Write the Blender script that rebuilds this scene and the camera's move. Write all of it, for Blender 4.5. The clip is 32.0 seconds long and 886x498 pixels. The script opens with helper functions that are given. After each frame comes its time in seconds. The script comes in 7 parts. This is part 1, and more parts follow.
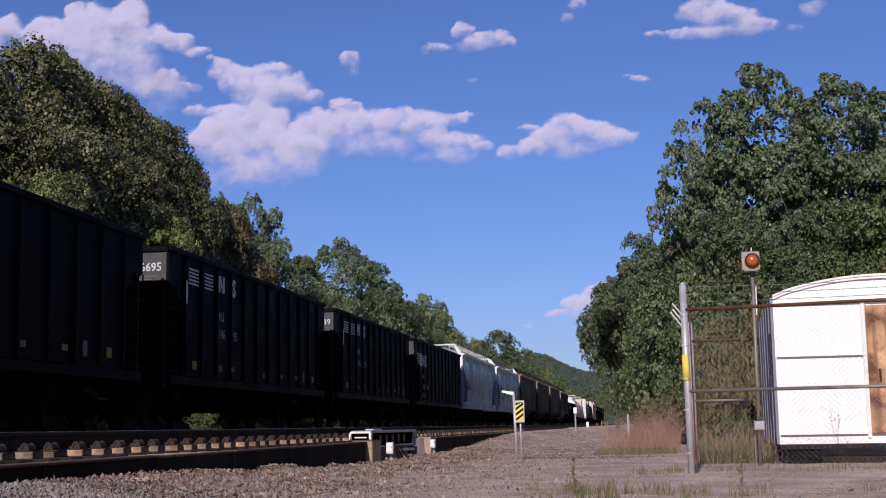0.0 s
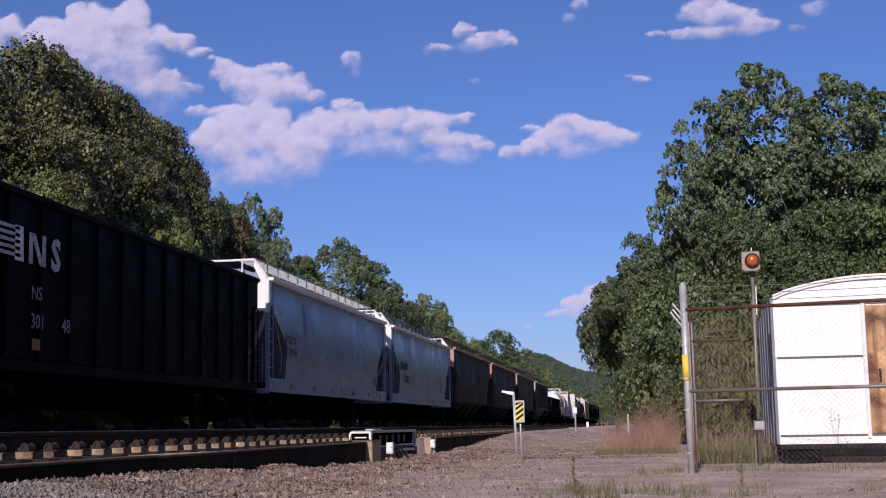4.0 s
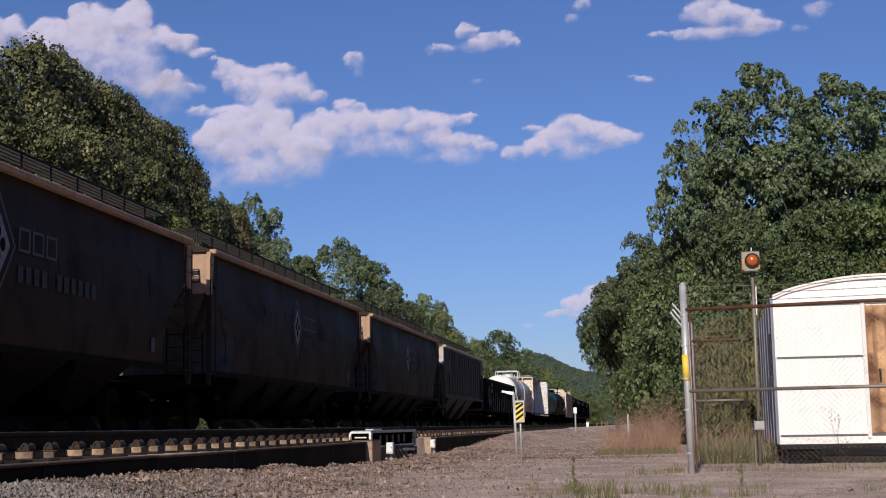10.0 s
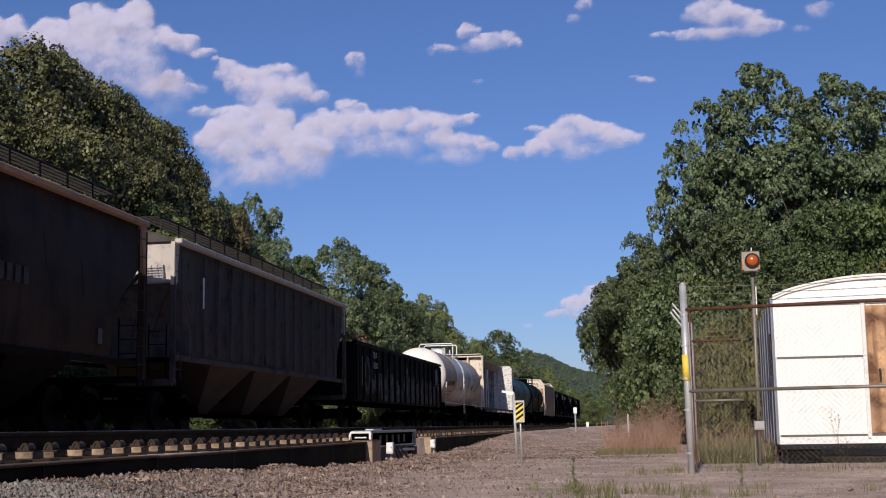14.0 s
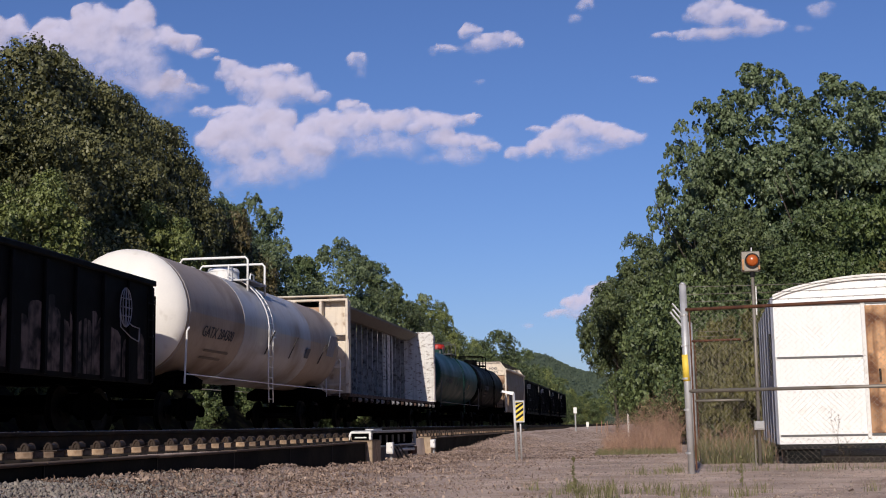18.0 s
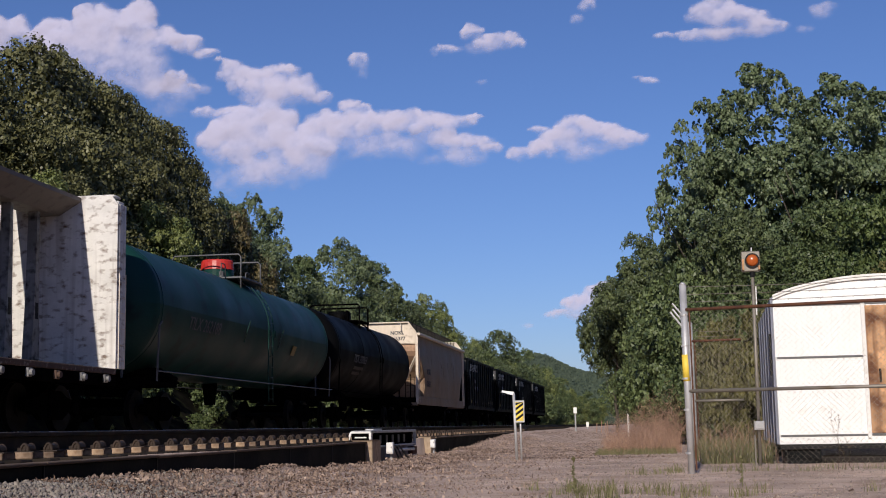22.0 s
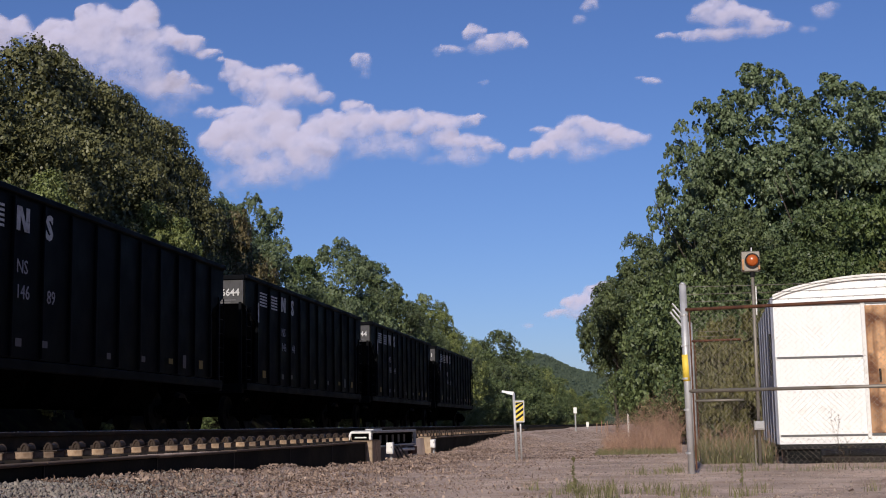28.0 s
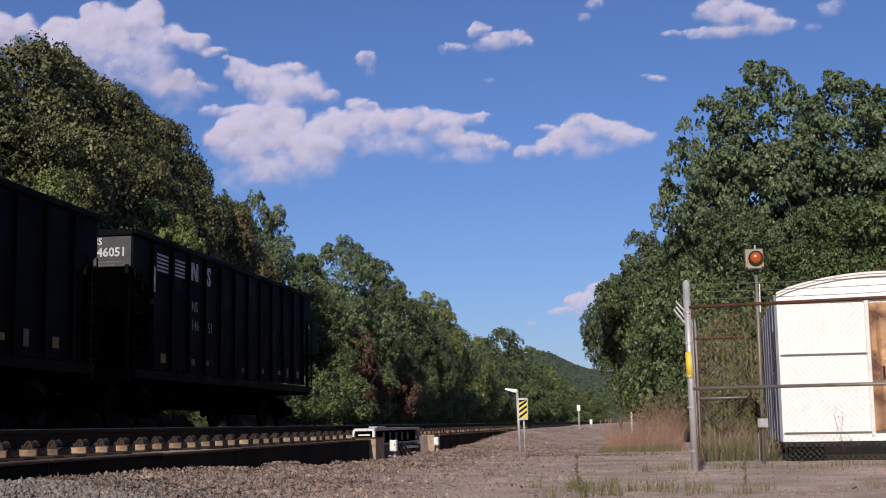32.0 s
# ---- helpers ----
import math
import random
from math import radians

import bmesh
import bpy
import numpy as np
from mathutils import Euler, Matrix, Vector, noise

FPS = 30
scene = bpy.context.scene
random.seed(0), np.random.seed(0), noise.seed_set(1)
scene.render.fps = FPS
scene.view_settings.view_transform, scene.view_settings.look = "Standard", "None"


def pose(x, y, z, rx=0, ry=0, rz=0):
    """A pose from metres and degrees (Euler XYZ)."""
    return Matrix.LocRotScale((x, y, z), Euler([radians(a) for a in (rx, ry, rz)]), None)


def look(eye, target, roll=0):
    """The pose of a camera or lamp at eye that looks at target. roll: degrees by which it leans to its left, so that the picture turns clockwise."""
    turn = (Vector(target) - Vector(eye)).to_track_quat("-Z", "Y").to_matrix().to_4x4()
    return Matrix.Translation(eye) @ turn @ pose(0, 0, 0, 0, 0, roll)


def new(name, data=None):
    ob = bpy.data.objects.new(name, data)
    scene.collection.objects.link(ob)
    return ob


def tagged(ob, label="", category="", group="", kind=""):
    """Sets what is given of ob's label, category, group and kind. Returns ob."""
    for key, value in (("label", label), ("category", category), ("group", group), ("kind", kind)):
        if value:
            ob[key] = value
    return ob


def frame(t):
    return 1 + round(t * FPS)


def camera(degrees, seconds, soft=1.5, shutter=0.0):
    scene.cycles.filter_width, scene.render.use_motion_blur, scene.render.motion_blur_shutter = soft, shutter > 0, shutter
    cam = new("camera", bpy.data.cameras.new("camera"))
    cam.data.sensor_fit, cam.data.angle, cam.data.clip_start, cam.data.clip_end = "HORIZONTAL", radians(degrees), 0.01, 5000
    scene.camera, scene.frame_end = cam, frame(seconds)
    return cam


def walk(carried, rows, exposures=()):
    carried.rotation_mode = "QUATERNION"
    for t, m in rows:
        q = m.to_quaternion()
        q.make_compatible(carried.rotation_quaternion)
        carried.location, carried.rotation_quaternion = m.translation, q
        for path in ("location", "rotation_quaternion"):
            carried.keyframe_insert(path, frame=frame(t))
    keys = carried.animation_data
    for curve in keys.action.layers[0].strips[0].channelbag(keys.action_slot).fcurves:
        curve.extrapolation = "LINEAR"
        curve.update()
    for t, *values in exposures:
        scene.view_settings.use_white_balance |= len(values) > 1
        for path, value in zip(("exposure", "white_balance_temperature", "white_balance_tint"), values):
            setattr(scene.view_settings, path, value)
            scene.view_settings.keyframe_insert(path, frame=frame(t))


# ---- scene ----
# ---- camera and its path ----
EYE = Vector((0.0, 0.0, 0.64))
RAIL = 0.66            # height of the rail heads
SPEED = 10.2           # of the train, towards the camera, metres a second
FAR_X = -11.95         # middle of the track under the train
NEAR_X = -6.05         # middle of the empty track
LENGTH = 32.0


def aim(yaw, pitch, roll=-1.0):
    a, p = radians(yaw), radians(pitch)
    way = Vector((-math.sin(a) * math.cos(p), math.cos(a) * math.cos(p), math.sin(p)))
    return look(EYE, EYE + way * 10, roll)


cam = camera(37.8, LENGTH, soft=1.0)
walk(cam, [(0, aim(8.526, 7.835)), (8, aim(8.526, 7.835)), (16, aim(8.526, 7.835)), (24, aim(8.526, 7.835)), (29.4, aim(8.526, 7.835)),
           (29.6, aim(8.530, 7.85)), (30.0, aim(8.60, 7.81)), (31.4, aim(8.60, 7.82)), (31.7, aim(8.62, 7.80)), (32.0, aim(8.68, 7.73))],
     exposures=[(0, -0.2, 6050, 20), (6.4, -0.2, 6050, 20), (7.6, -0.2, 6400, 11), (32, -0.2, 6400, 11)])

# ---- sky and sun ----
SUN_UP, SUN_SIDE = 28.0, -4.0
world = bpy.data.worlds.new("sky")
scene.world = world
world.use_nodes = True
wt = world.node_tree
sky = wt.nodes.new("ShaderNodeTexSky")
sky.sky_type = "NISHITA"
sky.sun_disc = False
sky.sun_elevation, sky.sun_rotation = radians(SUN_UP), radians(180 - SUN_SIDE)
sky.air_density, sky.dust_density, sky.ozone_density = 1.0, 0.4, 6.0
tone = wt.nodes.new("ShaderNodeMix")
tone.data_type, tone.blend_type = "RGBA", "MULTIPLY"
tone.inputs[0].default_value, tone.inputs[7].default_value = 1.0, (0.95, 0.95, 1.20, 1)
wt.links.new(sky.outputs[0], tone.inputs[6])
wt.links.new(tone.outputs[2], wt.nodes["Background"].inputs[0])
wt.nodes["Background"].inputs[1].default_value = 0.086
sun = new("sun", bpy.data.lights.new("sun", "SUN"))
sun.data.energy, sun.data.angle, sun.data.color = 4.6, radians(0.5), (1.0, 0.905, 0.77)
e, s = radians(SUN_UP), radians(SUN_SIDE)
sun.matrix_world = look((math.sin(s) * math.cos(e) * 50, -math.cos(s) * math.cos(e) * 50, math.sin(e) * 50), (0, 0, 0))


# ---- materials ----
def nodes(m):
    m.use_nodes = True
    t = m.node_tree
    return t, t.nodes, t.links, t.nodes["Principled BSDF"]


def surface(name, colour, rough=0.7, metal=0.0, vary=0.25, grain=30.0, patch=1.5, dirt=None, dirt_amount=0.35,
            bump=0.15, streak=0.0, piece=0.0, island=0.0, stretch=(1, 1, 1), spec=0.5):
    """A worn surface: grain and patches of its colour, dirt in blotches or in upright streaks, fine relief."""
    m = bpy.data.materials.new(name)
    t, n, l, b = nodes(m)
    co = n.new("ShaderNodeTexCoord")
    mp = n.new("ShaderNodeMapping")
    mp.inputs["Scale"].default_value = stretch
    l.new(co.outputs["Object"], mp.inputs[0])

    def noise_tex(scale, detail=4.0, src=None):
        k = n.new("ShaderNodeTexNoise")
        k.inputs["Scale"].default_value, k.inputs["Detail"].default_value = scale, detail
        l.new((src or mp).outputs[0], k.inputs["Vector"])
        return k

    def mix(kind, fac, a, b2):
        x = n.new("ShaderNodeMix")
        x.data_type, x.blend_type = "RGBA", kind
        for sock, val in ((x.inputs[0], fac), (x.inputs[6], a), (x.inputs[7], b2)):
            if hasattr(val, "is_output"):
                l.new(val, sock)
            else:
                sock.default_value = val
        return x.outputs[2]

    def ramp(src, lo, hi, a=0.0, b2=1.0):
        r = n.new("ShaderNodeMapRange")
        r.inputs[1].default_value, r.inputs[2].default_value, r.inputs[3].default_value, r.inputs[4].default_value = lo, hi, a, b2
        l.new(src, r.inputs[0])
        return r.outputs[0]

    fine, broad = noise_tex(grain), noise_tex(patch, 6.0)
    dark = tuple(c * (1 - vary) for c in colour) + (1,)
    light = tuple(min(1, c * (1 + vary)) for c in colour) + (1,)
    col = mix("MIX", ramp(broad.outputs[0], 0.3, 0.7), dark, light)
    col = mix("MULTIPLY", 0.5, col, mix("MIX", ramp(fine.outputs[0], 0.3, 0.7), (1 - vary,) * 3 + (1,), (1, 1, 1, 1)))
    if dirt:
        src = noise_tex(patch * 2.2, 7.0)
        col = mix("MIX", ramp(src.outputs[0], 0.66 - dirt_amount * 0.4, 0.8 - dirt_amount * 0.25), col, tuple(dirt) + (1,))
    if dirt and streak:
        sm = n.new("ShaderNodeMapping")
        sm.inputs["Scale"].default_value = (9, 9, 0.35)
        l.new(co.outputs["Object"], sm.inputs[0])
        st = noise_tex(1.0, 3.0, sm)
        col = mix("MIX", ramp(st.outputs[0], 0.5, 0.72, 0.0, streak), col, tuple(dirt) + (1,))
    if piece or island:
        src = n.new("ShaderNodeObjectInfo").outputs["Random"] if piece else n.new("ShaderNodeNewGeometry").outputs["Random Per Island"]
        amt = piece or island
        col = mix("MULTIPLY", 1.0, col, mix("MIX", src, (1 - amt, 1 - amt, 1 - amt * 0.9, 1), (1 + amt * 0.5, 1 + amt * 0.45, 1 + amt * 0.3, 1)))
    l.new(col, b.inputs["Base Color"])
    l.new(ramp(broad.outputs[0], 0.3, 0.7, max(0.05, rough - 0.12), min(1, rough + 0.12)), b.inputs["Roughness"])
    b.inputs["Metallic"].default_value = metal
    b.inputs["Specular IOR Level"].default_value = spec
    if bump:
        bp = n.new("ShaderNodeBump")
        bp.inputs["Strength"].default_value, bp.inputs["Distance"].default_value = bump, 0.01
        l.new(fine.outputs[0], bp.inputs["Height"])
        l.new(bp.outputs[0], b.inputs["Normal"])
    return m


def leafy(name, a, b2, shine=0.5, through_light=0.10):
    """Leaves: each one its own green, some light passing through."""
    m = bpy.data.materials.new(name)
    t, n, l, b = nodes(m)
    g = n.new("ShaderNodeNewGeometry")
    co = n.new("ShaderNodeTexCoord")
    k = n.new("ShaderNodeTexNoise")
    k.inputs["Scale"].default_value, k.inputs["Detail"].default_value = 8.0, 2.5
    l.new(co.outputs["Object"], k.inputs["Vector"])
    add = n.new("ShaderNodeMath")
    add.operation = "MULTIPLY_ADD"
    l.new(g.outputs["Random Per Island"], add.inputs[0])
    add.inputs[1].default_value = 0.55
    mr = n.new("ShaderNodeMapRange")
    mr.inputs[1].default_value, mr.inputs[2].default_value, mr.inputs[3].default_value, mr.inputs[4].default_value = 0.36, 0.64, 0.0, 0.45
    l.new(k.outputs[0], mr.inputs[0])
    l.new(mr.outputs[0], add.inputs[2])
    mx = n.new("ShaderNodeMix")
    mx.data_type = "RGBA"
    l.new(add.outputs[0], mx.inputs[0])
    mx.inputs[6].default_value, mx.inputs[7].default_value = (*a, 1), (*b2, 1)
    l.new(mx.outputs[2], b.inputs["Base Color"])
    b.inputs["Roughness"].default_value = shine
    b.inputs["Specular IOR Level"].default_value = 0.40
    tr = n.new("ShaderNodeBsdfTranslucent")
    l.new(mx.outputs[2], tr.inputs[0])
    ms = n.new("ShaderNodeMixShader")
    ms.inputs[0].default_value = through_light
    l.new(b.outputs[0], ms.inputs[1])
    l.new(tr.outputs[0], ms.inputs[2])
    l.new(ms.outputs[0], n["Material Output"].inputs[0])
    return m


M = {
    "yard": surface("gravel_ground", (0.53, 0.405, 0.34), 0.95, vary=0.35, grain=55, patch=0.9, dirt=(0.36, 0.255, 0.195), dirt_amount=0.4, bump=0.9, spec=0.15),
    "ballast": surface("ballast_stone", (0.25, 0.225, 0.205), 0.9, vary=0.3, grain=40, patch=9, island=0.32, bump=0.5, spec=0.2),
    "gravel": surface("loose_gravel", (0.36, 0.295, 0.26), 0.9, vary=0.25, grain=40, patch=9, island=0.35, bump=0.3, spec=0.15),
    "litter": surface("dry_litter", (0.34, 0.26, 0.22), 0.95, vary=0.3, grain=20, patch=5, island=0.5, bump=0.2, spec=0.1),
    "straw": surface("dry_stalks", (0.44, 0.285, 0.21), 0.9, vary=0.3, grain=10, patch=2, island=0.5, bump=0.0, spec=0.1),
    "grass": leafy("grass_blades", (0.115, 0.118, 0.050), (0.28, 0.26, 0.13), 0.6, 0.3),
    "steel": surface("worn_rail_steel", (0.020, 0.0155, 0.0135), 0.7, vary=0.3, grain=60, patch=3, dirt=(0.045, 0.026, 0.018), bump=0.2, spec=0.2),
    "shiny": surface("polished_rail_head", (0.45, 0.43, 0.42), 0.28, 1.0, vary=0.1, grain=60, patch=3, bump=0.05),
    "tie": surface("creosoted_tie_wood", (0.035, 0.027, 0.021), 0.9, vary=0.4, grain=25, patch=3, dirt=(0.08, 0.055, 0.04), dirt_amount=0.3, piece=0.45, stretch=(0.3, 3, 3), bump=0.6, spec=0.15),
    "shoulder": surface("weathered_shoulder_block", (0.36, 0.26, 0.185), 0.9, vary=0.35, grain=25, patch=5, dirt=(0.16, 0.09, 0.05), dirt_amount=0.35, piece=0.55, bump=0.5, spec=0.2),
    # Near-black colour stands in for the shade seen under the cars.
    "shade_soil": surface("dark_shade_soil", (0.016, 0.0145, 0.012), 0.95, vary=0.5, grain=12, patch=1.2, dirt=(0.03, 0.034, 0.015), dirt_amount=0.4, bump=0.9, spec=0.02),
    "stalk": surface("dry_dark_stalk", (0.10, 0.07, 0.045), 0.9, vary=0.3, grain=10, patch=2, bump=0.0, spec=0.1),
    "seam": surface("worn_timber_edge", (0.075, 0.068, 0.062), 0.85, vary=0.4, grain=30, patch=3, bump=0.2, spec=0.15),
    "chip": surface("brown_chips", (0.22, 0.155, 0.125), 0.95, vary=0.4, grain=20, patch=5, island=0.8, bump=0.2, spec=0.1),
    "clip": surface("rusty_clip", (0.046, 0.029, 0.021), 0.75, 0.2, vary=0.4, grain=60, patch=8, piece=0.3, bump=0.3),
    "wall": surface("creosoted_timber", (0.0065, 0.0078, 0.009), 0.8, vary=0.4, grain=30, patch=2, dirt=(0.013, 0.012, 0.012), dirt_amount=0.25, streak=0.3, piece=0.25, bump=0.4, spec=0.15),
    "cap": surface("brown_timber_cap", (0.14, 0.10, 0.075), 0.85, vary=0.35, grain=30, patch=2, dirt=(0.06, 0.045, 0.035), piece=0.2, stretch=(3, 0.3, 3), bump=0.5, spec=0.2),
    "concrete": surface("tan_concrete", (0.40, 0.30, 0.21), 0.9, vary=0.2, grain=45, patch=4, dirt=(0.24, 0.17, 0.11), dirt_amount=0.4, bump=0.35),
    "galv": surface("galvanised_steel", (0.50, 0.50, 0.51), 0.45, 0.35, vary=0.15, grain=50, patch=5, bump=0.1),
    "wire": surface("grey_fence_wire", (0.27, 0.245, 0.21), 0.55, 0.4, vary=0.2, grain=30, patch=1.5, dirt=(0.16, 0.12, 0.08), dirt_amount=0.3, bump=0.0),
    "rust": surface("rusty_pipe", (0.12, 0.05, 0.028), 0.85, 0.2, vary=0.4, grain=50, patch=5, dirt=(0.18, 0.08, 0.04), bump=0.4),
    "yellow": surface("yellow_marker", (0.80, 0.58, 0.07), 0.5, vary=0.08, grain=30, patch=6, bump=0.05),
    "black": surface("black_paint", (0.012, 0.012, 0.013), 0.5, vary=0.4, grain=30, patch=3, bump=0.1, spec=0.15),
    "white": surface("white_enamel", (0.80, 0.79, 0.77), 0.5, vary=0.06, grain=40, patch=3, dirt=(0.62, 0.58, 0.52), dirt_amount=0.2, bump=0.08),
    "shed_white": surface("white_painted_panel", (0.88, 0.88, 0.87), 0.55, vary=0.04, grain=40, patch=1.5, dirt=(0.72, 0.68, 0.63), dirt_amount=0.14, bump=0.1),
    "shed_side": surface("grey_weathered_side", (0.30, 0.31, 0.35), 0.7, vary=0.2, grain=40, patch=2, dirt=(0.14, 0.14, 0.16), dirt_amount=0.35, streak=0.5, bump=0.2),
    # Weathered grey, darker and bluer because the wall's shade is put in.
    "shed_wall": surface("weathered_boards_shaded", (0.25, 0.265, 0.33), 0.75, vary=0.2, grain=40, patch=2, dirt=(0.2, 0.2, 0.22), dirt_amount=0.3, streak=0.5, bump=0.2),
    "shed_rust": surface("rust_streaked_door", (0.62, 0.36, 0.19), 0.85, vary=0.4, grain=30, patch=1.8, dirt=(0.13, 0.055, 0.028), dirt_amount=0.55, streak=0.75, bump=0.4),
    "dull_rail": surface("dull_steel_rail", (0.13, 0.13, 0.135), 0.6, 0.3, vary=0.2, grain=30, patch=3, bump=0.0),
    "rubber": surface("black_rubber", (0.015, 0.015, 0.016), 0.6, vary=0.3, grain=40, patch=5, bump=0.1),
    "bark": surface("grey_bark", (0.085, 0.072, 0.058), 0.95, vary=0.4, grain=14, patch=2, stretch=(3, 3, 0.6), bump=0.9, spec=0.2),
    "coal_body": surface("black_car_paint", (0.0024, 0.0033, 0.0052), 0.58, vary=0.35, grain=25, patch=1.2, dirt=(0.006, 0.006, 0.0075), dirt_amount=0.3, streak=0.3, bump=0.12, spec=0.05),
    # End panels are a greyer, lighter tone than the car body.
    "coal_end": surface("grey_end_panel", (0.058, 0.057, 0.061), 0.7, vary=0.25, grain=25, patch=2, dirt=(0.026, 0.025, 0.026), streak=0.3, bump=0.12),
    "coal": surface("coal_load", (0.012, 0.012, 0.013), 0.6, vary=0.4, grain=20, patch=4, bump=1.0, spec=0.15),
    "mark": surface("worn_white_lettering", (0.55, 0.55, 0.55), 0.7, vary=0.2, grain=30, patch=6, dirt=(0.22, 0.22, 0.22), dirt_amount=0.3, bump=0.0),
    "mark_pale": surface("faded_pale_lettering", (0.27, 0.27, 0.31), 0.75, vary=0.2, grain=30, patch=5, dirt=(0.14, 0.13, 0.14), bump=0.0),
    # Dark paint for hopper end slopes, with their shade put into the colour.
    "end_shade": surface("shaded_hopper_end", (0.11, 0.115, 0.13), 0.75, vary=0.25, grain=25, patch=1.5, dirt=(0.05, 0.05, 0.055), dirt_amount=0.4, streak=0.4, bump=0.1),
    "name_faint": surface("nearly_worn_off_lettering", (0.050, 0.046, 0.046), 0.75, vary=0.3, grain=30, patch=3, dirt=(0.02, 0.016, 0.014), dirt_amount=0.4, bump=0.0),
    "mark_faint": surface("faded_brown_stencil", (0.20, 0.155, 0.12), 0.7, vary=0.3, grain=30, patch=6, bump=0.0),
    "mark_dark": surface("dark_lettering", (0.03, 0.035, 0.05), 0.7, vary=0.2, grain=30, patch=6, bump=0.0),
    "mark_grey": surface("faded_lettering", (0.105, 0.102, 0.108), 0.75, vary=0.25, grain=30, patch=3, bump=0.0),
    # White paint darkened and blued: side shade and sky light are in this colour.
    "hop_white_shade": surface("white_hopper_in_shade", (0.215, 0.275, 0.375), 0.30, vary=0.06, grain=25, patch=0.6, dirt=(0.185, 0.23, 0.305), dirt_amount=0.22, streak=0.25, bump=0.02, spec=0.55),
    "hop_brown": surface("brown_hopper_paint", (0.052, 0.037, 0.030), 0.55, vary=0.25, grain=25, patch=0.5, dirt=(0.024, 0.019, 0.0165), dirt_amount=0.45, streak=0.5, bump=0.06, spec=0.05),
    # Near-black brown for the brown cars' sills, chutes and emblem petals.
    "sill_dark": surface("near_black_sill", (0.011, 0.0088, 0.0075), 0.7, vary=0.35, grain=25, patch=1.5, dirt=(0.004, 0.0035, 0.003), dirt_amount=0.4, bump=0.1, spec=0.05),
    # Tan of sunlit hopper ends: the sun's brightness is part of this colour.
    "hop_tan": surface("sunlit_tan_end", (0.46, 0.29, 0.19), 0.7, vary=0.15, grain=25, patch=1.5, dirt=(0.26, 0.16, 0.10), dirt_amount=0.3, streak=0.3, bump=0.08),
    # Grey ribbed car: dark shaded sides and bright sunlit ends are separate paints.
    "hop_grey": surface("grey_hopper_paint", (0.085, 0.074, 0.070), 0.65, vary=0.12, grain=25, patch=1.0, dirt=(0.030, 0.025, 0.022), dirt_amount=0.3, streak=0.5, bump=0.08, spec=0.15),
    "hop_greyend": surface("sunlit_hopper_end", (0.52, 0.47, 0.43), 0.65, vary=0.1, grain=25, patch=2, dirt=(0.3, 0.25, 0.22), dirt_amount=0.25, streak=0.3, bump=0.08),
    "hop_rust": surface("rusty_hopper_chute", (0.045, 0.029, 0.020), 0.8, vary=0.2, grain=25, patch=1.5, dirt=(0.04, 0.026, 0.018), dirt_amount=0.35, bump=0.15),
    # Cream car: darker side and paler end, shade and sunlight put into the colours.
    "hop_cream": surface("shaded_cream_paint", (0.225, 0.148, 0.093), 0.6, vary=0.1, grain=25, patch=0.9, dirt=(0.155, 0.10, 0.063), dirt_amount=0.3, streak=0.4, bump=0.08),
    "hop_creamend": surface("sunlit_cream_end", (0.72, 0.62, 0.50), 0.6, vary=0.08, grain=25, patch=2, dirt=(0.45, 0.36, 0.27), dirt_amount=0.2, streak=0.25, bump=0.06),
    "tank_white": surface("dusty_white_tank", (0.47, 0.45, 0.445), 0.40, vary=0.12, grain=25, patch=0.25, dirt=(0.27, 0.20, 0.145), dirt_amount=0.4, streak=0.3, bump=0.06),
    "tank_dust": surface("tan_dusted_tank", (0.40, 0.315, 0.245), 0.5, vary=0.14, grain=25, patch=0.3, dirt=(0.22, 0.15, 0.10), dirt_amount=0.4, streak=0.3, bump=0.06),
    "tank_end": surface("white_tank_head", (0.84, 0.8, 0.75), 0.5, vary=0.06, grain=25, patch=1, dirt=(0.62, 0.56, 0.5), dirt_amount=0.15, bump=0.05),
    "tank_green": surface("green_tank_paint", (0.0072, 0.043, 0.037), 0.50, vary=0.2, grain=25, patch=0.6, dirt=(0.007, 0.013, 0.013), dirt_amount=0.3, bump=0.04, spec=0.18),
    "tank_black": surface("black_tank_paint", (0.0034, 0.0036, 0.0042), 0.6, vary=0.3, grain=25, patch=0.7, dirt=(0.006, 0.0056, 0.006), dirt_amount=0.3, bump=0.06, spec=0.04),
    "red": surface("red_dome", (0.50, 0.03, 0.02), 0.45, vary=0.15, grain=30, patch=5, bump=0.05),
    "gon": surface("black_gondola_side", (0.006, 0.0065, 0.007), 0.65, vary=0.3, grain=25, patch=1.2, dirt=(0.012, 0.011, 0.011), dirt_amount=0.3, streak=0.3, bump=0.15, spec=0.06),
    "spray_a": surface("faded_grey_spray", (0.16, 0.165, 0.18), 0.7, vary=0.3, grain=8, patch=1.6, dirt=(0.012, 0.012, 0.014), dirt_amount=0.7, streak=0.6, bump=0.0, spec=0.2),
    "spray_b": surface("faded_pink_spray", (0.17, 0.13, 0.12), 0.7, vary=0.3, grain=8, patch=1.6, dirt=(0.012, 0.011, 0.012), dirt_amount=0.7, streak=0.6, bump=0.0, spec=0.2),
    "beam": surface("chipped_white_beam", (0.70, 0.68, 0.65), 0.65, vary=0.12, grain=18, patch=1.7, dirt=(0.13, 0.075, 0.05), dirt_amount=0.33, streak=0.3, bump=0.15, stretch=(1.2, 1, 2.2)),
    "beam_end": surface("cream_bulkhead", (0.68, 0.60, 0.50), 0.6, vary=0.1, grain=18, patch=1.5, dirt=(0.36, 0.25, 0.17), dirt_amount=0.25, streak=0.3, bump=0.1),
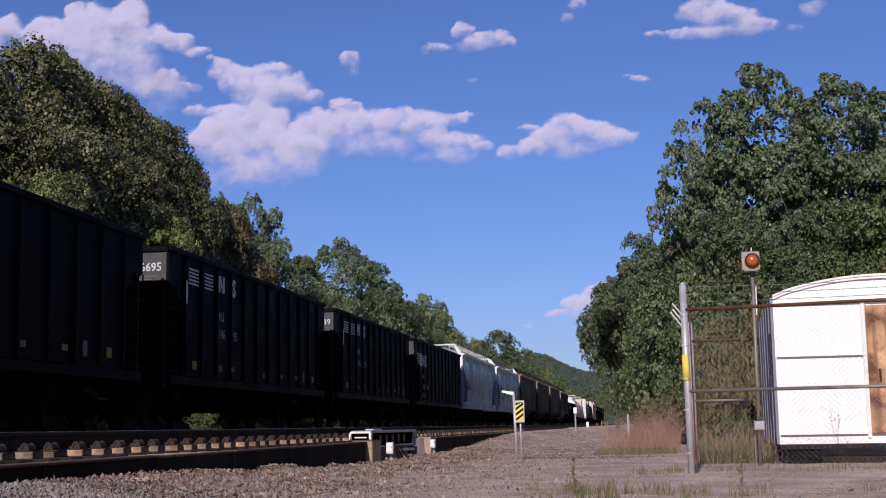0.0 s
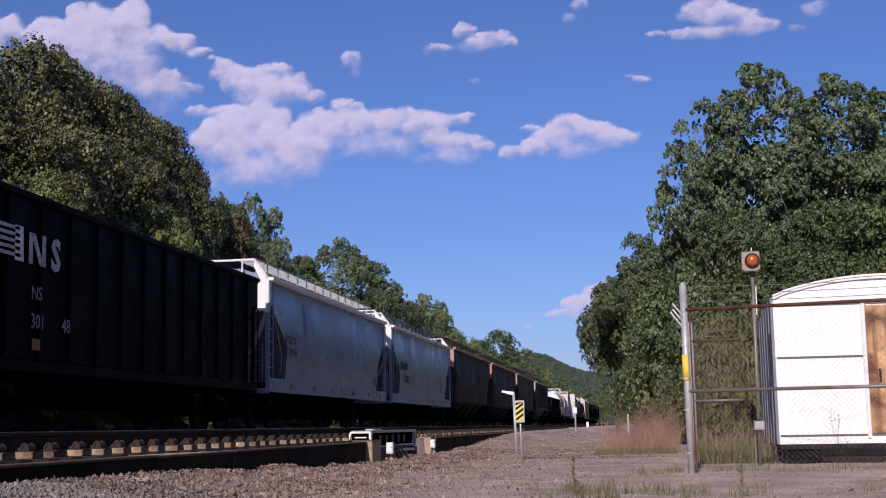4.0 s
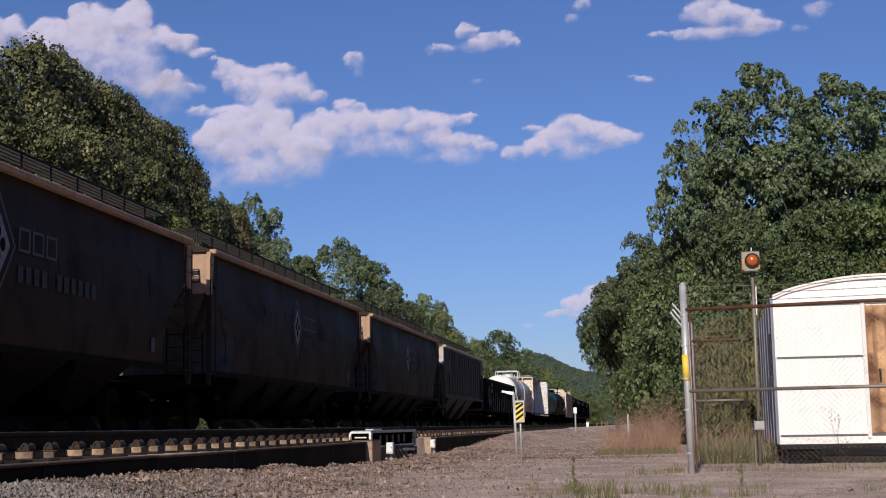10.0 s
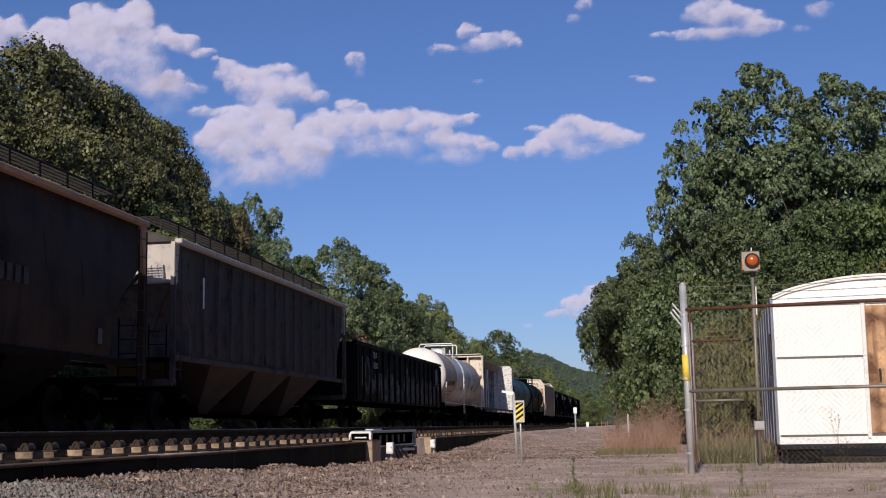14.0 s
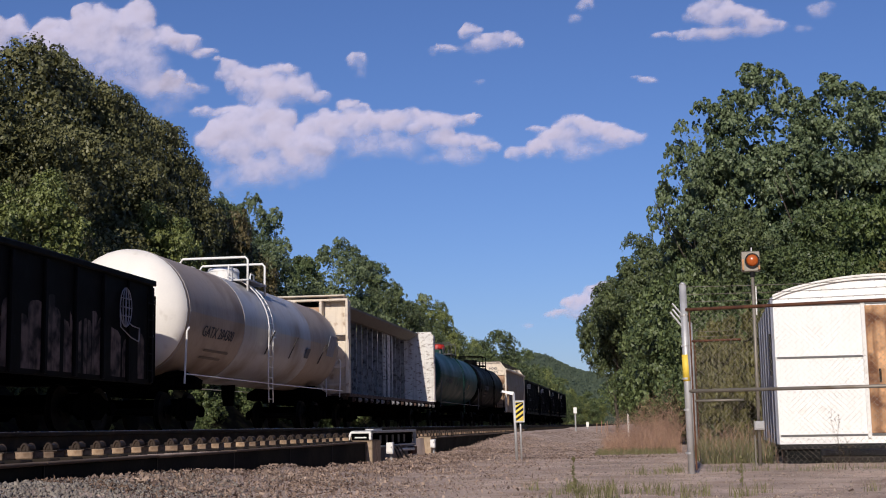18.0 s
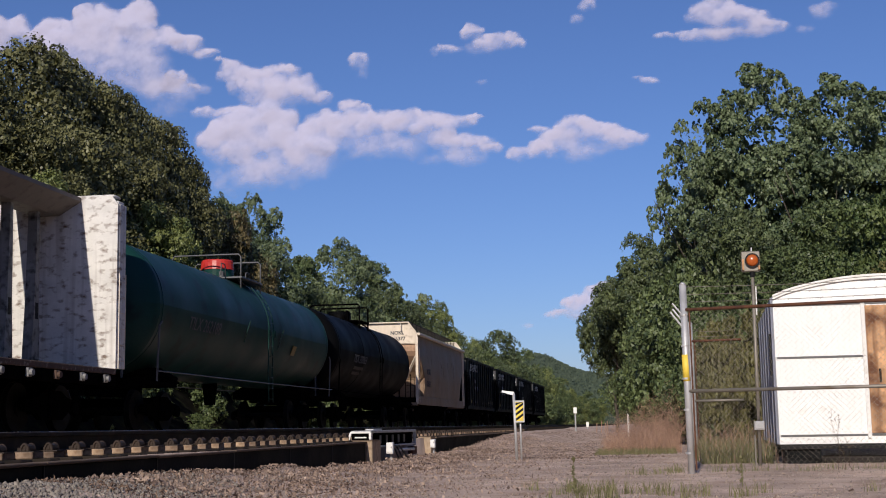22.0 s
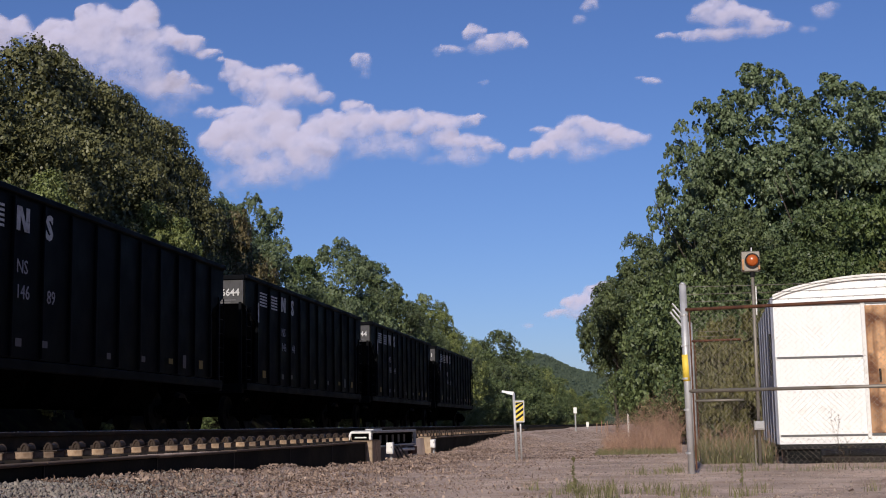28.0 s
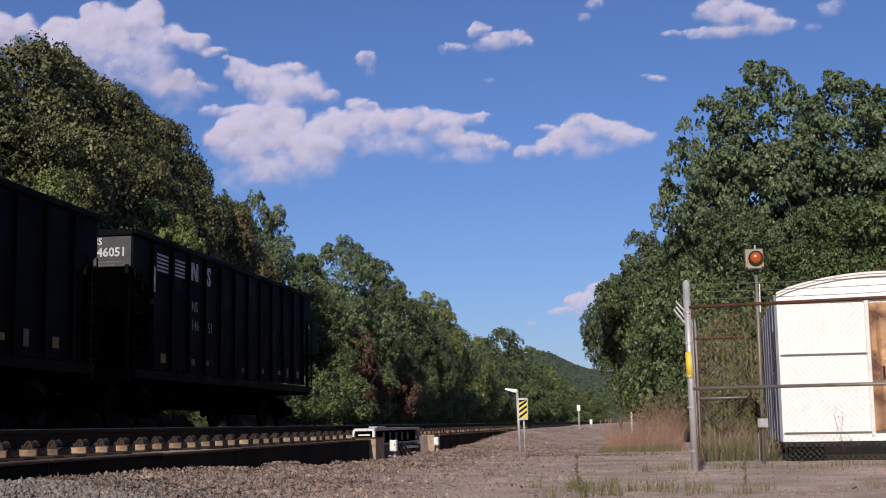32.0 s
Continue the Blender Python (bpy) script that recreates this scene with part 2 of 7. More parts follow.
    "beam_top": surface("tan_grimy_beam", (0.17, 0.145, 0.125), 0.7, vary=0.2, grain=18, patch=2, dirt=(0.09, 0.072, 0.06), dirt_amount=0.3, bump=0.1),
    "beam_rust": surface("rusty_deck_edge", (0.075, 0.045, 0.034), 0.85, vary=0.4, grain=25, patch=4, dirt=(0.26, 0.21, 0.18), dirt_amount=0.26, bump=0.2),
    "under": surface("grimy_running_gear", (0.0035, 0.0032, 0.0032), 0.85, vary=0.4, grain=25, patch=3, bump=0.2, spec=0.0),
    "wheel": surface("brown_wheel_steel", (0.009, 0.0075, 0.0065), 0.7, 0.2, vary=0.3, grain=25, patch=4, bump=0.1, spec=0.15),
    # Grime, and the shade under the top beam, both put into this darker white.
    "post_white": surface("grimy_white_post_shaded", (0.25, 0.248, 0.252), 0.65, vary=0.25, grain=18, patch=2.5, dirt=(0.035, 0.03, 0.028), dirt_amount=0.42, streak=0.4, bump=0.1),
    "grate": surface("galvanised_grating", (0.40, 0.40, 0.40), 0.5, 0.6, vary=0.15, grain=30, patch=3, bump=0.0),
    "grate_open": surface("bare_steel_walkway_bars", (0.16, 0.16, 0.17), 0.55, 0.4, vary=0.15, grain=30, patch=3, bump=0.0),
    "grate_dark": surface("dark_grating", (0.020, 0.0165, 0.0145), 0.8, 0.2, vary=0.2, grain=30, patch=3, bump=0.0),
    "sticker_y": surface("yellow_reflector", (0.19, 0.125, 0.022), 0.5, vary=0.15, grain=30, patch=8, bump=0.0),
    "leaf_dark": leafy("dark_green_leaves", (0.018, 0.034, 0.016), (0.165, 0.200, 0.080)),
    "leaf_russet": leafy("browning_leaves", (0.030, 0.032, 0.012), (0.190, 0.145, 0.062)),
    "leaf_olive": leafy("olive_brown_leaves", (0.018, 0.024, 0.010), (0.205, 0.200, 0.080)),
    "leaf_vine": leafy("olive_vine_leaves", (0.042, 0.044, 0.014), (0.235, 0.215, 0.075)),
    "leaf_shrub": leafy("shrub_leaves", (0.034, 0.062, 0.020), (0.150, 0.188, 0.062)),
    "leaf_bright": leafy("bright_green_leaves", (0.034, 0.056, 0.015), (0.270, 0.300, 0.095)),
    "leaf_mid": leafy("green_leaves", (0.022, 0.042, 0.017), (0.180, 0.225, 0.085)),
    "leaf_pop": leafy("poplar_leaves", (0.024, 0.046, 0.022), (0.210, 0.262, 0.125)),
    "leaf_red": leafy("browned_leaves", (0.075, 0.045, 0.026), (0.155, 0.088, 0.048)),
    "leaf_grey": leafy("grey_green_leaves", (0.032, 0.055, 0.026), (0.225, 0.275, 0.135)),
    # Distance haze is put into these greens as a slight blue.
    "hill": leafy("hazed_distant_woods", (0.028, 0.046, 0.034), (0.075, 0.098, 0.058), 0.8, 0.1),
}


def amber():
    m = bpy.data.materials.new("amber_lens")
    t, n, l, b = nodes(m)
    b.inputs["Base Color"].default_value = (0.36, 0.085, 0.018, 1)
    b.inputs["Roughness"].default_value = 0.25
    b.inputs["Emission Color"].default_value = (1.0, 0.16, 0.01, 1)
    b.inputs["Emission Strength"].default_value = 0.08
    return m


M["amber"] = amber()


# ---- mesh building ----
class Shape:
    """Gathers the corners and faces of one mesh."""

    def __init__(self):
        self.v, self.f = [], []

    def add(self, v, f):
        k = len(self.v)
        self.v += [tuple(p) for p in v]
        self.f += [tuple(i + k for i in q) for q in f]
        return self

    def box(self, x0, x1, y0, y1, z0, z1, m=None):
        v = [Vector((x, y, z)) for x in (x0, x1) for y in (y0, y1) for z in (z0, z1)]
        if m is not None:
            v = [m @ p for p in v]
        return self.add(v, [(0, 1, 3, 2), (4, 6, 7, 5), (0, 4, 5, 1), (2, 3, 7, 6), (0, 2, 6, 4), (1, 5, 7, 3)])

    def chamfer(self, x0, x1, y0, y1, z0, z1, c=0.01):
        """A box with its edges taken off."""
        xs, ys, zs = (x0, x1), (y0, y1), (z0, z1)
        v, idx = [], {}
        for i in (0, 1):
            for j in (0, 1):
                for k in (0, 1):
                    for ax in range(3):
                        p = [xs[i], ys[j], zs[k]]
                        for o, w in enumerate((i, j, k)):
                            if o != ax:
                                p[o] += c if w == 0 else -c
                        idx[i, j, k, ax] = len(v)
                        v.append(p)
        f = []
        for ax in range(3):
            o1, o2 = [(1, 2), (2, 0), (0, 1)][ax]
            for w in (0, 1):
                q = []
                for a, b in ((0, 0), (1, 0), (1, 1), (0, 1)):
                    c3 = [0, 0, 0]
                    c3[ax], c3[o1], c3[o2] = w, a, b
                    q.append(idx[(*c3, ax)])
                f.append(q if w else q[::-1])
        for ax in range(3):
            o1, o2 = [(1, 2), (2, 0), (0, 1)][ax]
            for a in (0, 1):
                for b in (0, 1):
                    c0, c1 = [0, 0, 0], [0, 0, 0]
                    c0[o1] = c1[o1] = a
                    c0[o2] = c1[o2] = b
                    c1[ax] = 1
                    q = [idx[(*c0, o1)], idx[(*c1, o1)], idx[(*c1, o2)], idx[(*c0, o2)]]
                    f.append(q if a != b else q[::-1])
        for i in (0, 1):
            for j in (0, 1):
                for k in (0, 1):
                    q = [idx[i, j, k, a] for a in range(3)]
                    f.append(q if (i + j + k) % 2 else q[::-1])
        return self.add(v, f)

    def bar(self, p, q, w, h=None):
        """A square bar from p to q."""
        p, q, h = Vector(p), Vector(q), h or w
        d = (q - p).normalized()
        a = d.cross(Vector((0, 0, 1)))
        a = a.normalized() if a.length > 1e-4 else Vector((1, 0, 0))
        b = d.cross(a)
        v = [c + a * sx * w / 2 + b * sy * h / 2 for c in (p, q) for sx, sy in ((-1, -1), (1, -1), (1, 1), (-1, 1))]
        return self.add(v, [(0, 1, 2, 3), (7, 6, 5, 4), (0, 4, 5, 1), (1, 5, 6, 2), (2, 6, 7, 3), (3, 7, 4, 0)])

    def tube(self, pts, r, n=6, r2=None, cap=True):
        """A round rod along points, tapering from r to r2."""
        pts = [Vector(p) for p in pts]
        r2 = r if r2 is None else r2
        rings, prev = [], None
        for i, p in enumerate(pts):
            d = (pts[min(i + 1, len(pts) - 1)] - pts[max(i - 1, 0)]).normalized()
            a = prev - d * prev.dot(d) if prev else d.cross(Vector((0, 0, 1)) if abs(d.z) < 0.9 else Vector((0, 1, 0)))
            a.normalize()
            prev = a
            b = d.cross(a)
            rr = r + (r2 - r) * i / max(1, len(pts) - 1)
            rings.append([p + (a * math.cos(2 * math.pi * k / n) + b * math.sin(2 * math.pi * k / n)) * rr for k in range(n)])
        v = [p for ring in rings for p in ring]
        f = [(i * n + k, i * n + (k + 1) % n, (i + 1) * n + (k + 1) % n, (i + 1) * n + k) for i in range(len(pts) - 1) for k in range(n)]
        if cap:
            f += [tuple(range(n))[::-1], tuple(range((len(pts) - 1) * n, len(pts) * n))]
        return self.add(v, f)

    def prism(self, profile, y0, y1):
        """An outline in x and z, drawn out along y."""
        n = len(profile)
        v = [(x, y0, z) for x, z in profile] + [(x, y1, z) for x, z in profile]
        return self.add(v, [tuple(range(n)), tuple(range(n, 2 * n))[::-1]] + [(i, i + n, (i + 1) % n + n, (i + 1) % n) for i in range(n)])

    def slab(self, outline, x0, x1):
        """An outline in y and z, drawn out along x."""
        n = len(outline)
        v = [(x0, y, z) for y, z in outline] + [(x1, y, z) for y, z in outline]
        return self.add(v, [tuple(range(n))[::-1], tuple(range(n, 2 * n))] + [(i, (i + 1) % n, (i + 1) % n + n, i + n) for i in range(n)])

    def grid(self, rows):
        """A sheet through rows of points of equal count."""
        w = len(rows[0])
        return self.add([p for r in rows for p in r], [(i * w + j, i * w + j + 1, (i + 1) * w + j + 1, (i + 1) * w + j) for i in range(len(rows) - 1) for j in range(w - 1)])

    def mesh(self, name, smooth=False):
        me = bpy.data.meshes.new(name)
        me.from_pydata(self.v, [], self.f)
        me.update()
        if smooth:
            me.shade_smooth()
        return me


def part(name, shape, material, parent=None, label="", smooth=False, at=None):
    """ONE mesh object under a thing or a part (or a thing by itself)."""
    me = shape if isinstance(shape, bpy.types.Mesh) else shape.mesh(name, smooth)
    if not me.materials:
        me.materials.append(M[material])
    ob = new(name, me)
    if parent:
        ob.parent = parent
    if at is not None:
        ob.matrix_basis = at
    if label:
        ob["label"] = label
    return ob


def thing(name, m, label, category, group="", kind=""):
    ob = new(name)
    ob.empty_display_size = 0.3
    ob.matrix_basis = m
    return tagged(ob, label, category, group, kind)


def lettering(text, size, material, parent, m, name="lettering", bold=0.0):
    """Writing in the built-in font, as a thin mesh; m: its pose in the parent's space, lying in x and y."""
    cu = bpy.data.curves.new("writing", "FONT")
    cu.body, cu.size, cu.extrude, cu.resolution_u, cu.offset = text, size, 0.003, 2, bold
    tmp = bpy.data.objects.new("writing", cu)
    scene.collection.objects.link(tmp)
    bpy.context.view_layer.update()
    me = bpy.data.meshes.new_from_object(tmp)
    bpy.data.objects.remove(tmp)
    me.materials.clear()
    me.materials.append(M[material])
    ob = new(name, me)
    ob.parent, ob.matrix_basis = parent, m
    return ob


def side_pose(x, y, z):
    """Writing on the side that faces the camera's side of the train, read towards +y."""
    return Matrix.Translation((x, y, z)) @ Matrix(((0, 0, 1, 0), (1, 0, 0, 0), (0, 1, 0, 0), (0, 0, 0, 1)))


def end_pose(x, y, z):
    """Writing on an end that faces back along the track."""
    return Matrix.Translation((x, y, z)) @ Matrix(((1, 0, 0, 0), (0, 0, -1, 0), (0, 1, 0, 0), (0, 0, 0, 1)))

rng = np.random.default_rng(7)


def smooth(a, b, x):
    t = min(1.0, max(0.0, (x - a) / (b - a)))
    return t * t * (3 - 2 * t)


def foot_of_wall(y):
    """Height of the yard where it meets the retaining wall."""
    return 0.27 - 0.24 * smooth(8.5, 21, y) + 0.36 * smooth(29, 50, y)


def ground_z(x, y):
    if x < -4.8:
        z = 0.40
        if x < -14.2:
            z = 0.40 - 0.25 * smooth(-14.2, -16, x)
    else:
        near = foot_of_wall(y)
        start = -2.7 + 1.2 * smooth(30, 60, y)
        z = near * (1 - smooth(-4.7, start, x)) if y > 0 else near * (1 - smooth(-4.7, -2.7, x))
        z += 0.22 * smooth(45, 120, y) * (1 - near / 0.6 * (1 - smooth(-4.7, start, x)))
    if -30 < x < 40 and -10 < y < 90:
        z += 0.025 * noise.noise((x * 0.7, y * 0.5, 0)) + 0.012 * noise.noise((x * 2.3, y * 2.0, 3.0))
        if x > -4.6:
            z += 0.11 * max(0, noise.noise((x * 1.4, y * 0.9, 8.0))) * (1 - smooth(-4.2, -2.4, x)) * smooth(11, 14, y)
    return z


def quick_mesh(name, verts, faces, material):
    """A mesh from arrays: corners, and faces of equal count."""
    me = bpy.data.meshes.new(name)
    n, k = faces.shape
    me.vertices.add(len(verts))
    me.vertices.foreach_set("co", np.asarray(verts, np.float32).ravel())
    me.loops.add(n * k)
    me.loops.foreach_set("vertex_index", faces.astype(np.int32).ravel())
    me.polygons.add(n)
    me.polygons.foreach_set("loop_start", np.arange(n, dtype=np.int32) * k)
    me.polygons.foreach_set("loop_total", np.full(n, k, np.int32))
    me.update(calc_edges=True)
    me.materials.append(M[material])
    return me


def turns(n):
    """n random rotations."""
    q = rng.normal(size=(n, 4))
    q /= np.linalg.norm(q, axis=1)[:, None]
    w, x, y, z = q.T
    return np.stack([1 - 2 * (y * y + z * z), 2 * (x * y - z * w), 2 * (x * z + y * w), 2 * (x * y + z * w), 1 - 2 * (x * x + z * z),
                     2 * (y * z - x * w), 2 * (x * z - y * w), 2 * (y * z + x * w), 1 - 2 * (x * x + y * y)], 1).reshape(n, 3, 3)


def strew(name, corners, faces, places, sizes, material, rot=None):
    """One mesh of many small pieces at places, each turned and sized."""
    n, k = len(places), len(corners)
    rot = turns(n) if rot is None else rot
    sizes = np.asarray(sizes, float).reshape(n, -1)
    v = np.einsum("nij,nkj->nki", rot, corners[None] * sizes[:, None]) + places[:, None]
    f = faces[None] + (np.arange(n) * k)[:, None, None]
    return quick_mesh(name, v.reshape(-1, 3), f.reshape(-1, faces.shape[1]), material)


OCTA = np.array([(1, 0, 0), (-1, 0, 0), (0, 1, 0), (0, -1, 0), (0, 0, 0.7), (0, 0, -0.7)], float)
OCTA_F = np.array([(0, 2, 4), (2, 1, 4), (1, 3, 4), (3, 0, 4), (2, 0, 5), (1, 2, 5), (3, 1, 5), (0, 3, 5)])
LEAF = np.array([(-0.5, 0, 0), (0, -0.36, 0.06), (0.5, 0, 0), (0, 0.36, 0.06)])
LEAF_F = np.array([(0, 1, 2, 3)])
BLADE = np.array([(-0.5, -0.32, 0), (0.55, -0.06, 0.05), (-0.3, 0.40, 0)])
BLADE_F = np.array([(0, 1, 2)])


def rock_form():
    """A rough stone of twelve corners."""
    bm = bmesh.new()
    bmesh.ops.create_icosphere(bm, subdivisions=1, radius=1.0)
    v = np.array([p.co[:] for p in bm.verts])
    f = np.array([[p.index for p in q.verts] for q in bm.faces])
    bm.free()
    return v * (1 + rng.uniform(-0.38, 0.30, (len(v), 1))) * np.array([1, 0.8, 0.65]), f


# ---- ground ----
def ground():
    xs = sorted(set([-3000, -1500, -700, -300, -150, -80, -50, -40, -34] + list(np.arange(-30, -9, 1.0)) + list(np.arange(-9, -4.8, 0.6))
                    + [-4.86, -4.76] + list(np.arange(-4.7, 6, 0.22)) + list(np.arange(6, 14, 1.0)) + [16, 20, 26, 34, 50, 80, 150, 300, 700, 1500, 3000]))
    ys = sorted(set([-3000, -1200, -400, -150, -60, -25, -12, -6, 0, 3] + list(np.arange(5, 30, 0.25)) + list(np.arange(30, 60, 0.8))
                    + list(np.arange(60, 130, 4.0)) + [140, 170, 220, 300, 420, 600, 900, 1500, 3000]))
    s = Shape().grid([[(x, y, ground_z(x, y)) for x in xs] for y in ys])
    ob = part("ground", s, "yard", smooth=True)
    tagged(ob, "grey-brown gravel yard ground with dust and litter", "ground", kind="structure")


ground()


# ---- tracks ----
RAIL_FORM = [(-0.075, -0.186), (0.075, -0.186), (0.075, -0.172), (0.012, -0.155), (0.010, -0.045), (0.036, -0.036), (0.037, -0.008), (0.030, 0.0),
             (-0.030, 0.0), (-0.037, -0.008), (-0.036, -0.036), (-0.010, -0.045), (-0.012, -0.155), (-0.075, -0.172)]


def tracks():
    tie_z = RAIL - 0.175
    tie_me = Shape().chamfer(-1.14, 1.14, -0.115, 0.115, -0.17, -0.05, 0.015).mesh("tie")
    tie_me.materials.append(M["tie"])
    block_me = Shape().chamfer(0.80, 0.975, -0.11, 0.11, -0.055, 0.004, 0.008).mesh("shoulder_block")
    block_me.materials.append(M["shoulder"])
    c = Shape()
    c.box(0.66, 0.98, -0.085, 0.085, 0.004, 0.014)
    c.tube([(0.885, -0.055, 0.030), (0.885, 0.065, 0.030)], 0.044, 10)
    for y in (-0.055, 0.065):
        c.tube([(0.885 + 0.034 * math.cos(a), y, 0.012 + 0.060 * math.sin(a)) for a in np.linspace(math.pi, 0, 9)], 0.013, 6)
    c.chamfer(0.868, 0.902, -0.06, 0.07, 0.012, 0.05, 0.008)
    c.chamfer(0.80, 0.835, -0.03, 0.04, 0.012, 0.042, 0.006)
    clip_me = c.mesh("rail_clip")
    clip_me.materials.append(M["clip"])
    for x, name in ((NEAR_X, "near"), (FAR_X, "far")):
        t = thing("railway_track", pose(x, 0, 0), "steel railway track on weathered wooden ties with rusty clips", "railway track", "railway tracks", "structure")
        for sx in (-1, 1):
            prof = [(sx * 0.7525 + a, RAIL + b) for a, b in RAIL_FORM]
            r = part("rail", Shape().prism(prof, -120, 900), "steel", t)
            part("rail_head", Shape().chamfer(sx * 0.7525 - 0.030, sx * 0.7525 + 0.030, -120, 900, RAIL - 0.004, RAIL + 0.002, 0.001), "shiny", r, "polished running surface")
        ys = np.arange(3.03, 3 + 0.495 * 110, 0.495) if name == "near" else []
        for y in ys:
            m = pose(rng.normal(0, 0.012), y + rng.normal(0, 0.012), tie_z, 0, 0, rng.normal(0, 0.5))
            ti = part("tie", tie_me, "tie", t, at=m)
            part("shoulder_block", block_me, "shoulder", ti, at=pose(rng.normal(0, 0.006), rng.normal(0, 0.008), rng.normal(0, 0.003)))
            part("rail_clip", clip_me, "clip", ti)
        lo = 60.5 if name == "near" else 8.0
        rest = Shape()
        for y in np.arange(lo, 320, 0.495):
            rest.box(-1.14, 1.14, y - 0.115, y + 0.115, tie_z - 0.17, tie_z - 0.03)
            for sx in (-1, 1):
                rest.box(sx * 0.7525 - 0.17, sx * 0.7525 + 0.17, y - 0.05, y + 0.05, tie_z - 0.01, tie_z + 0.05)
        ob = part("tie_row", rest, "tie", t)
        tagged(ob, kind="stuff")
    n = 9000
    p = np.stack([rng.uniform(-8.0, -5.4, n), rng.uniform(6, 60, n), np.zeros(n)], 1)
    p[:, 2] = 0.40 + rng.uniform(-0.02, 0.03, n)
    v, f = OCTA, OCTA_F
    ob = part("ballast", strew("ballast", v, f, p, rng.uniform(0.02, 0.04, (n, 3)), "ballast"), "ballast")
    tagged(ob, "grey crushed stone ballast between the ties", "ballast", kind="stuff")


tracks()


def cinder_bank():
    """A low bank of dark soil added beyond the tracks, standing in for shade."""
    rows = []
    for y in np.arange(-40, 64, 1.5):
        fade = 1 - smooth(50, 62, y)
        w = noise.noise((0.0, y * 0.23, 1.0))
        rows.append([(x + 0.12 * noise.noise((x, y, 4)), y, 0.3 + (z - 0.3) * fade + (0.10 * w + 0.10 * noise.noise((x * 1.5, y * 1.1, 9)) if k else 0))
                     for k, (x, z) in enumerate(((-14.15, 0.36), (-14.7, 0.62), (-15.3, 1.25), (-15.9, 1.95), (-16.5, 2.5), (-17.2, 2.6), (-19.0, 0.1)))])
    ob = part("cinder_bank", Shape().grid([r[::-1] for r in rows]), "shade_soil")
    tagged(ob, "low dark bank added for shade beyond the tracks", "earth bank", kind="structure")


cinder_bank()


# ---- retaining wall with its gap ----
def wall_run(y0, y1, name):
    w = thing(name, pose(-4.73, y0, 0), "low dark creosoted timber retaining wall with brown cap", "retaining wall", kind="structure")
    n = max(1, round((y1 - y0) / 2.45))
    step = (y1 - y0) / n
    panel = Shape().chamfer(-0.12, 0.0, 0.004, step - 0.004, -0.25, 0.386, 0.006).mesh("panel")
    cap = Shape().chamfer(-0.17, 0.03, 0.003, step - 0.003, 0.387, 0.412, 0.006).mesh("cap_board")
    batten = Shape().chamfer(0.0, 0.006, -0.005, 0.005, -0.25, 0.385, 0.003).mesh("batten")
    for i in range(n):
        part("panel", panel, "wall", w, at=pose(rng.normal(0, 0.004), i * step, 0))
        part("cap_board", cap, "cap", w, at=pose(rng.normal(0, 0.005), i * step, rng.normal(0, 0.003)))
        part("batten", batten, "seam", w, at=pose(0, i * step, 0))
    return w


wall_run(2.5, 22.15, "wall_1")
wall_run(29.9, 49.0, "wall_2")


def end_block(x, y, w, d, h, label):
    t = thing("end_block", pose(x, y, 0), label, "concrete block")
    part("block", Shape().chamfer(-w / 2, w / 2, 0, d, -0.1, h, 0.015), "concrete", t)
    part("cap_plate", Shape().chamfer(-w / 2 - 0.01, w / 2 + 0.01, -0.01, d * 0.8, h, h + 0.015, 0.004), "cap", t)


end_block(-4.80, 22.17, 0.36, 0.75, 0.425, "tan concrete end block of the retaining wall")
end_block(-4.78, 28.6, 0.30, 0.6, 0.43, "small tan concrete block at the wall gap")


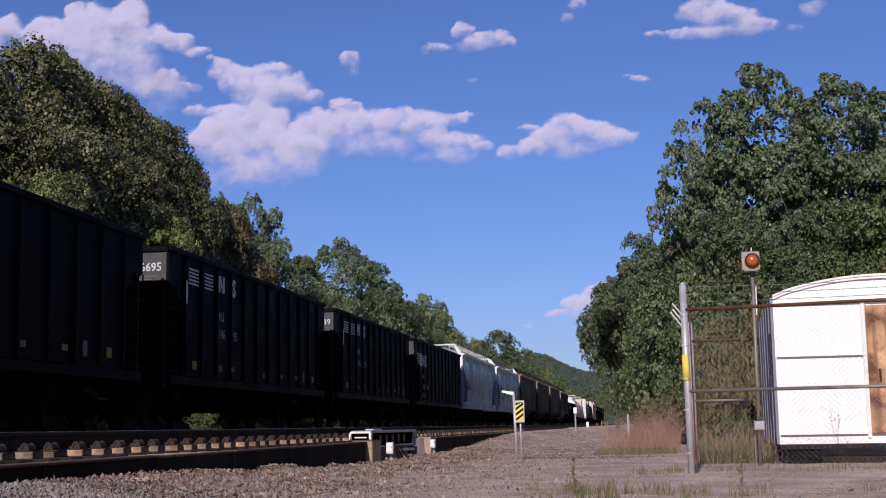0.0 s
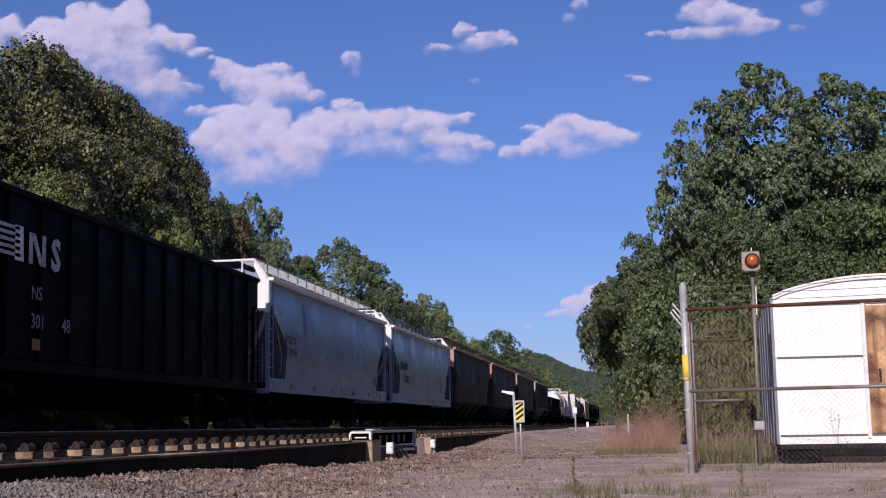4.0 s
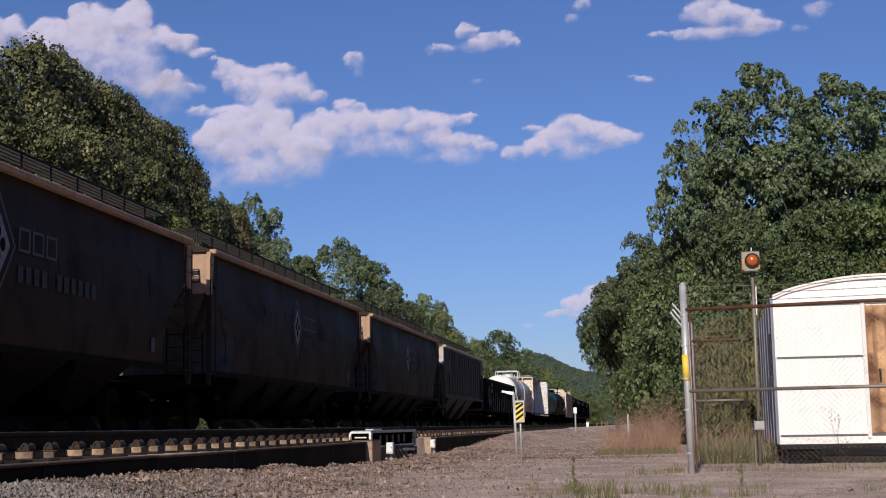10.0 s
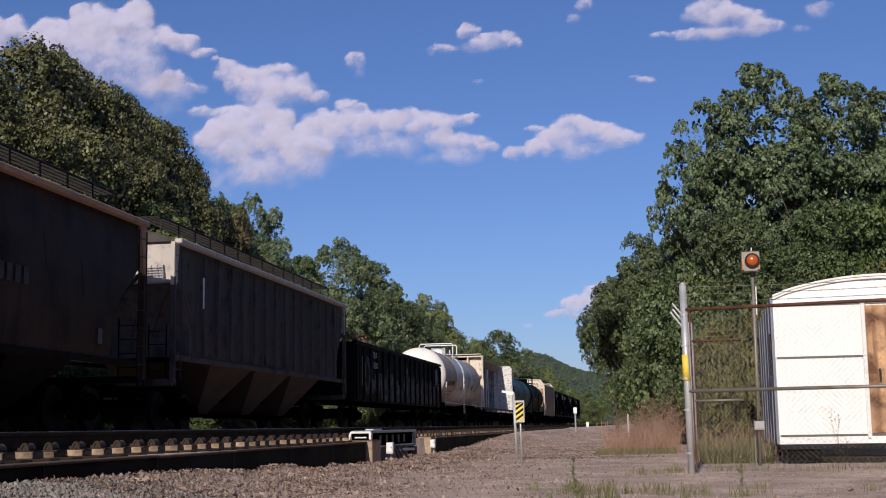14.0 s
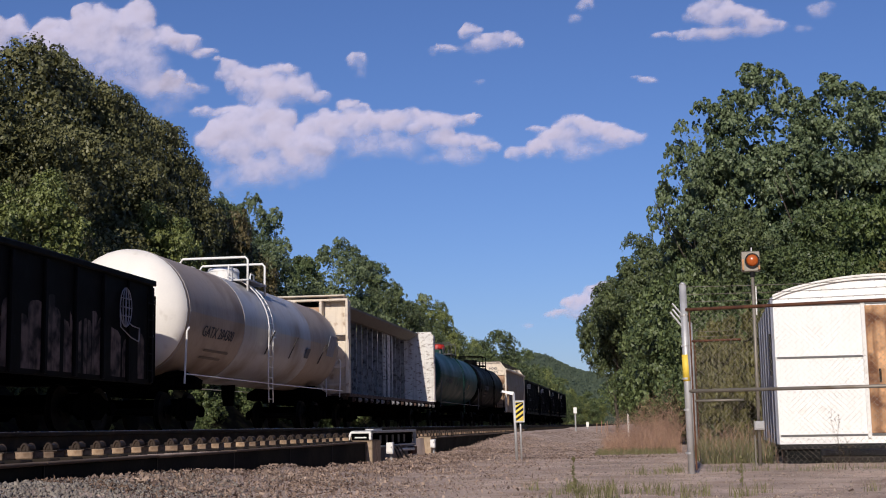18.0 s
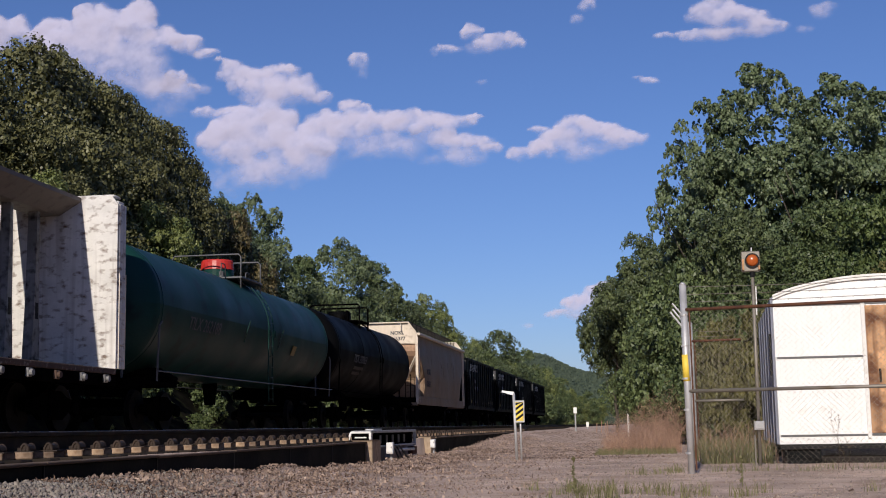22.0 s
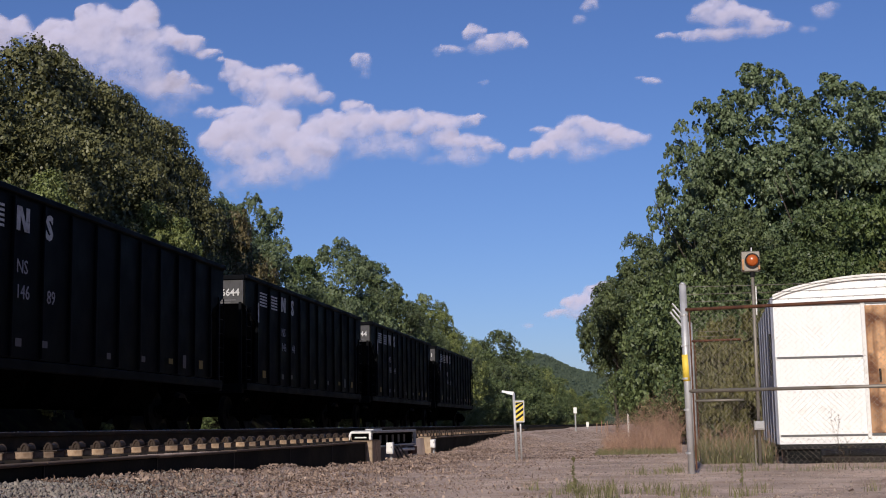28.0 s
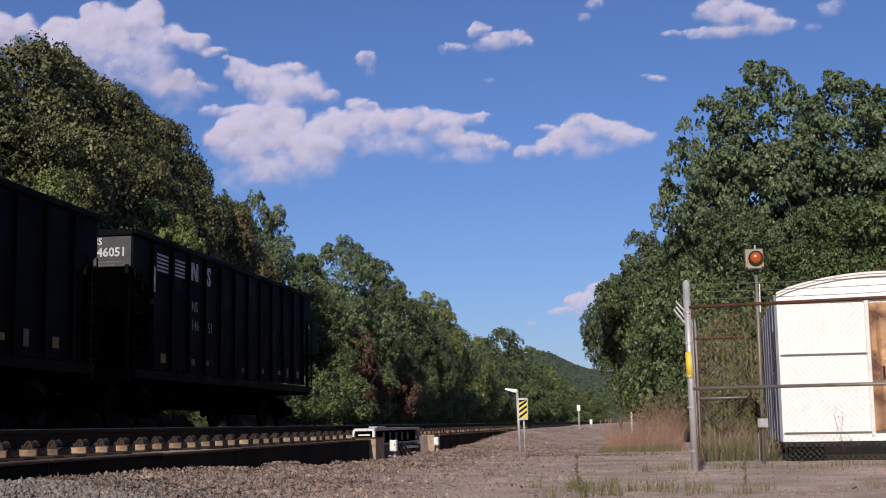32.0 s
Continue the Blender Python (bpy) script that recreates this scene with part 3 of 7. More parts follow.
def scanner():
    t = thing("trackside_cabinet", pose(-4.83, 22.3, 0.0), "low grey metal trackside cabinet with glazed side and white end frame", "equipment cabinet")
    z0, z1, L = 0.30, 0.585, 4.5
    part("housing", Shape().chamfer(-0.16, 0.10, 0.10, L - 0.05, z0 + 0.03, z1 - 0.03, 0.012), "under", t, "dark recessed interior")
    for z in (z1 - 0.03, z0):
        part("side_rail", Shape().chamfer(0.12, 0.175, 0.02, L, z, z + 0.03, 0.006), "galv", t)
    for y in (0.02, L - 0.05):
        part("side_post", Shape().chamfer(0.12, 0.176, y, y + 0.06, z0 - 0.02, z1 + 0.004, 0.006), "galv", t)
    for y in np.arange(1.0, 3.6, 0.6):
        part("inner_rib", Shape().chamfer(0.10, 0.115, y, y + 0.16, z0 + 0.06, z1 - 0.07, 0.004), "dull_rail", t)
    part("lid", Shape().chamfer(-0.19, 0.18, 0.0, L + 0.02, z1 + 0.001, z1 + 0.016, 0.005), "galv", t)
    part("hatch", Shape().chamfer(-0.10, 0.06, 0.75, 1.5, z1 + 0.017, z1 + 0.045, 0.008), "galv", t)
    f = Shape()
    f.chamfer(-0.20, 0.17, -0.05, -0.005, z1 - 0.035, z1 + 0.002, 0.01)
    f.bar((-0.19, -0.03, z1 - 0.02), (-0.22, -0.03, z0 + 0.15), 0.035)
    f.bar((0.155, -0.03, z1 - 0.03), (0.155, -0.03, z0 + 0.15), 0.04)
    e = part("end_frame", f, "white", t, "white painted end frame")
    part("end_plate", Shape().chamfer(-0.18, 0.13, -0.012, 0.03, z0 + 0.14, z1 - 0.035, 0.004), "under", e, "dark slot behind the frame")
    part("slot_bar", Shape().chamfer(-0.12, 0.09, -0.04, -0.02, z0 + 0.17, z0 + 0.195, 0.004), "white", e)
    for y in (1.2, 2.6, 3.8):
        part("leg", Shape().chamfer(-0.04, 0.04, y - 0.04, y + 0.04, -0.05, z0 + 0.04, 0.006), "steel", t)
    part("pipe", Shape().tube([(0.16, 2.6, 0.21), (0.20, 3.0, 0.225), (0.20, 4.1, 0.21)], 0.026, 8), "white", t, "white conduit", True)
    part("bracket", Shape().chamfer(0.02, 0.16, 4.2, 4.7, 0.10, 0.26, 0.01), "rust", t, "rusty bracket")
    for dx in (0, 0.07, 0.15):
        pts = [(0.24 + dx, 1.3 + 0.14 * k * (1 + dx), 0.27 - 0.25 * (k / 8) ** 2 + 0.05 * math.sin(k * 0.7 + dx * 9)) for k in range(9)]
        part("cable", Shape().tube(pts, 0.018, 6), "rubber", t, "black drooping cable", True)


scanner()


def junction_box(x, y, z, s, label):
    g = ground_z(x, y)
    t = thing("junction_box", pose(x, y, g), label, "junction box", "junction boxes by the wall gap")
    part("post", Shape().tube([(0, 0.05, -0.05), (0, 0.05, z - g)], 0.022, 8), "galv", t)
    b = part("box_body", Shape().chamfer(-0.065 * s, 0.065 * s, -0.09, 0.05, z - g - 0.02, z - g + 0.19 * s, 0.008), "white", t)
    part("box_door", Shape().chamfer(-0.055 * s, 0.055 * s, -0.102, -0.088, z - g, z - g + 0.18 * s, 0.004), "white", b)
    part("latch", Shape().chamfer(0.03 * s, 0.042 * s, -0.11, -0.10, z - g + 0.08, z - g + 0.11, 0.002), "steel", b)


junction_box(-4.52, 23.3, 0.20, 0.95, "small white junction box on a short steel post")
junction_box(-4.52, 28.2, 0.22, 0.82, "white junction box on a short post beside the wall gap")


def marker_sign():
    x, y = -2.33, 24.4
    g = ground_z(x, y)
    t = thing("marker_sign", pose(x, y, g), "small yellow and black striped hazard marker on grey posts", "sign")
    part("post", Shape().tube([(0, 0, -0.05), (-0.035, 0, 1.24)], 0.026, 8), "galv", t, smooth=True)
    part("post", Shape().tube([(0.085, 0.03, -0.05), (0.075, 0.03, 1.05)], 0.018, 8), "galv", t, smooth=True)
    b = part("board", Shape().chamfer(-0.02, 0.165, -0.032, -0.022, 0.69, 1.10, 0.004), "galv", t, "grey metal board")
    part("face", Shape().chamfer(0.0, 0.145, -0.038, -0.0325, 0.72, 1.07, 0.002), "yellow", b, "yellow face")
    for k in range(4):
        z = 0.715 + k * 0.098
        pts = [(0.0, z), (0.145, z + 0.105), (0.145, z + 0.155), (0.0, z + 0.05)]
        pts = [(px, min(1.069, pz)) for px, pz in pts]
        s = Shape().add([(px, -0.0405, pz) for px, pz in pts] + [(px, -0.0385, pz) for px, pz in pts], [(0, 1, 2, 3), (7, 6, 5, 4), (0, 4, 5, 1), (1, 5, 6, 2), (2, 6, 7, 3), (3, 7, 4, 0)])
        part("stripe", s, "black", b)
    lamp = Shape()
    lamp.add([(-0.26, -0.04, 1.26), (-0.05, -0.05, 1.20), (-0.02, 0.0, 1.24), (-0.05, 0.06, 1.20), (-0.26, 0.05, 1.26), (-0.25, 0.0, 1.295), (-0.03, -0.01, 1.265)],
             [(0, 1, 6, 5), (5, 6, 3, 4), (1, 2, 6), (2, 3, 6), (0, 5, 4), (4, 3, 2, 1, 0)])
    part("hood", lamp, "white", t, "white tilted lamp hood")
    part("bracket", Shape().bar((-0.035, 0, 1.2), (-0.06, 0, 1.24), 0.03), "galv", t)


marker_sign()


# ---- fenced yard ----
def fence(name, p, q, gap_top, rust, label, posts=(0.0, 1.0), strands=3, rails=(1.0,)):
    """A chain-link fence from p to q: posts, rails, woven wire and barbed strands."""
    p, q = Vector(p), Vector(q)
    L = (q - p).length
    ang = math.degrees(math.atan2(q.y - p.y, q.x - p.x))
    t = thing(name, pose(p.x, p.y, ground_z(p.x, p.y), 0, 0, ang), label, "fence", kind="")
    H = 2.10
    for k, u in enumerate(posts):
        x = u * L
        big = 0.047 if k == 0 else 0.032
        po = part("post", Shape().tube([(x + 0.02, 0, -0.15), (x, 0, 2.43 if k == 0 else 2.2)], big, 12), "galv", t, smooth=True)
        part("post_cap", Shape().tube([(x, 0, (2.43 if k == 0 else 2.2)), (x, 0, (2.46 if k == 0 else 2.23))], big * 1.05, 12, big * 0.4), "galv", po, smooth=True)
        for z in (0.25, 0.8, 1.2, 1.62, 2.02):
            part("band", Shape().tube([(x, 0, z), (x, 0, z + 0.025)], big + 0.006, 12), "galv", po)
    for z in rails:
        part("rail", Shape().tube([(0.03, -0.02, z), (L, -0.02, z)], 0.022, 8), "wire", t, smooth=True)
    part("rail", Shape().tube([(0.03, -0.02, H), (L, -0.02, H)], 0.022, 8), "rust", t, "rusty top pipe", True)
    part("tension_bar", Shape().tube([(0.085, -0.01, 0.05), (0.075, -0.01, H)], 0.011, 6), "rust", t)
    w = Shape()
    pitch = 0.072
    n = int(L / pitch) + 1
    m = int(H / (pitch / 2))
    for i in range(2 * n):
        zig = [(0.09 + (i + (k + i) % 2 + 0.03 * math.sin(k * 0.9 + i)) * pitch / 2, 0.004 * (1 if (k + i) % 2 else -1) + 0.012 * math.sin(i * 0.17), 0.03 + k * pitch / 2) for k in range(m)]
        w.tube(zig, 0.0018, 3, cap=False)
    tagged(part("woven_wire", w, "wire", t, "grey chain-link mesh"), kind="stuff")
    for k in range(strands):
        z = H + 0.10 + k * 0.10
        pts = [(u * L, 0, z - 0.03 * math.sin(math.pi * u) * (1 + 0.3 * k)) for u in np.linspace(0, 1, 12)]
        s = Shape().tube(pts, 0.0035, 4)
        for u in np.arange(0.04, 1, 0.13 / L):
            zz = z - 0.03 * math.sin(math.pi * u) * (1 + 0.3 * k)
            s.bar((u * L - 0.012, -0.018, zz - 0.015), (u * L + 0.012, 0.018, zz + 0.015), 0.003)
        part("barbed_strand", s, "wire", t)
    return t


front = fence("chain_link_fence", (0.59, 17.05), (4.9, 16.0), 0.3, True, "grey chain-link fence with rusty top pipe and barbed strands", (0.0, 1.0), rails=(1.05,))
part("yellow_sleeve", Shape().tube([(0.006, 0, 1.18), (0.001, 0, 1.52)], 0.0505, 14), "yellow", front, "yellow band round the post", True)
for a, b in (((-0.14, -0.02, 2.19), (-0.02, -0.02, 2.04)), ((-0.17, -0.02, 2.08), (0.0, -0.02, 1.85)), ((-0.15, 0.03, 2.12), (-0.02, 0.02, 1.95))):
    part("hinge_rod", Shape().tube([a, b], 0.013, 6), "galv", front)
fence("chain_link_fence", (0.93, 24.0), (1.82, 23.8), 0.3, True, "far run of the chain-link fence with rusty pipe among vines", (0.0,), strands=2, rails=(1.02,))


def flasher():
    x, y = 1.68, 19.5
    g = ground_z(x, y)
    t = thing("warning_light", pose(x, y, g), "amber warning light with square backboard on a grey pole", "warning light")
    part("pole", Shape().tube([(0.0, 0, -0.05), (0.02, 0, 2.82)], 0.024, 8), "wire", t, smooth=True)
    part("conduit", Shape().tube([(0.055, 0.01, 2.2), (0.06, 0.01, 2.62)], 0.010, 6), "white", t)
    h = part("backboard", Shape().chamfer(-0.135, 0.135, -0.05, 0.04, 2.84, 3.14, 0.012), "wire", t, "grey square housing")
    part("rim", Shape().tube([(0.02, -0.052, 3.0), (0.02, -0.085, 3.0)], 0.108, 20), "black", h)
    part("lens", Shape().tube([(0.02, -0.08, 3.0), (0.02, -0.10, 3.0), (0.02, -0.118, 3.0)], 0.093, 20, 0.05), "amber", h, "glowing amber lens", True)
    part("visor", Shape().chamfer(-0.13, -0.10, -0.10, -0.05, 2.86, 3.02, 0.006), "shed_rust", h)
    part("visor", Shape().chamfer(0.10, 0.13, -0.10, -0.05, 2.86, 2.92, 0.006), "shed_rust", h)
    part("collar", Shape().tube([(0.02, 0, 2.76), (0.02, 0, 2.85)], 0.035, 8), "black", t)
    part("finial", Shape().tube([(0.02, 0, 3.14), (0.02, 0, 3.20)], 0.012, 6), "galv", t)
    b = part("switch_box", Shape().chamfer(-0.07, 0.08, -0.09, -0.02, 0.52, 0.65, 0.01), "galv", t)
    part("box_lid", Shape().chamfer(-0.05, 0.06, -0.098, -0.088, 0.54, 0.63, 0.005), "galv", b)
    part("stake", Shape().tube([(-0.06, 0.01, -0.05), (-0.06, 0.01, 0.45)], 0.012, 6), "wire", t)


flasher()


def shed():
    t = thing("storage_trailer", pose(2.06, 20.4, 0.0, 0, 0, -3.0), "white arched-roof storage trailer body with a rust-streaked door, on blocks", "storage trailer")
    W, L, z0, z1, top = 3.1, 5.6, 0.29, 2.53, 2.80
    # end wall with an arched top
    n = 18
    arch = [(W * k / n, z1 + (top - z1) * math.sin(math.pi * k / n) ** 0.75) for k in range(n + 1)]
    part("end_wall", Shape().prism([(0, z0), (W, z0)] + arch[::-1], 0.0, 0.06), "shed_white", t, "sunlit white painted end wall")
    part("roof", Shape().prism([(x, z + 0.002) for x, z in arch] + [(x, z + 0.035) for x, z in arch[::-1]], -0.05, L), "white", t, "white arched roof sheet")
    trim = [(x, z - 0.035) for x, z in arch] + [(x, z + 0.0) for x, z in arch[::-1]]
    part("roof_trim", Shape().prism(trim, -0.035, 0.0), "white", t)
    for x in (0.0, W):
        sx = 1 if x else -1
        wpart = part("side_wall", Shape().chamfer(x - 0.03, x + 0.03, 0.06, L, z0, z1, 0.006), "shed_wall", t, "grey weathered side wall with shade in its colour")
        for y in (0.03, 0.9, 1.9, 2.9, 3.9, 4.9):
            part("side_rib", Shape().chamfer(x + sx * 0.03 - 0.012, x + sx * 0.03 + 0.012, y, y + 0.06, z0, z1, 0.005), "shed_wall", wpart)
        if not x:
            part("louvre", Shape().chamfer(-0.06, -0.032, 0.48, 0.66, 1.35, 2.0, 0.006), "black", wpart, "dark vent slot")
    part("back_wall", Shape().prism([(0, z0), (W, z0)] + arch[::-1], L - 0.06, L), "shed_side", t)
    part("floor_sill", Shape().chamfer(0.0, W, -0.02, L, z0 - 0.08, z0 - 0.002, 0.01), "black", t)
    # Three thin grey strips across the end wall.
    for z in (2.40, 1.60, 0.42):
        part("seam", Shape().chamfer(0.02, W - 0.02, -0.014, -0.001, z - 0.018, z + 0.012, 0.003), "dull_rail", t, "grey horizontal strip")
    door = part("door", Shape().chamfer(1.345, 2.30, -0.022, -0.002, 0.44, 2.36, 0.006), "shed_rust", t, "rust-streaked orange door")
    for x in (1.315, 2.345):
        part("door_frame", Shape().chamfer(x - 0.03, x + 0.03, -0.03, -0.001, 0.36, 2.42, 0.006), "white", t)
    part("door_handle", Shape().chamfer(1.5, 1.53, -0.06, -0.02, 1.2, 1.4, 0.005), "steel", door)
    for x, y in ((0.35, 0.15), (1.9, 0.15), (0.35, 4.8), (2.6, 4.8), (2.7, 0.15)):
        part("support_block", Shape().chamfer(x - 0.25, x + 0.25, y - 0.1, y + 0.4, -0.05, z0 - 0.08, 0.012), "wall" if x < 1 else "concrete", t)
    part("skid", Shape().chamfer(0.05, W - 0.05, 0.1, 0.35, 0.0, 0.10, 0.01), "steel", t)


shed()


# ---- track markers far along the line ----
def far_marker(x, y, h, kind):
    g = ground_z(x, y)
    if kind == "signal":
        t = thing("track_signal", pose(x, y, g), "slim pale track signal mast beside the line", "signal")
        part("mast", Shape().tube([(0, 0, -0.1), (0, 0, h)], 0.045, 8), "white", t)
        part("signal_head", Shape().chamfer(-0.09, 0.09, -0.08, 0.08, h - 0.5, h - 0.1, 0.02), "black", t)
        part("top_lamp", Shape().tube([(0, -0.05, h), (0, -0.05, h + 0.17)], 0.075, 8), "white", t)
    else:
        t = thing("track_marker", pose(x, y, g), "white-topped marker post beside the track", "marker post", "white marker posts")
        part("post", Shape().tube([(0, 0, -0.1), (0, 0, h)], 0.045, 8), "galv", t)
        part("plate", Shape().chamfer(-0.09, 0.09, -0.07, -0.03, h - 0.3, h + 0.02, 0.01), "white", t)


far_marker(-3.5, 70.0, 1.25, "post")
far_marker(-3.6, 88.0, 0.45, "post")
far_marker(-0.63, 62.0, 1.9, "signal")
for x, y, h in ((-2.6, 76, 0.55), (-2.35, 77, 0.7), (-2.2, 79, 0.6), (-1.9, 72, 0.75)):
    t = thing("stake", pose(x, y, ground_z(x, y)), "thin pale stake among dry weeds", "stake", "pale stakes by the line")
    part("shaft", Shape().tube([(0, 0, -0.1), (0.03, 0, h)], 0.025, 6), "straw", t)


# ---- loose stones, litter, weeds ----
def loose():
    v, f = rock_form()
    n = 9000
    y = rng.uniform(7.6, 16, n)
    x = -4.70 + np.abs(rng.normal(0, 0.75, n))
    keep = (x < -2.6) & (rng.random(n) < np.clip(1.9 - (y - 8) / 2.6, 0.10, 1))
    x, y = x[keep], y[keep]
    z = np.array([ground_z(a, b) for a, b in zip(x, y)])
    s = 0.007 + 0.021 * rng.random(len(x)) ** 1.6
    ob = part("stones", strew("stones", v, f, np.stack([x, y, z + s * 0.3], 1), np.repeat(s[:, None], 3, 1) * rng.uniform(0.55, 1.4, (len(x), 3)), "ballast"), "ballast")
    tagged(ob, "pale grey crushed stones heaped against the wall", "stones", kind="stuff")
    n = 24000
    y = 9 + 30 * rng.random(n) ** 1.6
    x = rng.uniform(-4.6, 5.5, n)
    z = np.array([ground_z(a, b) for a, b in zip(x, y)])
    s = 0.005 + 0.016 * rng.random(n) ** 3
    ob = part("gravel", strew("gravel", OCTA, OCTA_F, np.stack([x, y, z + s * 0.2], 1), s[:, None] * rng.uniform(0.6, 1.3, (n, 3)), "gravel"), "gravel")
    tagged(ob, "fine loose grey gravel strewn over the yard", "gravel", kind="stuff")
    # dry stems and dead leaves along the foot of the wall
    n = 42000
    y = 10.5 + 34 * rng.random(n) ** 1.25
    x = np.where(rng.random(n) < 0.8, -4.66 + np.abs(rng.normal(0, 1.15, n)), rng.uniform(-2, 4.5, n))
    dens = np.array([0.25 + 0.9 * max(0, noise.noise((a * 1.3, b * 0.6, 2.0)) + 0.25) for a, b in zip(x, y)])
    keep = (rng.random(n) < dens * (x < -0.9) + 0.05)
    x, y = x[keep], y[keep]
    z = np.array([ground_z(a, b) for a, b in zip(x, y)])
    n = len(x)
    q = np.array([(-0.5, -0.06, 0), (0.5, -0.10, 0.1), (0.5, 0.12, 0.1), (-0.5, 0.16, 0)])
    ob = part("litter", strew("litter", q, LEAF_F, np.stack([x, y, z + rng.uniform(0.0, 0.045, n)], 1), rng.uniform(0.012, 0.042, (n, 1)) * rng.uniform(0.5, 1.5, (n, 3)) * np.array([1, 2.2, 1]), "litter"), "litter")
    tagged(ob, "dry brown stems and dead leaves on the ground", "leaf litter", kind="stuff")
    n = 30000
    y = 9.5 + 24 * rng.random(n) ** 1.3
    x = -4.68 + np.abs(rng.normal(0, 1.5, n))
    keep = (x < 2) & (np.array([noise.noise((a * 0.9, b * 0.5, 12.0)) for a, b in zip(x, y)]) > -0.15 + rng.normal(0, 0.25, n))
    x, y = x[keep], y[keep]
    z = np.array([ground_z(a, b) for a, b in zip(x, y)])
    n = len(x)
    ob = part("debris", strew("debris", OCTA, OCTA_F, np.stack([x, y, z + rng.uniform(0, 0.03, n) * (x < -3)], 1), (0.004 + 0.011 * rng.random(n) ** 2)[:, None] * rng.uniform(0.5, 1.6, (n, 3)) * np.array([1.7, 0.7, 0.5]), "chip"), "chip")
    tagged(ob, "broken brown chips and pebbles along the wall", "debris", kind="stuff")
    n = 16000
    x, y = rng.uniform(-4.2, 0.6, n), 25 + 50 * rng.random(n) ** 1.4
    keep = np.array([noise.noise((a * 0.5, b * 0.16, 31.0)) for a, b in zip(x, y)]) > rng.normal(-0.1, 0.3, n)
    x, y = x[keep], y[keep]
    n = len(x)
    z = np.array([ground_z(a, b) for a, b in zip(x, y)])
    ob = part("debris", strew("debris", OCTA, OCTA_F, np.stack([x, y, z + 0.005], 1), (0.005 + 0.014 * rng.random(n) ** 2)[:, None] * rng.uniform(0.5, 1.6, (n, 3)), "chip"), "chip")
    tagged(ob, "scattered brown chips on the track side ground", "debris", kind="stuff")


loose()


def blades(name, places, height, width, lean, material, segs=3):
    """Upright blades at places, each bending its own way; one mesh."""
    n = len(places)
    a = rng.uniform(0, 2 * math.pi, n)
    b = rng.uniform(0, 2 * math.pi, n)
    h = np.asarray(height) * rng.uniform(0.45, 1.15, n)
    w = width * rng.uniform(0.7, 1.3, n)
    ln = lean * rng.uniform(0.1, 1.0, n) * h
    rows = []
    for k in range(segs + 1):
        u = k / segs
        c = places + np.stack([np.cos(a) * ln * u * u, np.sin(a) * ln * u * u, h * u * (1 - 0.15 * u)], 1)
        o = np.stack([np.cos(b), np.sin(b), 0 * b], 1) * (w * (1 - 0.85 * u) / 2)[:, None]
        rows += [c - o, c + o]
    v = np.stack(rows, 1)
    k2 = 2 * (segs + 1)
    f = np.array([(2 * k, 2 * k + 1, 2 * k + 3, 2 * k + 2) for k in range(segs)])
    f = f[None] + (np.arange(n) * k2)[:, None, None]
    return quick_mesh(name, v.reshape(-1, 3), f.reshape(-1, 4), material)


def tufts(spots, per, spread):
    p = []
    for x, y in spots:
        q = rng.normal(0, spread, (per, 2)) + (x, y)
        p += [(a, b, ground_z(a, b) - 0.01) for a, b in q]
    return np.array(p)


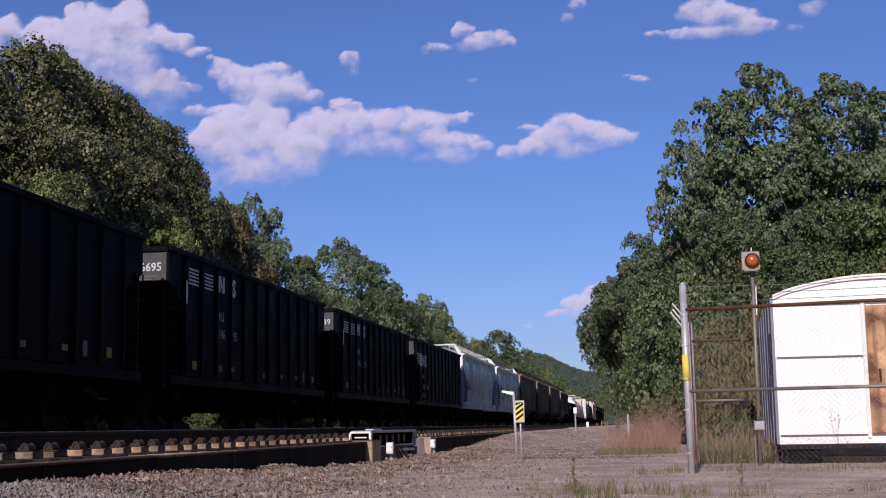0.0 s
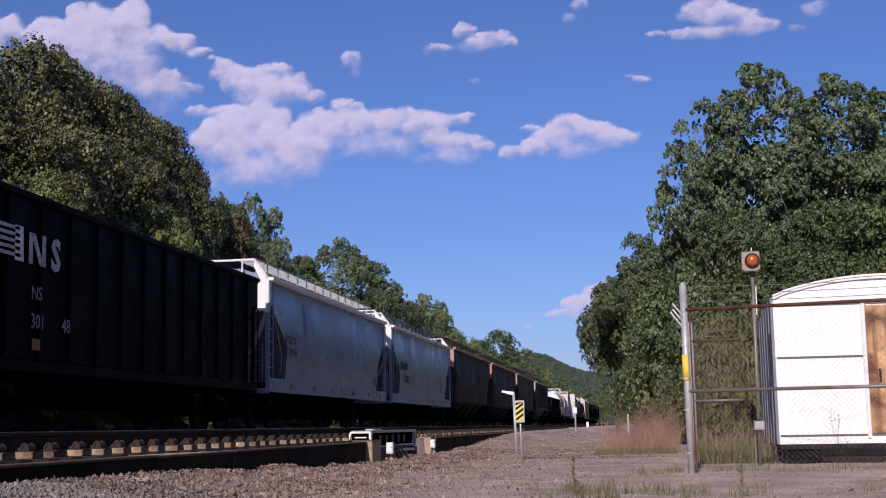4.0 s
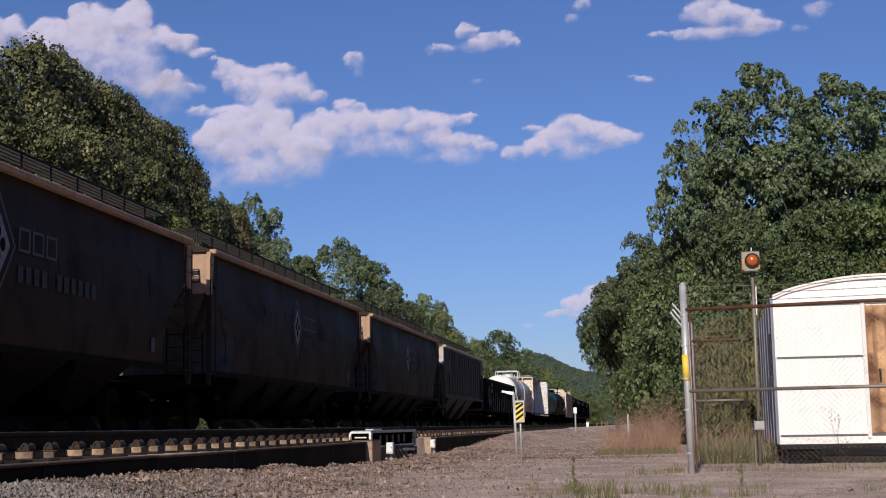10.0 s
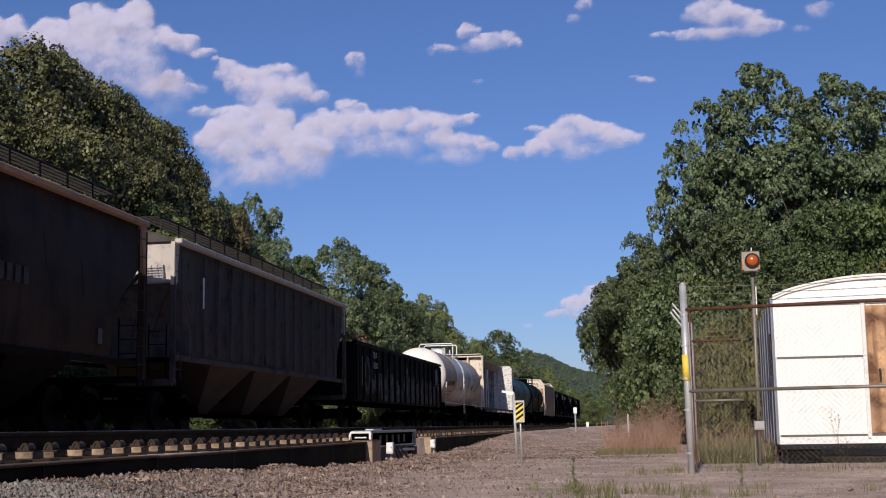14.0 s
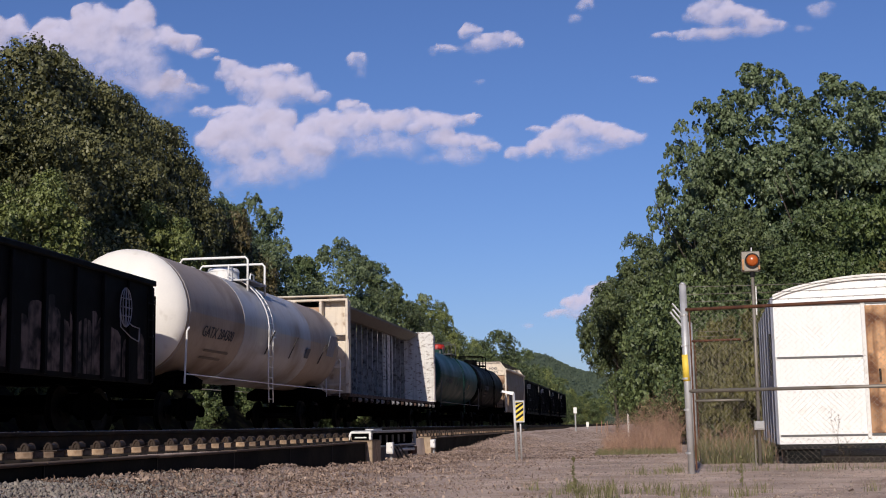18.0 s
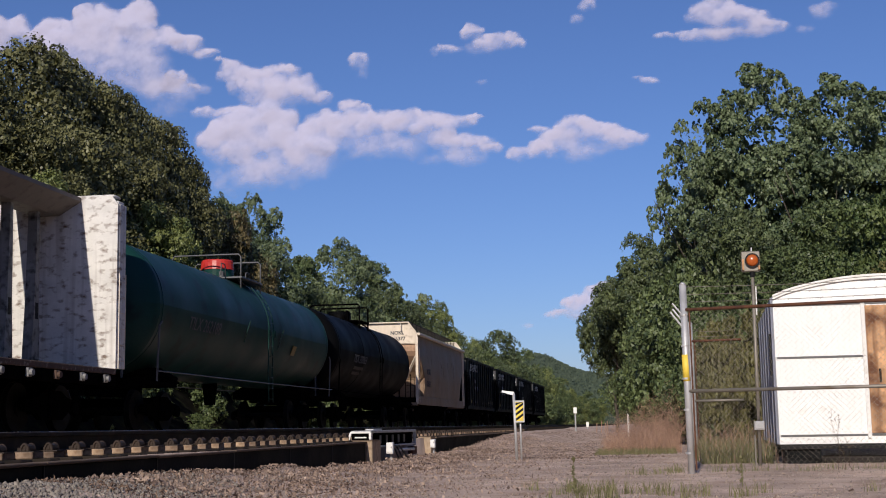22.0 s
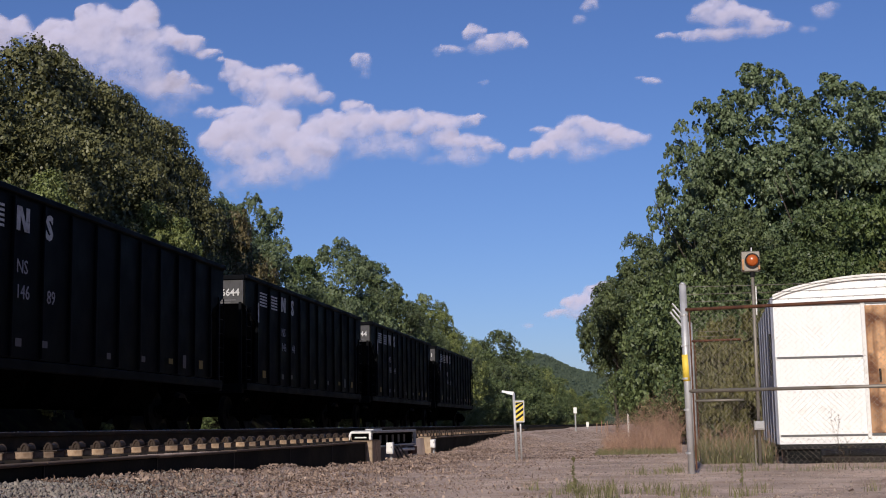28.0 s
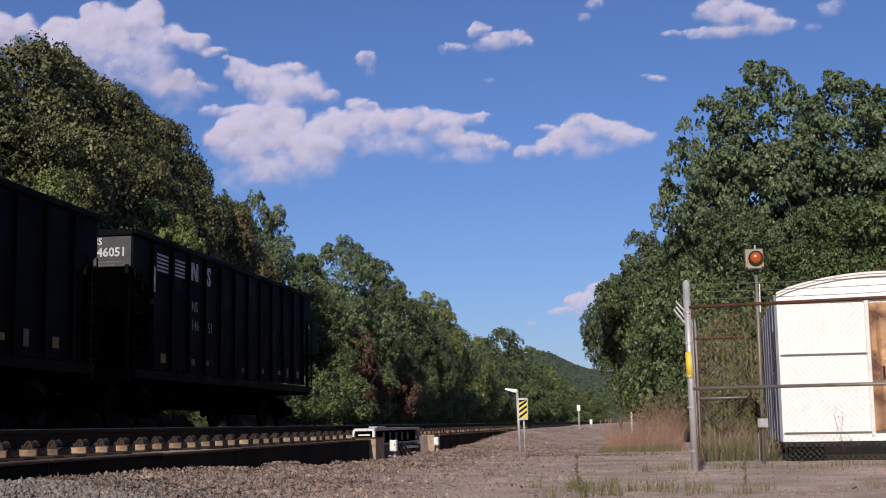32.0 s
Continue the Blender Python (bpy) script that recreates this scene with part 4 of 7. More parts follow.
def weeds():
    # low green grass in the foreground
    spots = [(rng.uniform(-0.75, 1.0), rng.uniform(11.2, 12.9)) for _ in range(24)] + [(rng.uniform(-1.3, 2.6), rng.uniform(11.0, 13.4)) for _ in range(12)]
    ob = part("grass", blades("grass", tufts(spots, 16, 0.05), 0.17, 0.010, 0.55, "grass"), "grass")
    tagged(ob, "thin green and yellow grass tufts in the gravel", "grass", kind="stuff")
    spots = [(rng.uniform(-0.2, 0.5), rng.uniform(16.6, 18)) for _ in range(12)] + [(rng.uniform(0.5, 4.5), rng.uniform(17.2, 18.2)) for _ in range(26)]
    ob = part("grass", blades("grass", tufts(spots, 12, 0.08), 0.14, 0.010, 0.5, "grass"), "grass")
    tagged(ob, "sparse green grass along the foot of the fence", "grass", kind="stuff")
    # tall dry weeds, wispy, higher towards the fence
    def weed_height(x, y):
        return np.array([(0.40 + 0.72 * smooth(-0.9, 0.0, a)) * (0.85 + 0.6 * noise.noise((a * 2.2, b * 0.9, 4.0))) for a, b in zip(x, y)])
    n = 4200
    x, y = rng.uniform(-0.9, 0.85, n), rng.uniform(28.6, 34.5, n)
    h = weed_height(x, y)
    ob = part("dry_weeds", blades("dry_weeds", np.stack([x, y, np.zeros(n)], 1), h, 0.004, 1.1, "straw", 4), "straw")
    tagged(ob, "tall wispy dry brown weeds beside the yard", "dry weeds", kind="stuff")
    n = 22000
    x, y = rng.uniform(-0.9, 0.9, n), rng.uniform(28.6, 34.5, n)
    z = weed_height(x, y) * rng.random(n) ** 0.75 * 1.15
    x = x + rng.normal(0, 0.06, n)
    ob = part("seed_heads", strew("seed_heads", LEAF, LEAF_F, np.stack([x, y, z], 1), rng.uniform(0.008, 0.024, (n, 1)) * np.array([1, 0.6, 1]), "straw"), "straw")
    tagged(ob, "feathery brown seed heads of the dry weeds", "dry weeds", kind="stuff")
    n = 1200
    p = np.stack([rng.uniform(-1.0, 0.7, n), rng.uniform(27.2, 30.0, n), np.zeros(n)], 1)
    ob = part("grass", blades("grass", p, 0.16, 0.012, 0.7, "grass"), "grass")
    tagged(ob, "low green grass at the edge of the dry weeds", "grass", kind="stuff")
    n = 450
    p = np.stack([rng.uniform(0.9, 2.2, n), rng.uniform(20.5, 25.5, n), np.zeros(n)], 1)
    ob = part("dry_weeds", blades("dry_weeds", p, 0.7, 0.008, 0.6, "straw"), "straw")
    tagged(ob, "dry brown grass stalks behind the fence", "dry weeds", kind="stuff")
    n = 2400
    p = np.stack([rng.uniform(0.9, 2.0, n), rng.uniform(20.5, 24.6, n), np.zeros(n)], 1)
    ob = part("grass", blades("grass", p, 0.42, 0.012, 0.7, "grass"), "grass")
    tagged(ob, "long pale grass behind the fence", "grass", kind="stuff")
    # single plants standing in the gravel
    for x, y, h in ((-0.75, 14.2, 0.30), (0.98, 13.6, 0.34), (-0.62, 12.0, 0.16)):
        t = thing("weed_plant", pose(x, y, ground_z(x, y)), "single slender green weed standing in gravel", "weed", "single weeds")
        part("stem", Shape().tube([(0, 0, -0.02), (0.01, 0, h * 0.6), (0.0, 0.01, h)], 0.006, 5, 0.002), "grass", t)
        n = 34
        hz = rng.uniform(0.15, 1.0, n) * h
        pp = np.stack([rng.normal(0, 0.010, n), rng.normal(0, 0.010, n), hz], 1)
        part("leaves", strew("leaves", LEAF, LEAF_F, pp, rng.uniform(0.02, 0.045, (n, 1)) * np.ones(3), "grass"), "grass", t)
    t = thing("weed_plant", pose(2.55, 17.4, ground_z(2.55, 17.4)), "tall bare branching weed stalk against the fence", "weed", "single weeds")
    for a, top in ((0.0, 0.66), (0.10, 0.46), (-0.05, 0.80)):
        line = [(a + 0.03 * math.sin(k * 1.3 + a * 30) - 0.01 * k, 0.01 * k, top * k / 6 - 0.02) for k in range(7)]
        part("stem", Shape().tube(line, 0.004, 5, 0.0015), "stalk", t)
        n = 26
        k = rng.integers(2, 7, n)
        pp = np.array(line)[k] + rng.normal(0, 0.022, (n, 3))
        part("leaves", strew("leaves", LEAF, LEAF_F, pp, rng.uniform(0.012, 0.03, (n, 1)) * np.ones(3), "stalk"), "stalk", t)


weeds()


# ---- trees ----
def crown_mesh(name, boughs, spread, leaf, count, material, seed, size=(0.085, 0.15), sprays=34, up=0.5, core=0.20, quad=False):
    """A crown of boughs, each carrying leafy sprays on its outer and upper side, with shade between them. Height of the tree is 1."""
    g = np.random.default_rng(seed)
    lo, hi, wide = spread
    mean = (size[0] + size[1]) / 2
    i = np.arange(boughs) + 0.5
    dz, ph = 1 - 2 * i / boughs, i * 2.39996
    d = np.stack([np.cos(ph) * np.sqrt(1 - dz * dz), np.sin(ph) * np.sqrt(1 - dz * dz), dz], 1) + g.normal(0, 0.2, (boughs, 3))
    d /= np.linalg.norm(d, axis=1)[:, None]
    far = g.uniform(0.74, 1.0, boughs) * np.where(g.random(boughs) < 0.22, 0.55, 1.0)
    far = np.where(np.abs(d[:, 2]) > 0.75, g.uniform(0.93, 1.0, boughs), far)
    half = (hi - lo) / 2
    c = np.stack([d[:, 0] * far, d[:, 1] * far, d[:, 2] * far * (half - mean * 0.55)], 1)
    c[:, :2] *= ((wide - mean * 0.5) * (1.08 - 0.30 * np.clip(d[:, 2], -0.4, 1)))[:, None]
    c[:, 2] += (lo + hi) / 2
    big = g.uniform(*size, boughs) * np.where(d[:, 2] > 0.6, 0.85, 1.0)
    pts, nor, siz = [], [], []
    share = big ** 2 / (big ** 2).sum()
    for k in range(boughs):
        n, m = int(count * share[k]), max(7, int(sprays * (big[k] / mean) ** 2))
        sd = g.normal(size=(m, 3)) + d[k] * 0.8 + np.array([0, 0, 0.25])
        sd /= np.linalg.norm(sd, axis=1)[:, None]
        sc = c[k] + sd * (big[k] * g.uniform(0.70, 1.06, m))[:, None] * np.array([1.08, 1.08, 0.85])
        axis = sd * 0.8 + np.array([0, 0, up])
        axis /= np.linalg.norm(axis, axis=1)[:, None]
        rs = big[k] * g.uniform(0.15, 0.30, m)
        # each spray is a drooping cap of leaves
        pick = g.integers(0, m, n)
        cap = axis[pick] * 1.0 + g.normal(0, 0.72, (n, 3))
        cap /= np.linalg.norm(cap, axis=1)[:, None]
        pts.append(sc[pick] + (cap * g.uniform(0.6, 1.3, (n, 1)) - axis[pick] * 0.6) * rs[pick][:, None])
        nor.append(cap)
        siz.append(np.ones(n))
        # shaded leaves inside the bough
        n = int(n * core)
        v = g.normal(size=(n, 3)) + d[k] * 0.5
        v /= np.linalg.norm(v, axis=1)[:, None]
        pts.append(c[k] + v * (big[k] * g.uniform(0.30, 0.66, n))[:, None])
        nor.append(v)
        siz.append(np.full(n, 1.5))
    n = int(count * core * 0.3)
    v = g.normal(size=(n, 3))
    v *= (g.random(n) ** 0.4 / np.linalg.norm(v, axis=1))[:, None]
    pts.append(v * np.array([wide * 0.7, wide * 0.7, half * 0.75]) + np.array([0, 0, (lo + hi) / 2]))
    nor.append(v)
    siz.append(np.full(n, 1.8))
    pts, nor, siz = np.concatenate(pts), np.concatenate(nor), np.concatenate(siz)
    n = len(pts)
    soft = nor / np.linalg.norm(nor, axis=1)[:, None]
    nor = soft + g.normal(0, 0.55, (n, 3))
    nor /= np.linalg.norm(nor, axis=1)[:, None]
    a = np.cross(nor, g.normal(size=(n, 3)))
    a /= np.linalg.norm(a, axis=1)[:, None]
    rot = np.stack([a, np.cross(nor, a), nor], 2)
    s = leaf * (siz * g.uniform(0.65, 1.3, n))[:, None] * np.ones(3)
    pts[:, 2] = np.maximum(pts[:, 2], 0.01)
    me = strew(name, LEAF if quad else BLADE, LEAF_F if quad else BLADE_F, pts, s, material, rot)
    me.shade_smooth()
    me.normals_split_custom_set_from_vertices(np.repeat(soft * 0.35 + nor * 0.65, 4 if quad else 3, axis=0).tolist())
    return me


def trunk_shape(seed, top=0.75, r=0.018, limbs=9, spread=0.3, low=0.18):
    g = random.Random(seed)
    s = Shape()
    line = [(g.uniform(-0.012, 0.012) * k, g.uniform(-0.012, 0.012) * k, top * k / 6 - (0.02 if k == 0 else 0)) for k in range(7)]
    s.tube(line, r, 8, r * 0.25)
    for i in range(limbs):
        k = g.uniform(low, 0.72)
        a = 2.4 * i + g.uniform(-0.4, 0.4)
        z = top * k
        ln = spread * g.uniform(0.6, 1.0)
        base = Vector((0, 0, z))
        mid = Vector((math.cos(a) * ln * 0.5, math.sin(a) * ln * 0.5, z + ln * 0.35))
        end = Vector((math.cos(a + 0.2) * ln, math.sin(a + 0.2) * ln, z + ln * g.uniform(0.6, 0.95)))
        s.tube([base, mid, end], r * 0.26, 5, r * 0.05)
    return s.mesh("trunk", True)


TREE_FORMS = {}


def tree_form(name, material, boughs=40, spread=(0.10, 1.0, 0.30), leaf=0.02, count=20000, seed=1, trunk=None, **more):
    tr = trunk_shape(seed, **(trunk or {}))
    tr.materials.append(M["bark"])
    TREE_FORMS[name] = (tr, crown_mesh("crown", boughs, spread, leaf, count, material, seed, **more))


tree_form("oak_olive", "leaf_olive", 40, (0.14, 1.0, 0.30), 0.0100, 62000, 3, sprays=40, quad=True)
tree_form("oak_dark", "leaf_dark", 38, (0.08, 1.0, 0.30), 0.0125, 44000, 4, sprays=40)
tree_form("oak_brown", "leaf_russet", 30, (0.12, 1.0, 0.28), 0.0112, 36000, 24, quad=True)
tree_form("ash_green", "leaf_mid", 44, (0.06, 1.0, 0.26), 0.0125, 44000, 5, size=(0.065, 0.125), sprays=36)
tree_form("ash_bright", "leaf_bright", 42, (0.05, 1.0, 0.27), 0.0115, 40000, 6, size=(0.065, 0.125), sprays=36, quad=True)
tree_form("airy", "leaf_grey", 60, (0.12, 1.0, 0.25), 0.0098, 56000, 7, dict(limbs=14, r=0.014), size=(0.05, 0.095), sprays=26, up=0.3)
tree_form("shrub", "leaf_mid", 28, (0.04, 1.0, 0.48), 0.030, 14000, 8, dict(top=0.5, limbs=6), size=(0.12, 0.21))
tree_form("shrub_bright", "leaf_shrub", 38, (0.03, 1.0, 0.46), 0.0175, 36000, 9, dict(top=0.5, limbs=6), size=(0.10, 0.17), quad=True)
tree_form("shrub_olive", "leaf_vine", 34, (0.02, 1.0, 0.42), 0.022, 26000, 10, dict(top=0.5, limbs=6), size=(0.09, 0.15))
tree_form("shrub_brown", "leaf_red", 24, (0.25, 1.0, 0.36), 0.030, 6000, 11, dict(top=0.7, limbs=10, low=0.1), size=(0.08, 0.15))
tree_form("poplar", "leaf_pop", 130, (0.28, 1.0, 0.25), 0.0088, 66000, 12, dict(limbs=16, low=0.35), size=(0.028, 0.062), sprays=15, up=0.35, core=0.10, quad=True)
tree_form("poplar_high", "leaf_pop", 96, (0.48, 1.0, 0.25), 0.0088, 44000, 16, dict(limbs=16, low=0.5), size=(0.024, 0.055), sprays=14, up=0.35, core=0.06, quad=True)
tree_form("oak_high", "leaf_dark", 38, (0.36, 1.0, 0.30), 0.0125, 36000, 21, size=(0.07, 0.13))
tree_form("far_tree", "leaf_mid", 34, (0.05, 1.0, 0.32), 0.019, 14000, 13, size=(0.09, 0.16))
tree_form("far_olive", "leaf_bright", 34, (0.05, 1.0, 0.32), 0.019, 14000, 14, size=(0.09, 0.16))
tree_form("far_dark", "leaf_dark", 34, (0.05, 1.0, 0.32), 0.019, 14000, 15, size=(0.09, 0.16))
TREE_WORDS = {
    "oak_brown": "smaller tree with browning olive leaves at the wood edge",
    "oak_olive": "broad tree with dense olive-brown sunlit leaves at the wood edge", "oak_dark": "broad dark green leafy tree at the wood edge",
    "ash_green": "tall green leafy tree beyond the tracks", "ash_bright": "bright green leafy tree catching the sun",
    "airy": "airy grey-green tree with thin visible branches", "shrub": "dense green shrub under the trees",
    "shrub_bright": "bright green bushy shrub in full sun", "shrub_olive": "olive vine-covered bush behind the fence",
    "shrub_brown": "half-bare shrub with browned reddish leaves", "oak_high": "dark green tree with a high spreading crown", "poplar_high": "tall leafy green tree with a high ragged crown", "poplar": "tall leafy green tree with gaps of sky in its crown",
    "far_dark": "distant dark green tree along the line", "far_tree": "distant green tree along the line", "far_olive": "distant light green tree along the line"}


def tree(form, x, y, h, wide=1.0, turn=None):
    if y > 128 and not form.startswith("shrub"):
        form = {"oak_dark": "far_dark", "ash_green": "far_tree", "ash_bright": "far_olive"}.get(form, form)
    tr, cr = TREE_FORMS[form]
    kind = "shrub" if form.startswith("shrub") else "tree"
    turn = random.Random(int(x * 100) * 7919 + int(y * 100)).uniform(0, 360) if turn is None else turn
    t = thing(kind, pose(x, y, ground_z(x, y) - 0.02, 0, 0, turn) @ Matrix.Diagonal((h * wide, h * wide, h, 1)), TREE_WORDS[form], kind,
              "trees along the line" if kind == "tree" else "shrubs under the trees")
    part("trunk", tr, "bark", t)
    part("crown", cr, "leaf_mid", t)
    return t


# the wood edge beyond the tracks
EDGE_NEAR = [
    ('oak_olive', -23.0, 38.9, 13.6, 0.97), ('oak_olive', -22.5, 44.3, 15.1, 0.95), ('oak_olive', -22.0, 48.9, 15.6, 0.72), ('oak_olive', -21.7, 54.0, 15.3, 0.70),
    ('oak_olive', -20.5, 55.6, 13.0, 0.60), ('oak_dark', -26.0, 60.0, 16.6, 0.75), ('oak_olive', -19.9, 39.9, 11.0, 0.8), ('oak_olive', -19.6, 47.5, 11.2, 0.75),
    ('oak_brown', -19.4, 59.6, 11.8, 0.62), ('ash_bright', -17.6, 46.0, 9.2, 0.72), ('ash_bright', -18.0, 36.4, 8.5, 0.85), ('oak_dark', -20.6, 61.5, 12.4, 0.6),
]
EDGE_MIDDLE = [
    ('airy', -20.4, 67.5, 13.4, 0.72), ('ash_green', -23.5, 72.0, 13.6, 0.75), ('airy', -20.0, 85.5, 13.6, 0.92), ('ash_green', -21.0, 79.5, 11.6, 0.8),
    ('ash_green', -21.8, 105.0, 14.3, 0.75), ('oak_dark', -19.5, 101.0, 12.3, 0.8), ('ash_green', -18.6, 86.2, 9.6, 0.9), ('oak_dark', -19.0, 74.0, 9.0, 0.9),
    ('ash_bright', -19.2, 119.0, 13.0, 0.75), ('oak_dark', -18.5, 106.0, 9.8, 0.85), ('ash_green', -18.4, 94.0, 8.8, 0.9), ('oak_dark', -18.8, 114.0, 10.4, 0.8),
]
EDGE_FAR = [
    ('oak_dark', -18.8, 128.5, 10.6, 0.75), ('ash_bright', -19.5, 142.0, 10.9, 0.75), ('ash_green', -18.5, 151.7, 9.9, 0.85), ('oak_dark', -20.5, 168.0, 11.6, 0.9),
    ('oak_dark', -20.5, 189.0, 14.4, 0.9), ('ash_bright', -18.5, 188.8, 10.0, 0.8), ('ash_green', -20.0, 207.0, 12.6, 0.9), ('ash_green', -20.0, 225.0, 14.2, 0.8),
    ('ash_bright', -19.0, 246.0, 11.6, 0.9), ('ash_green', -20.0, 270.0, 13.0, 0.95),
]
for f, x, y, h, w in EDGE_NEAR + EDGE_MIDDLE + EDGE_FAR:
    tree(f, x, y, h, w)
# unseen trees added beside the camera, as more wood edge, to shade the bank
for x, y, h in ((-18.4, 28.5, 10.0), (-18.2, 24.0, 11.0), (-18.6, 19.0, 12.0), (-18.5, 13.5, 12.5), (-18.8, 8.0, 13.0), (-19.0, 2.0, 13.0)):
    tree("oak_dark", x, y, h, 0.85)
for k in range(34):
    y = 24 + k * 3.6 + rng.uniform(-1, 1)
    tree(("shrub", "shrub_bright", "shrub")[k % 3], -18.4 - rng.uniform(0, 1.8), y, rng.uniform(2.2, 4.2))
for x, y, h in ((-17.2, 76.0, 6.6), (-16.9, 90.0, 4.4), (-17.3, 81.0, 4.6)):
    tree("shrub_brown", x, y, h, 0.8)
for x, y, h, w in ((-14.9, 42.2, 0.95, 1.5), (-15.0, 34.5, 0.8, 1.0), (-14.9, 38.0, 0.5, 1.2), (-16.2, 32.0, 2.6, 0.9), (-16.6, 36.0, 3.2, 0.9), (-16.3, 40.5, 2.8, 0.9), (-16.6, 45.0, 3.4, 0.9),
                   (-16.4, 50.0, 3.0, 1.0), (-16.7, 55.0, 3.6, 0.9), (-16.5, 60.0, 3.2, 0.9), (-16.4, 65.0, 3.6, 0.9), (-16.6, 70.0, 3.8, 0.9)):
    tree("shrub", x, y, h, w)
for k in range(12):
    tree("shrub", -16.6 - rng.uniform(0, 2), 150 + k * 11 + rng.uniform(-3, 3), rng.uniform(4, 7))
# the wood on the yard's side
YARD_TALL = [
    ('poplar_high', 3.6, 60.0, 15.6, 0.66), ('poplar', 6.0, 60.0, 17.0, 0.78), ('poplar', 9.0, 59.0, 16.0, 0.85), ('poplar', 12.2, 60.0, 16.0, 0.95),
    ('ash_green', 16.5, 62.0, 15.4, 1.0), ('ash_green', 6.4, 66.0, 11.0, 0.9), ('oak_high', 3.0, 64.0, 11.2, 0.7), ('oak_dark', 9.8, 66.0, 12.0, 0.9),
    ('oak_dark', 13.5, 64.0, 12.0, 0.9), ('oak_high', 0.4, 77.0, 11.7, 0.78), ('oak_high', -1.5, 81.0, 9.6, 0.72), ('ash_green', 4.5, 80.0, 12.8, 0.9),
    ('ash_green', 2.0, 74.0, 9.5, 0.9), ('oak_dark', 3.7, 50.0, 9.0, 0.75), ('ash_green', 6.9, 48.0, 8.7, 0.95),
    ('ash_green', 9.8, 49.0, 9.3, 0.95),
]
YARD_LOW = [
    ('shrub_bright', 8.6, 45.0, 8.3, 0.7), ('shrub_olive', 8.0, 40.0, 5.6, 0.9), ('shrub_bright', 11.5, 46.0, 8.6, 0.7), ('shrub', 1.6, 49.0, 6.6, 0.6),
    ('shrub', 4.4, 42.0, 5.2, 0.8), ('shrub', 1.2, 41.0, 4.4, 0.8), ('shrub', 1.2, 56.0, 5.8, 0.7), ('shrub', 1.2, 64.0, 6.4, 0.7),
    ('shrub', 2.4, 38.0, 4.0, 0.8), ('shrub', 0.8, 46.0, 3.4, 0.7), ('shrub', 1.5, 72.0, 6.0, 0.8), ('shrub_olive', 1.55, 26.4, 2.75, 0.5),
    ('shrub_olive', 2.1, 26.8, 2.95, 0.5), ('shrub_olive', 2.7, 27.0, 3.1, 0.5), ('shrub_olive', 3.6, 28.5, 3.4, 0.7), ('shrub_olive', 5.4, 29.0, 3.6, 0.7),
]
for f, x, y, h, w in YARD_TALL + YARD_LOW:
    tree(f, x, y, h, w)
for k in range(12):
    y = 100 + k * 16
    tree(("far_tree", "far_olive")[k % 2], 1.5 + rng.uniform(-1.5, 2.5) - 0.006 * k * 16, y, rng.uniform(9.5, 12.5))
for k in range(14):
    y = 290 + k * 24
    tree(("far_tree", "far_olive")[k % 2], -19.0 + rng.uniform(-2, 1.5), y, rng.uniform(9.0, 12.0))


def far_woods():
    """Wooded valley sides and the ridge that closes the view."""
    def ridge_z(x):
        return 38.0 + 15 * smooth(-24, -80, x) + 36 * smooth(-80, -420, x) + 8 * smooth(0, 300, x)
    n = 130000
    x = np.where(rng.random(n) < 0.75, rng.uniform(-150, 20, n), rng.uniform(-420, 330, n))
    u = rng.random(n)
    y = 960 - 330 * (1 - u) + rng.normal(0, 8, n)
    z = np.array([ridge_z(a) for a in x]) * u * (0.95 + 0.05 * np.sin(x * 0.11) * np.sin(x * 0.031 + 1)) + rng.uniform(0, 1.0, n) * (1.2 + 1.6 * np.array([noise.noise((a * 0.16, b * 0.1, 0)) for a, b in zip(x, y)]))
    nor = np.stack([rng.normal(0, 0.5, n), -0.75 + rng.normal(0, 0.4, n), 0.65 + rng.normal(0, 0.4, n)], 1)
    nor /= np.linalg.norm(nor, axis=1)[:, None]
    a = np.cross(nor, rng.normal(size=(n, 3)))
    a /= np.linalg.norm(a, axis=1)[:, None]
    rot = np.stack([a, np.cross(nor, a), nor], 2)
    ob = part("wooded_ridge", strew("wooded_ridge", LEAF, LEAF_F, np.stack([x, y, z], 1), rng.uniform(1.2, 2.4, (n, 1)) * np.ones(3), "hill", rot), "hill")
    tagged(ob, "distant wooded ridge closing the valley", "wooded hill", kind="stuff")
    s = Shape().grid([[(xx, 960 - 330 * (1 - uu) + 3, ridge_z(xx) * uu * 0.95 - 0.4) for xx in np.linspace(-600, 500, 70)] for uu in np.linspace(0, 1, 10)])
    ob = part("hillside", s, "hill", smooth=True)
    tagged(ob, "green hillside under distant woods", "hillside", kind="structure")
    n = 9000
    side = rng.random(n) < 0.5
    y = rng.uniform(300, 640, n)
    x = np.where(side, -24 - np.abs(rng.normal(0, 10, n)), 4 + np.abs(rng.normal(0, 12, n)) - 0.008 * (y - 300))
    z = 13 * rng.random(n) ** 0.6 * (0.8 + 0.2 * np.sin(y * 0.2) * np.sin(x * 0.3))
    ob = part("far_woods", strew("far_woods", LEAF, LEAF_F, np.stack([x, y, z], 1), rng.uniform(1.0, 2.2, (n, 1)) * np.ones(3), "leaf_mid"), "leaf_mid")
    tagged(ob, "far green woods on both sides of the line", "woods", kind="stuff")


far_woods()


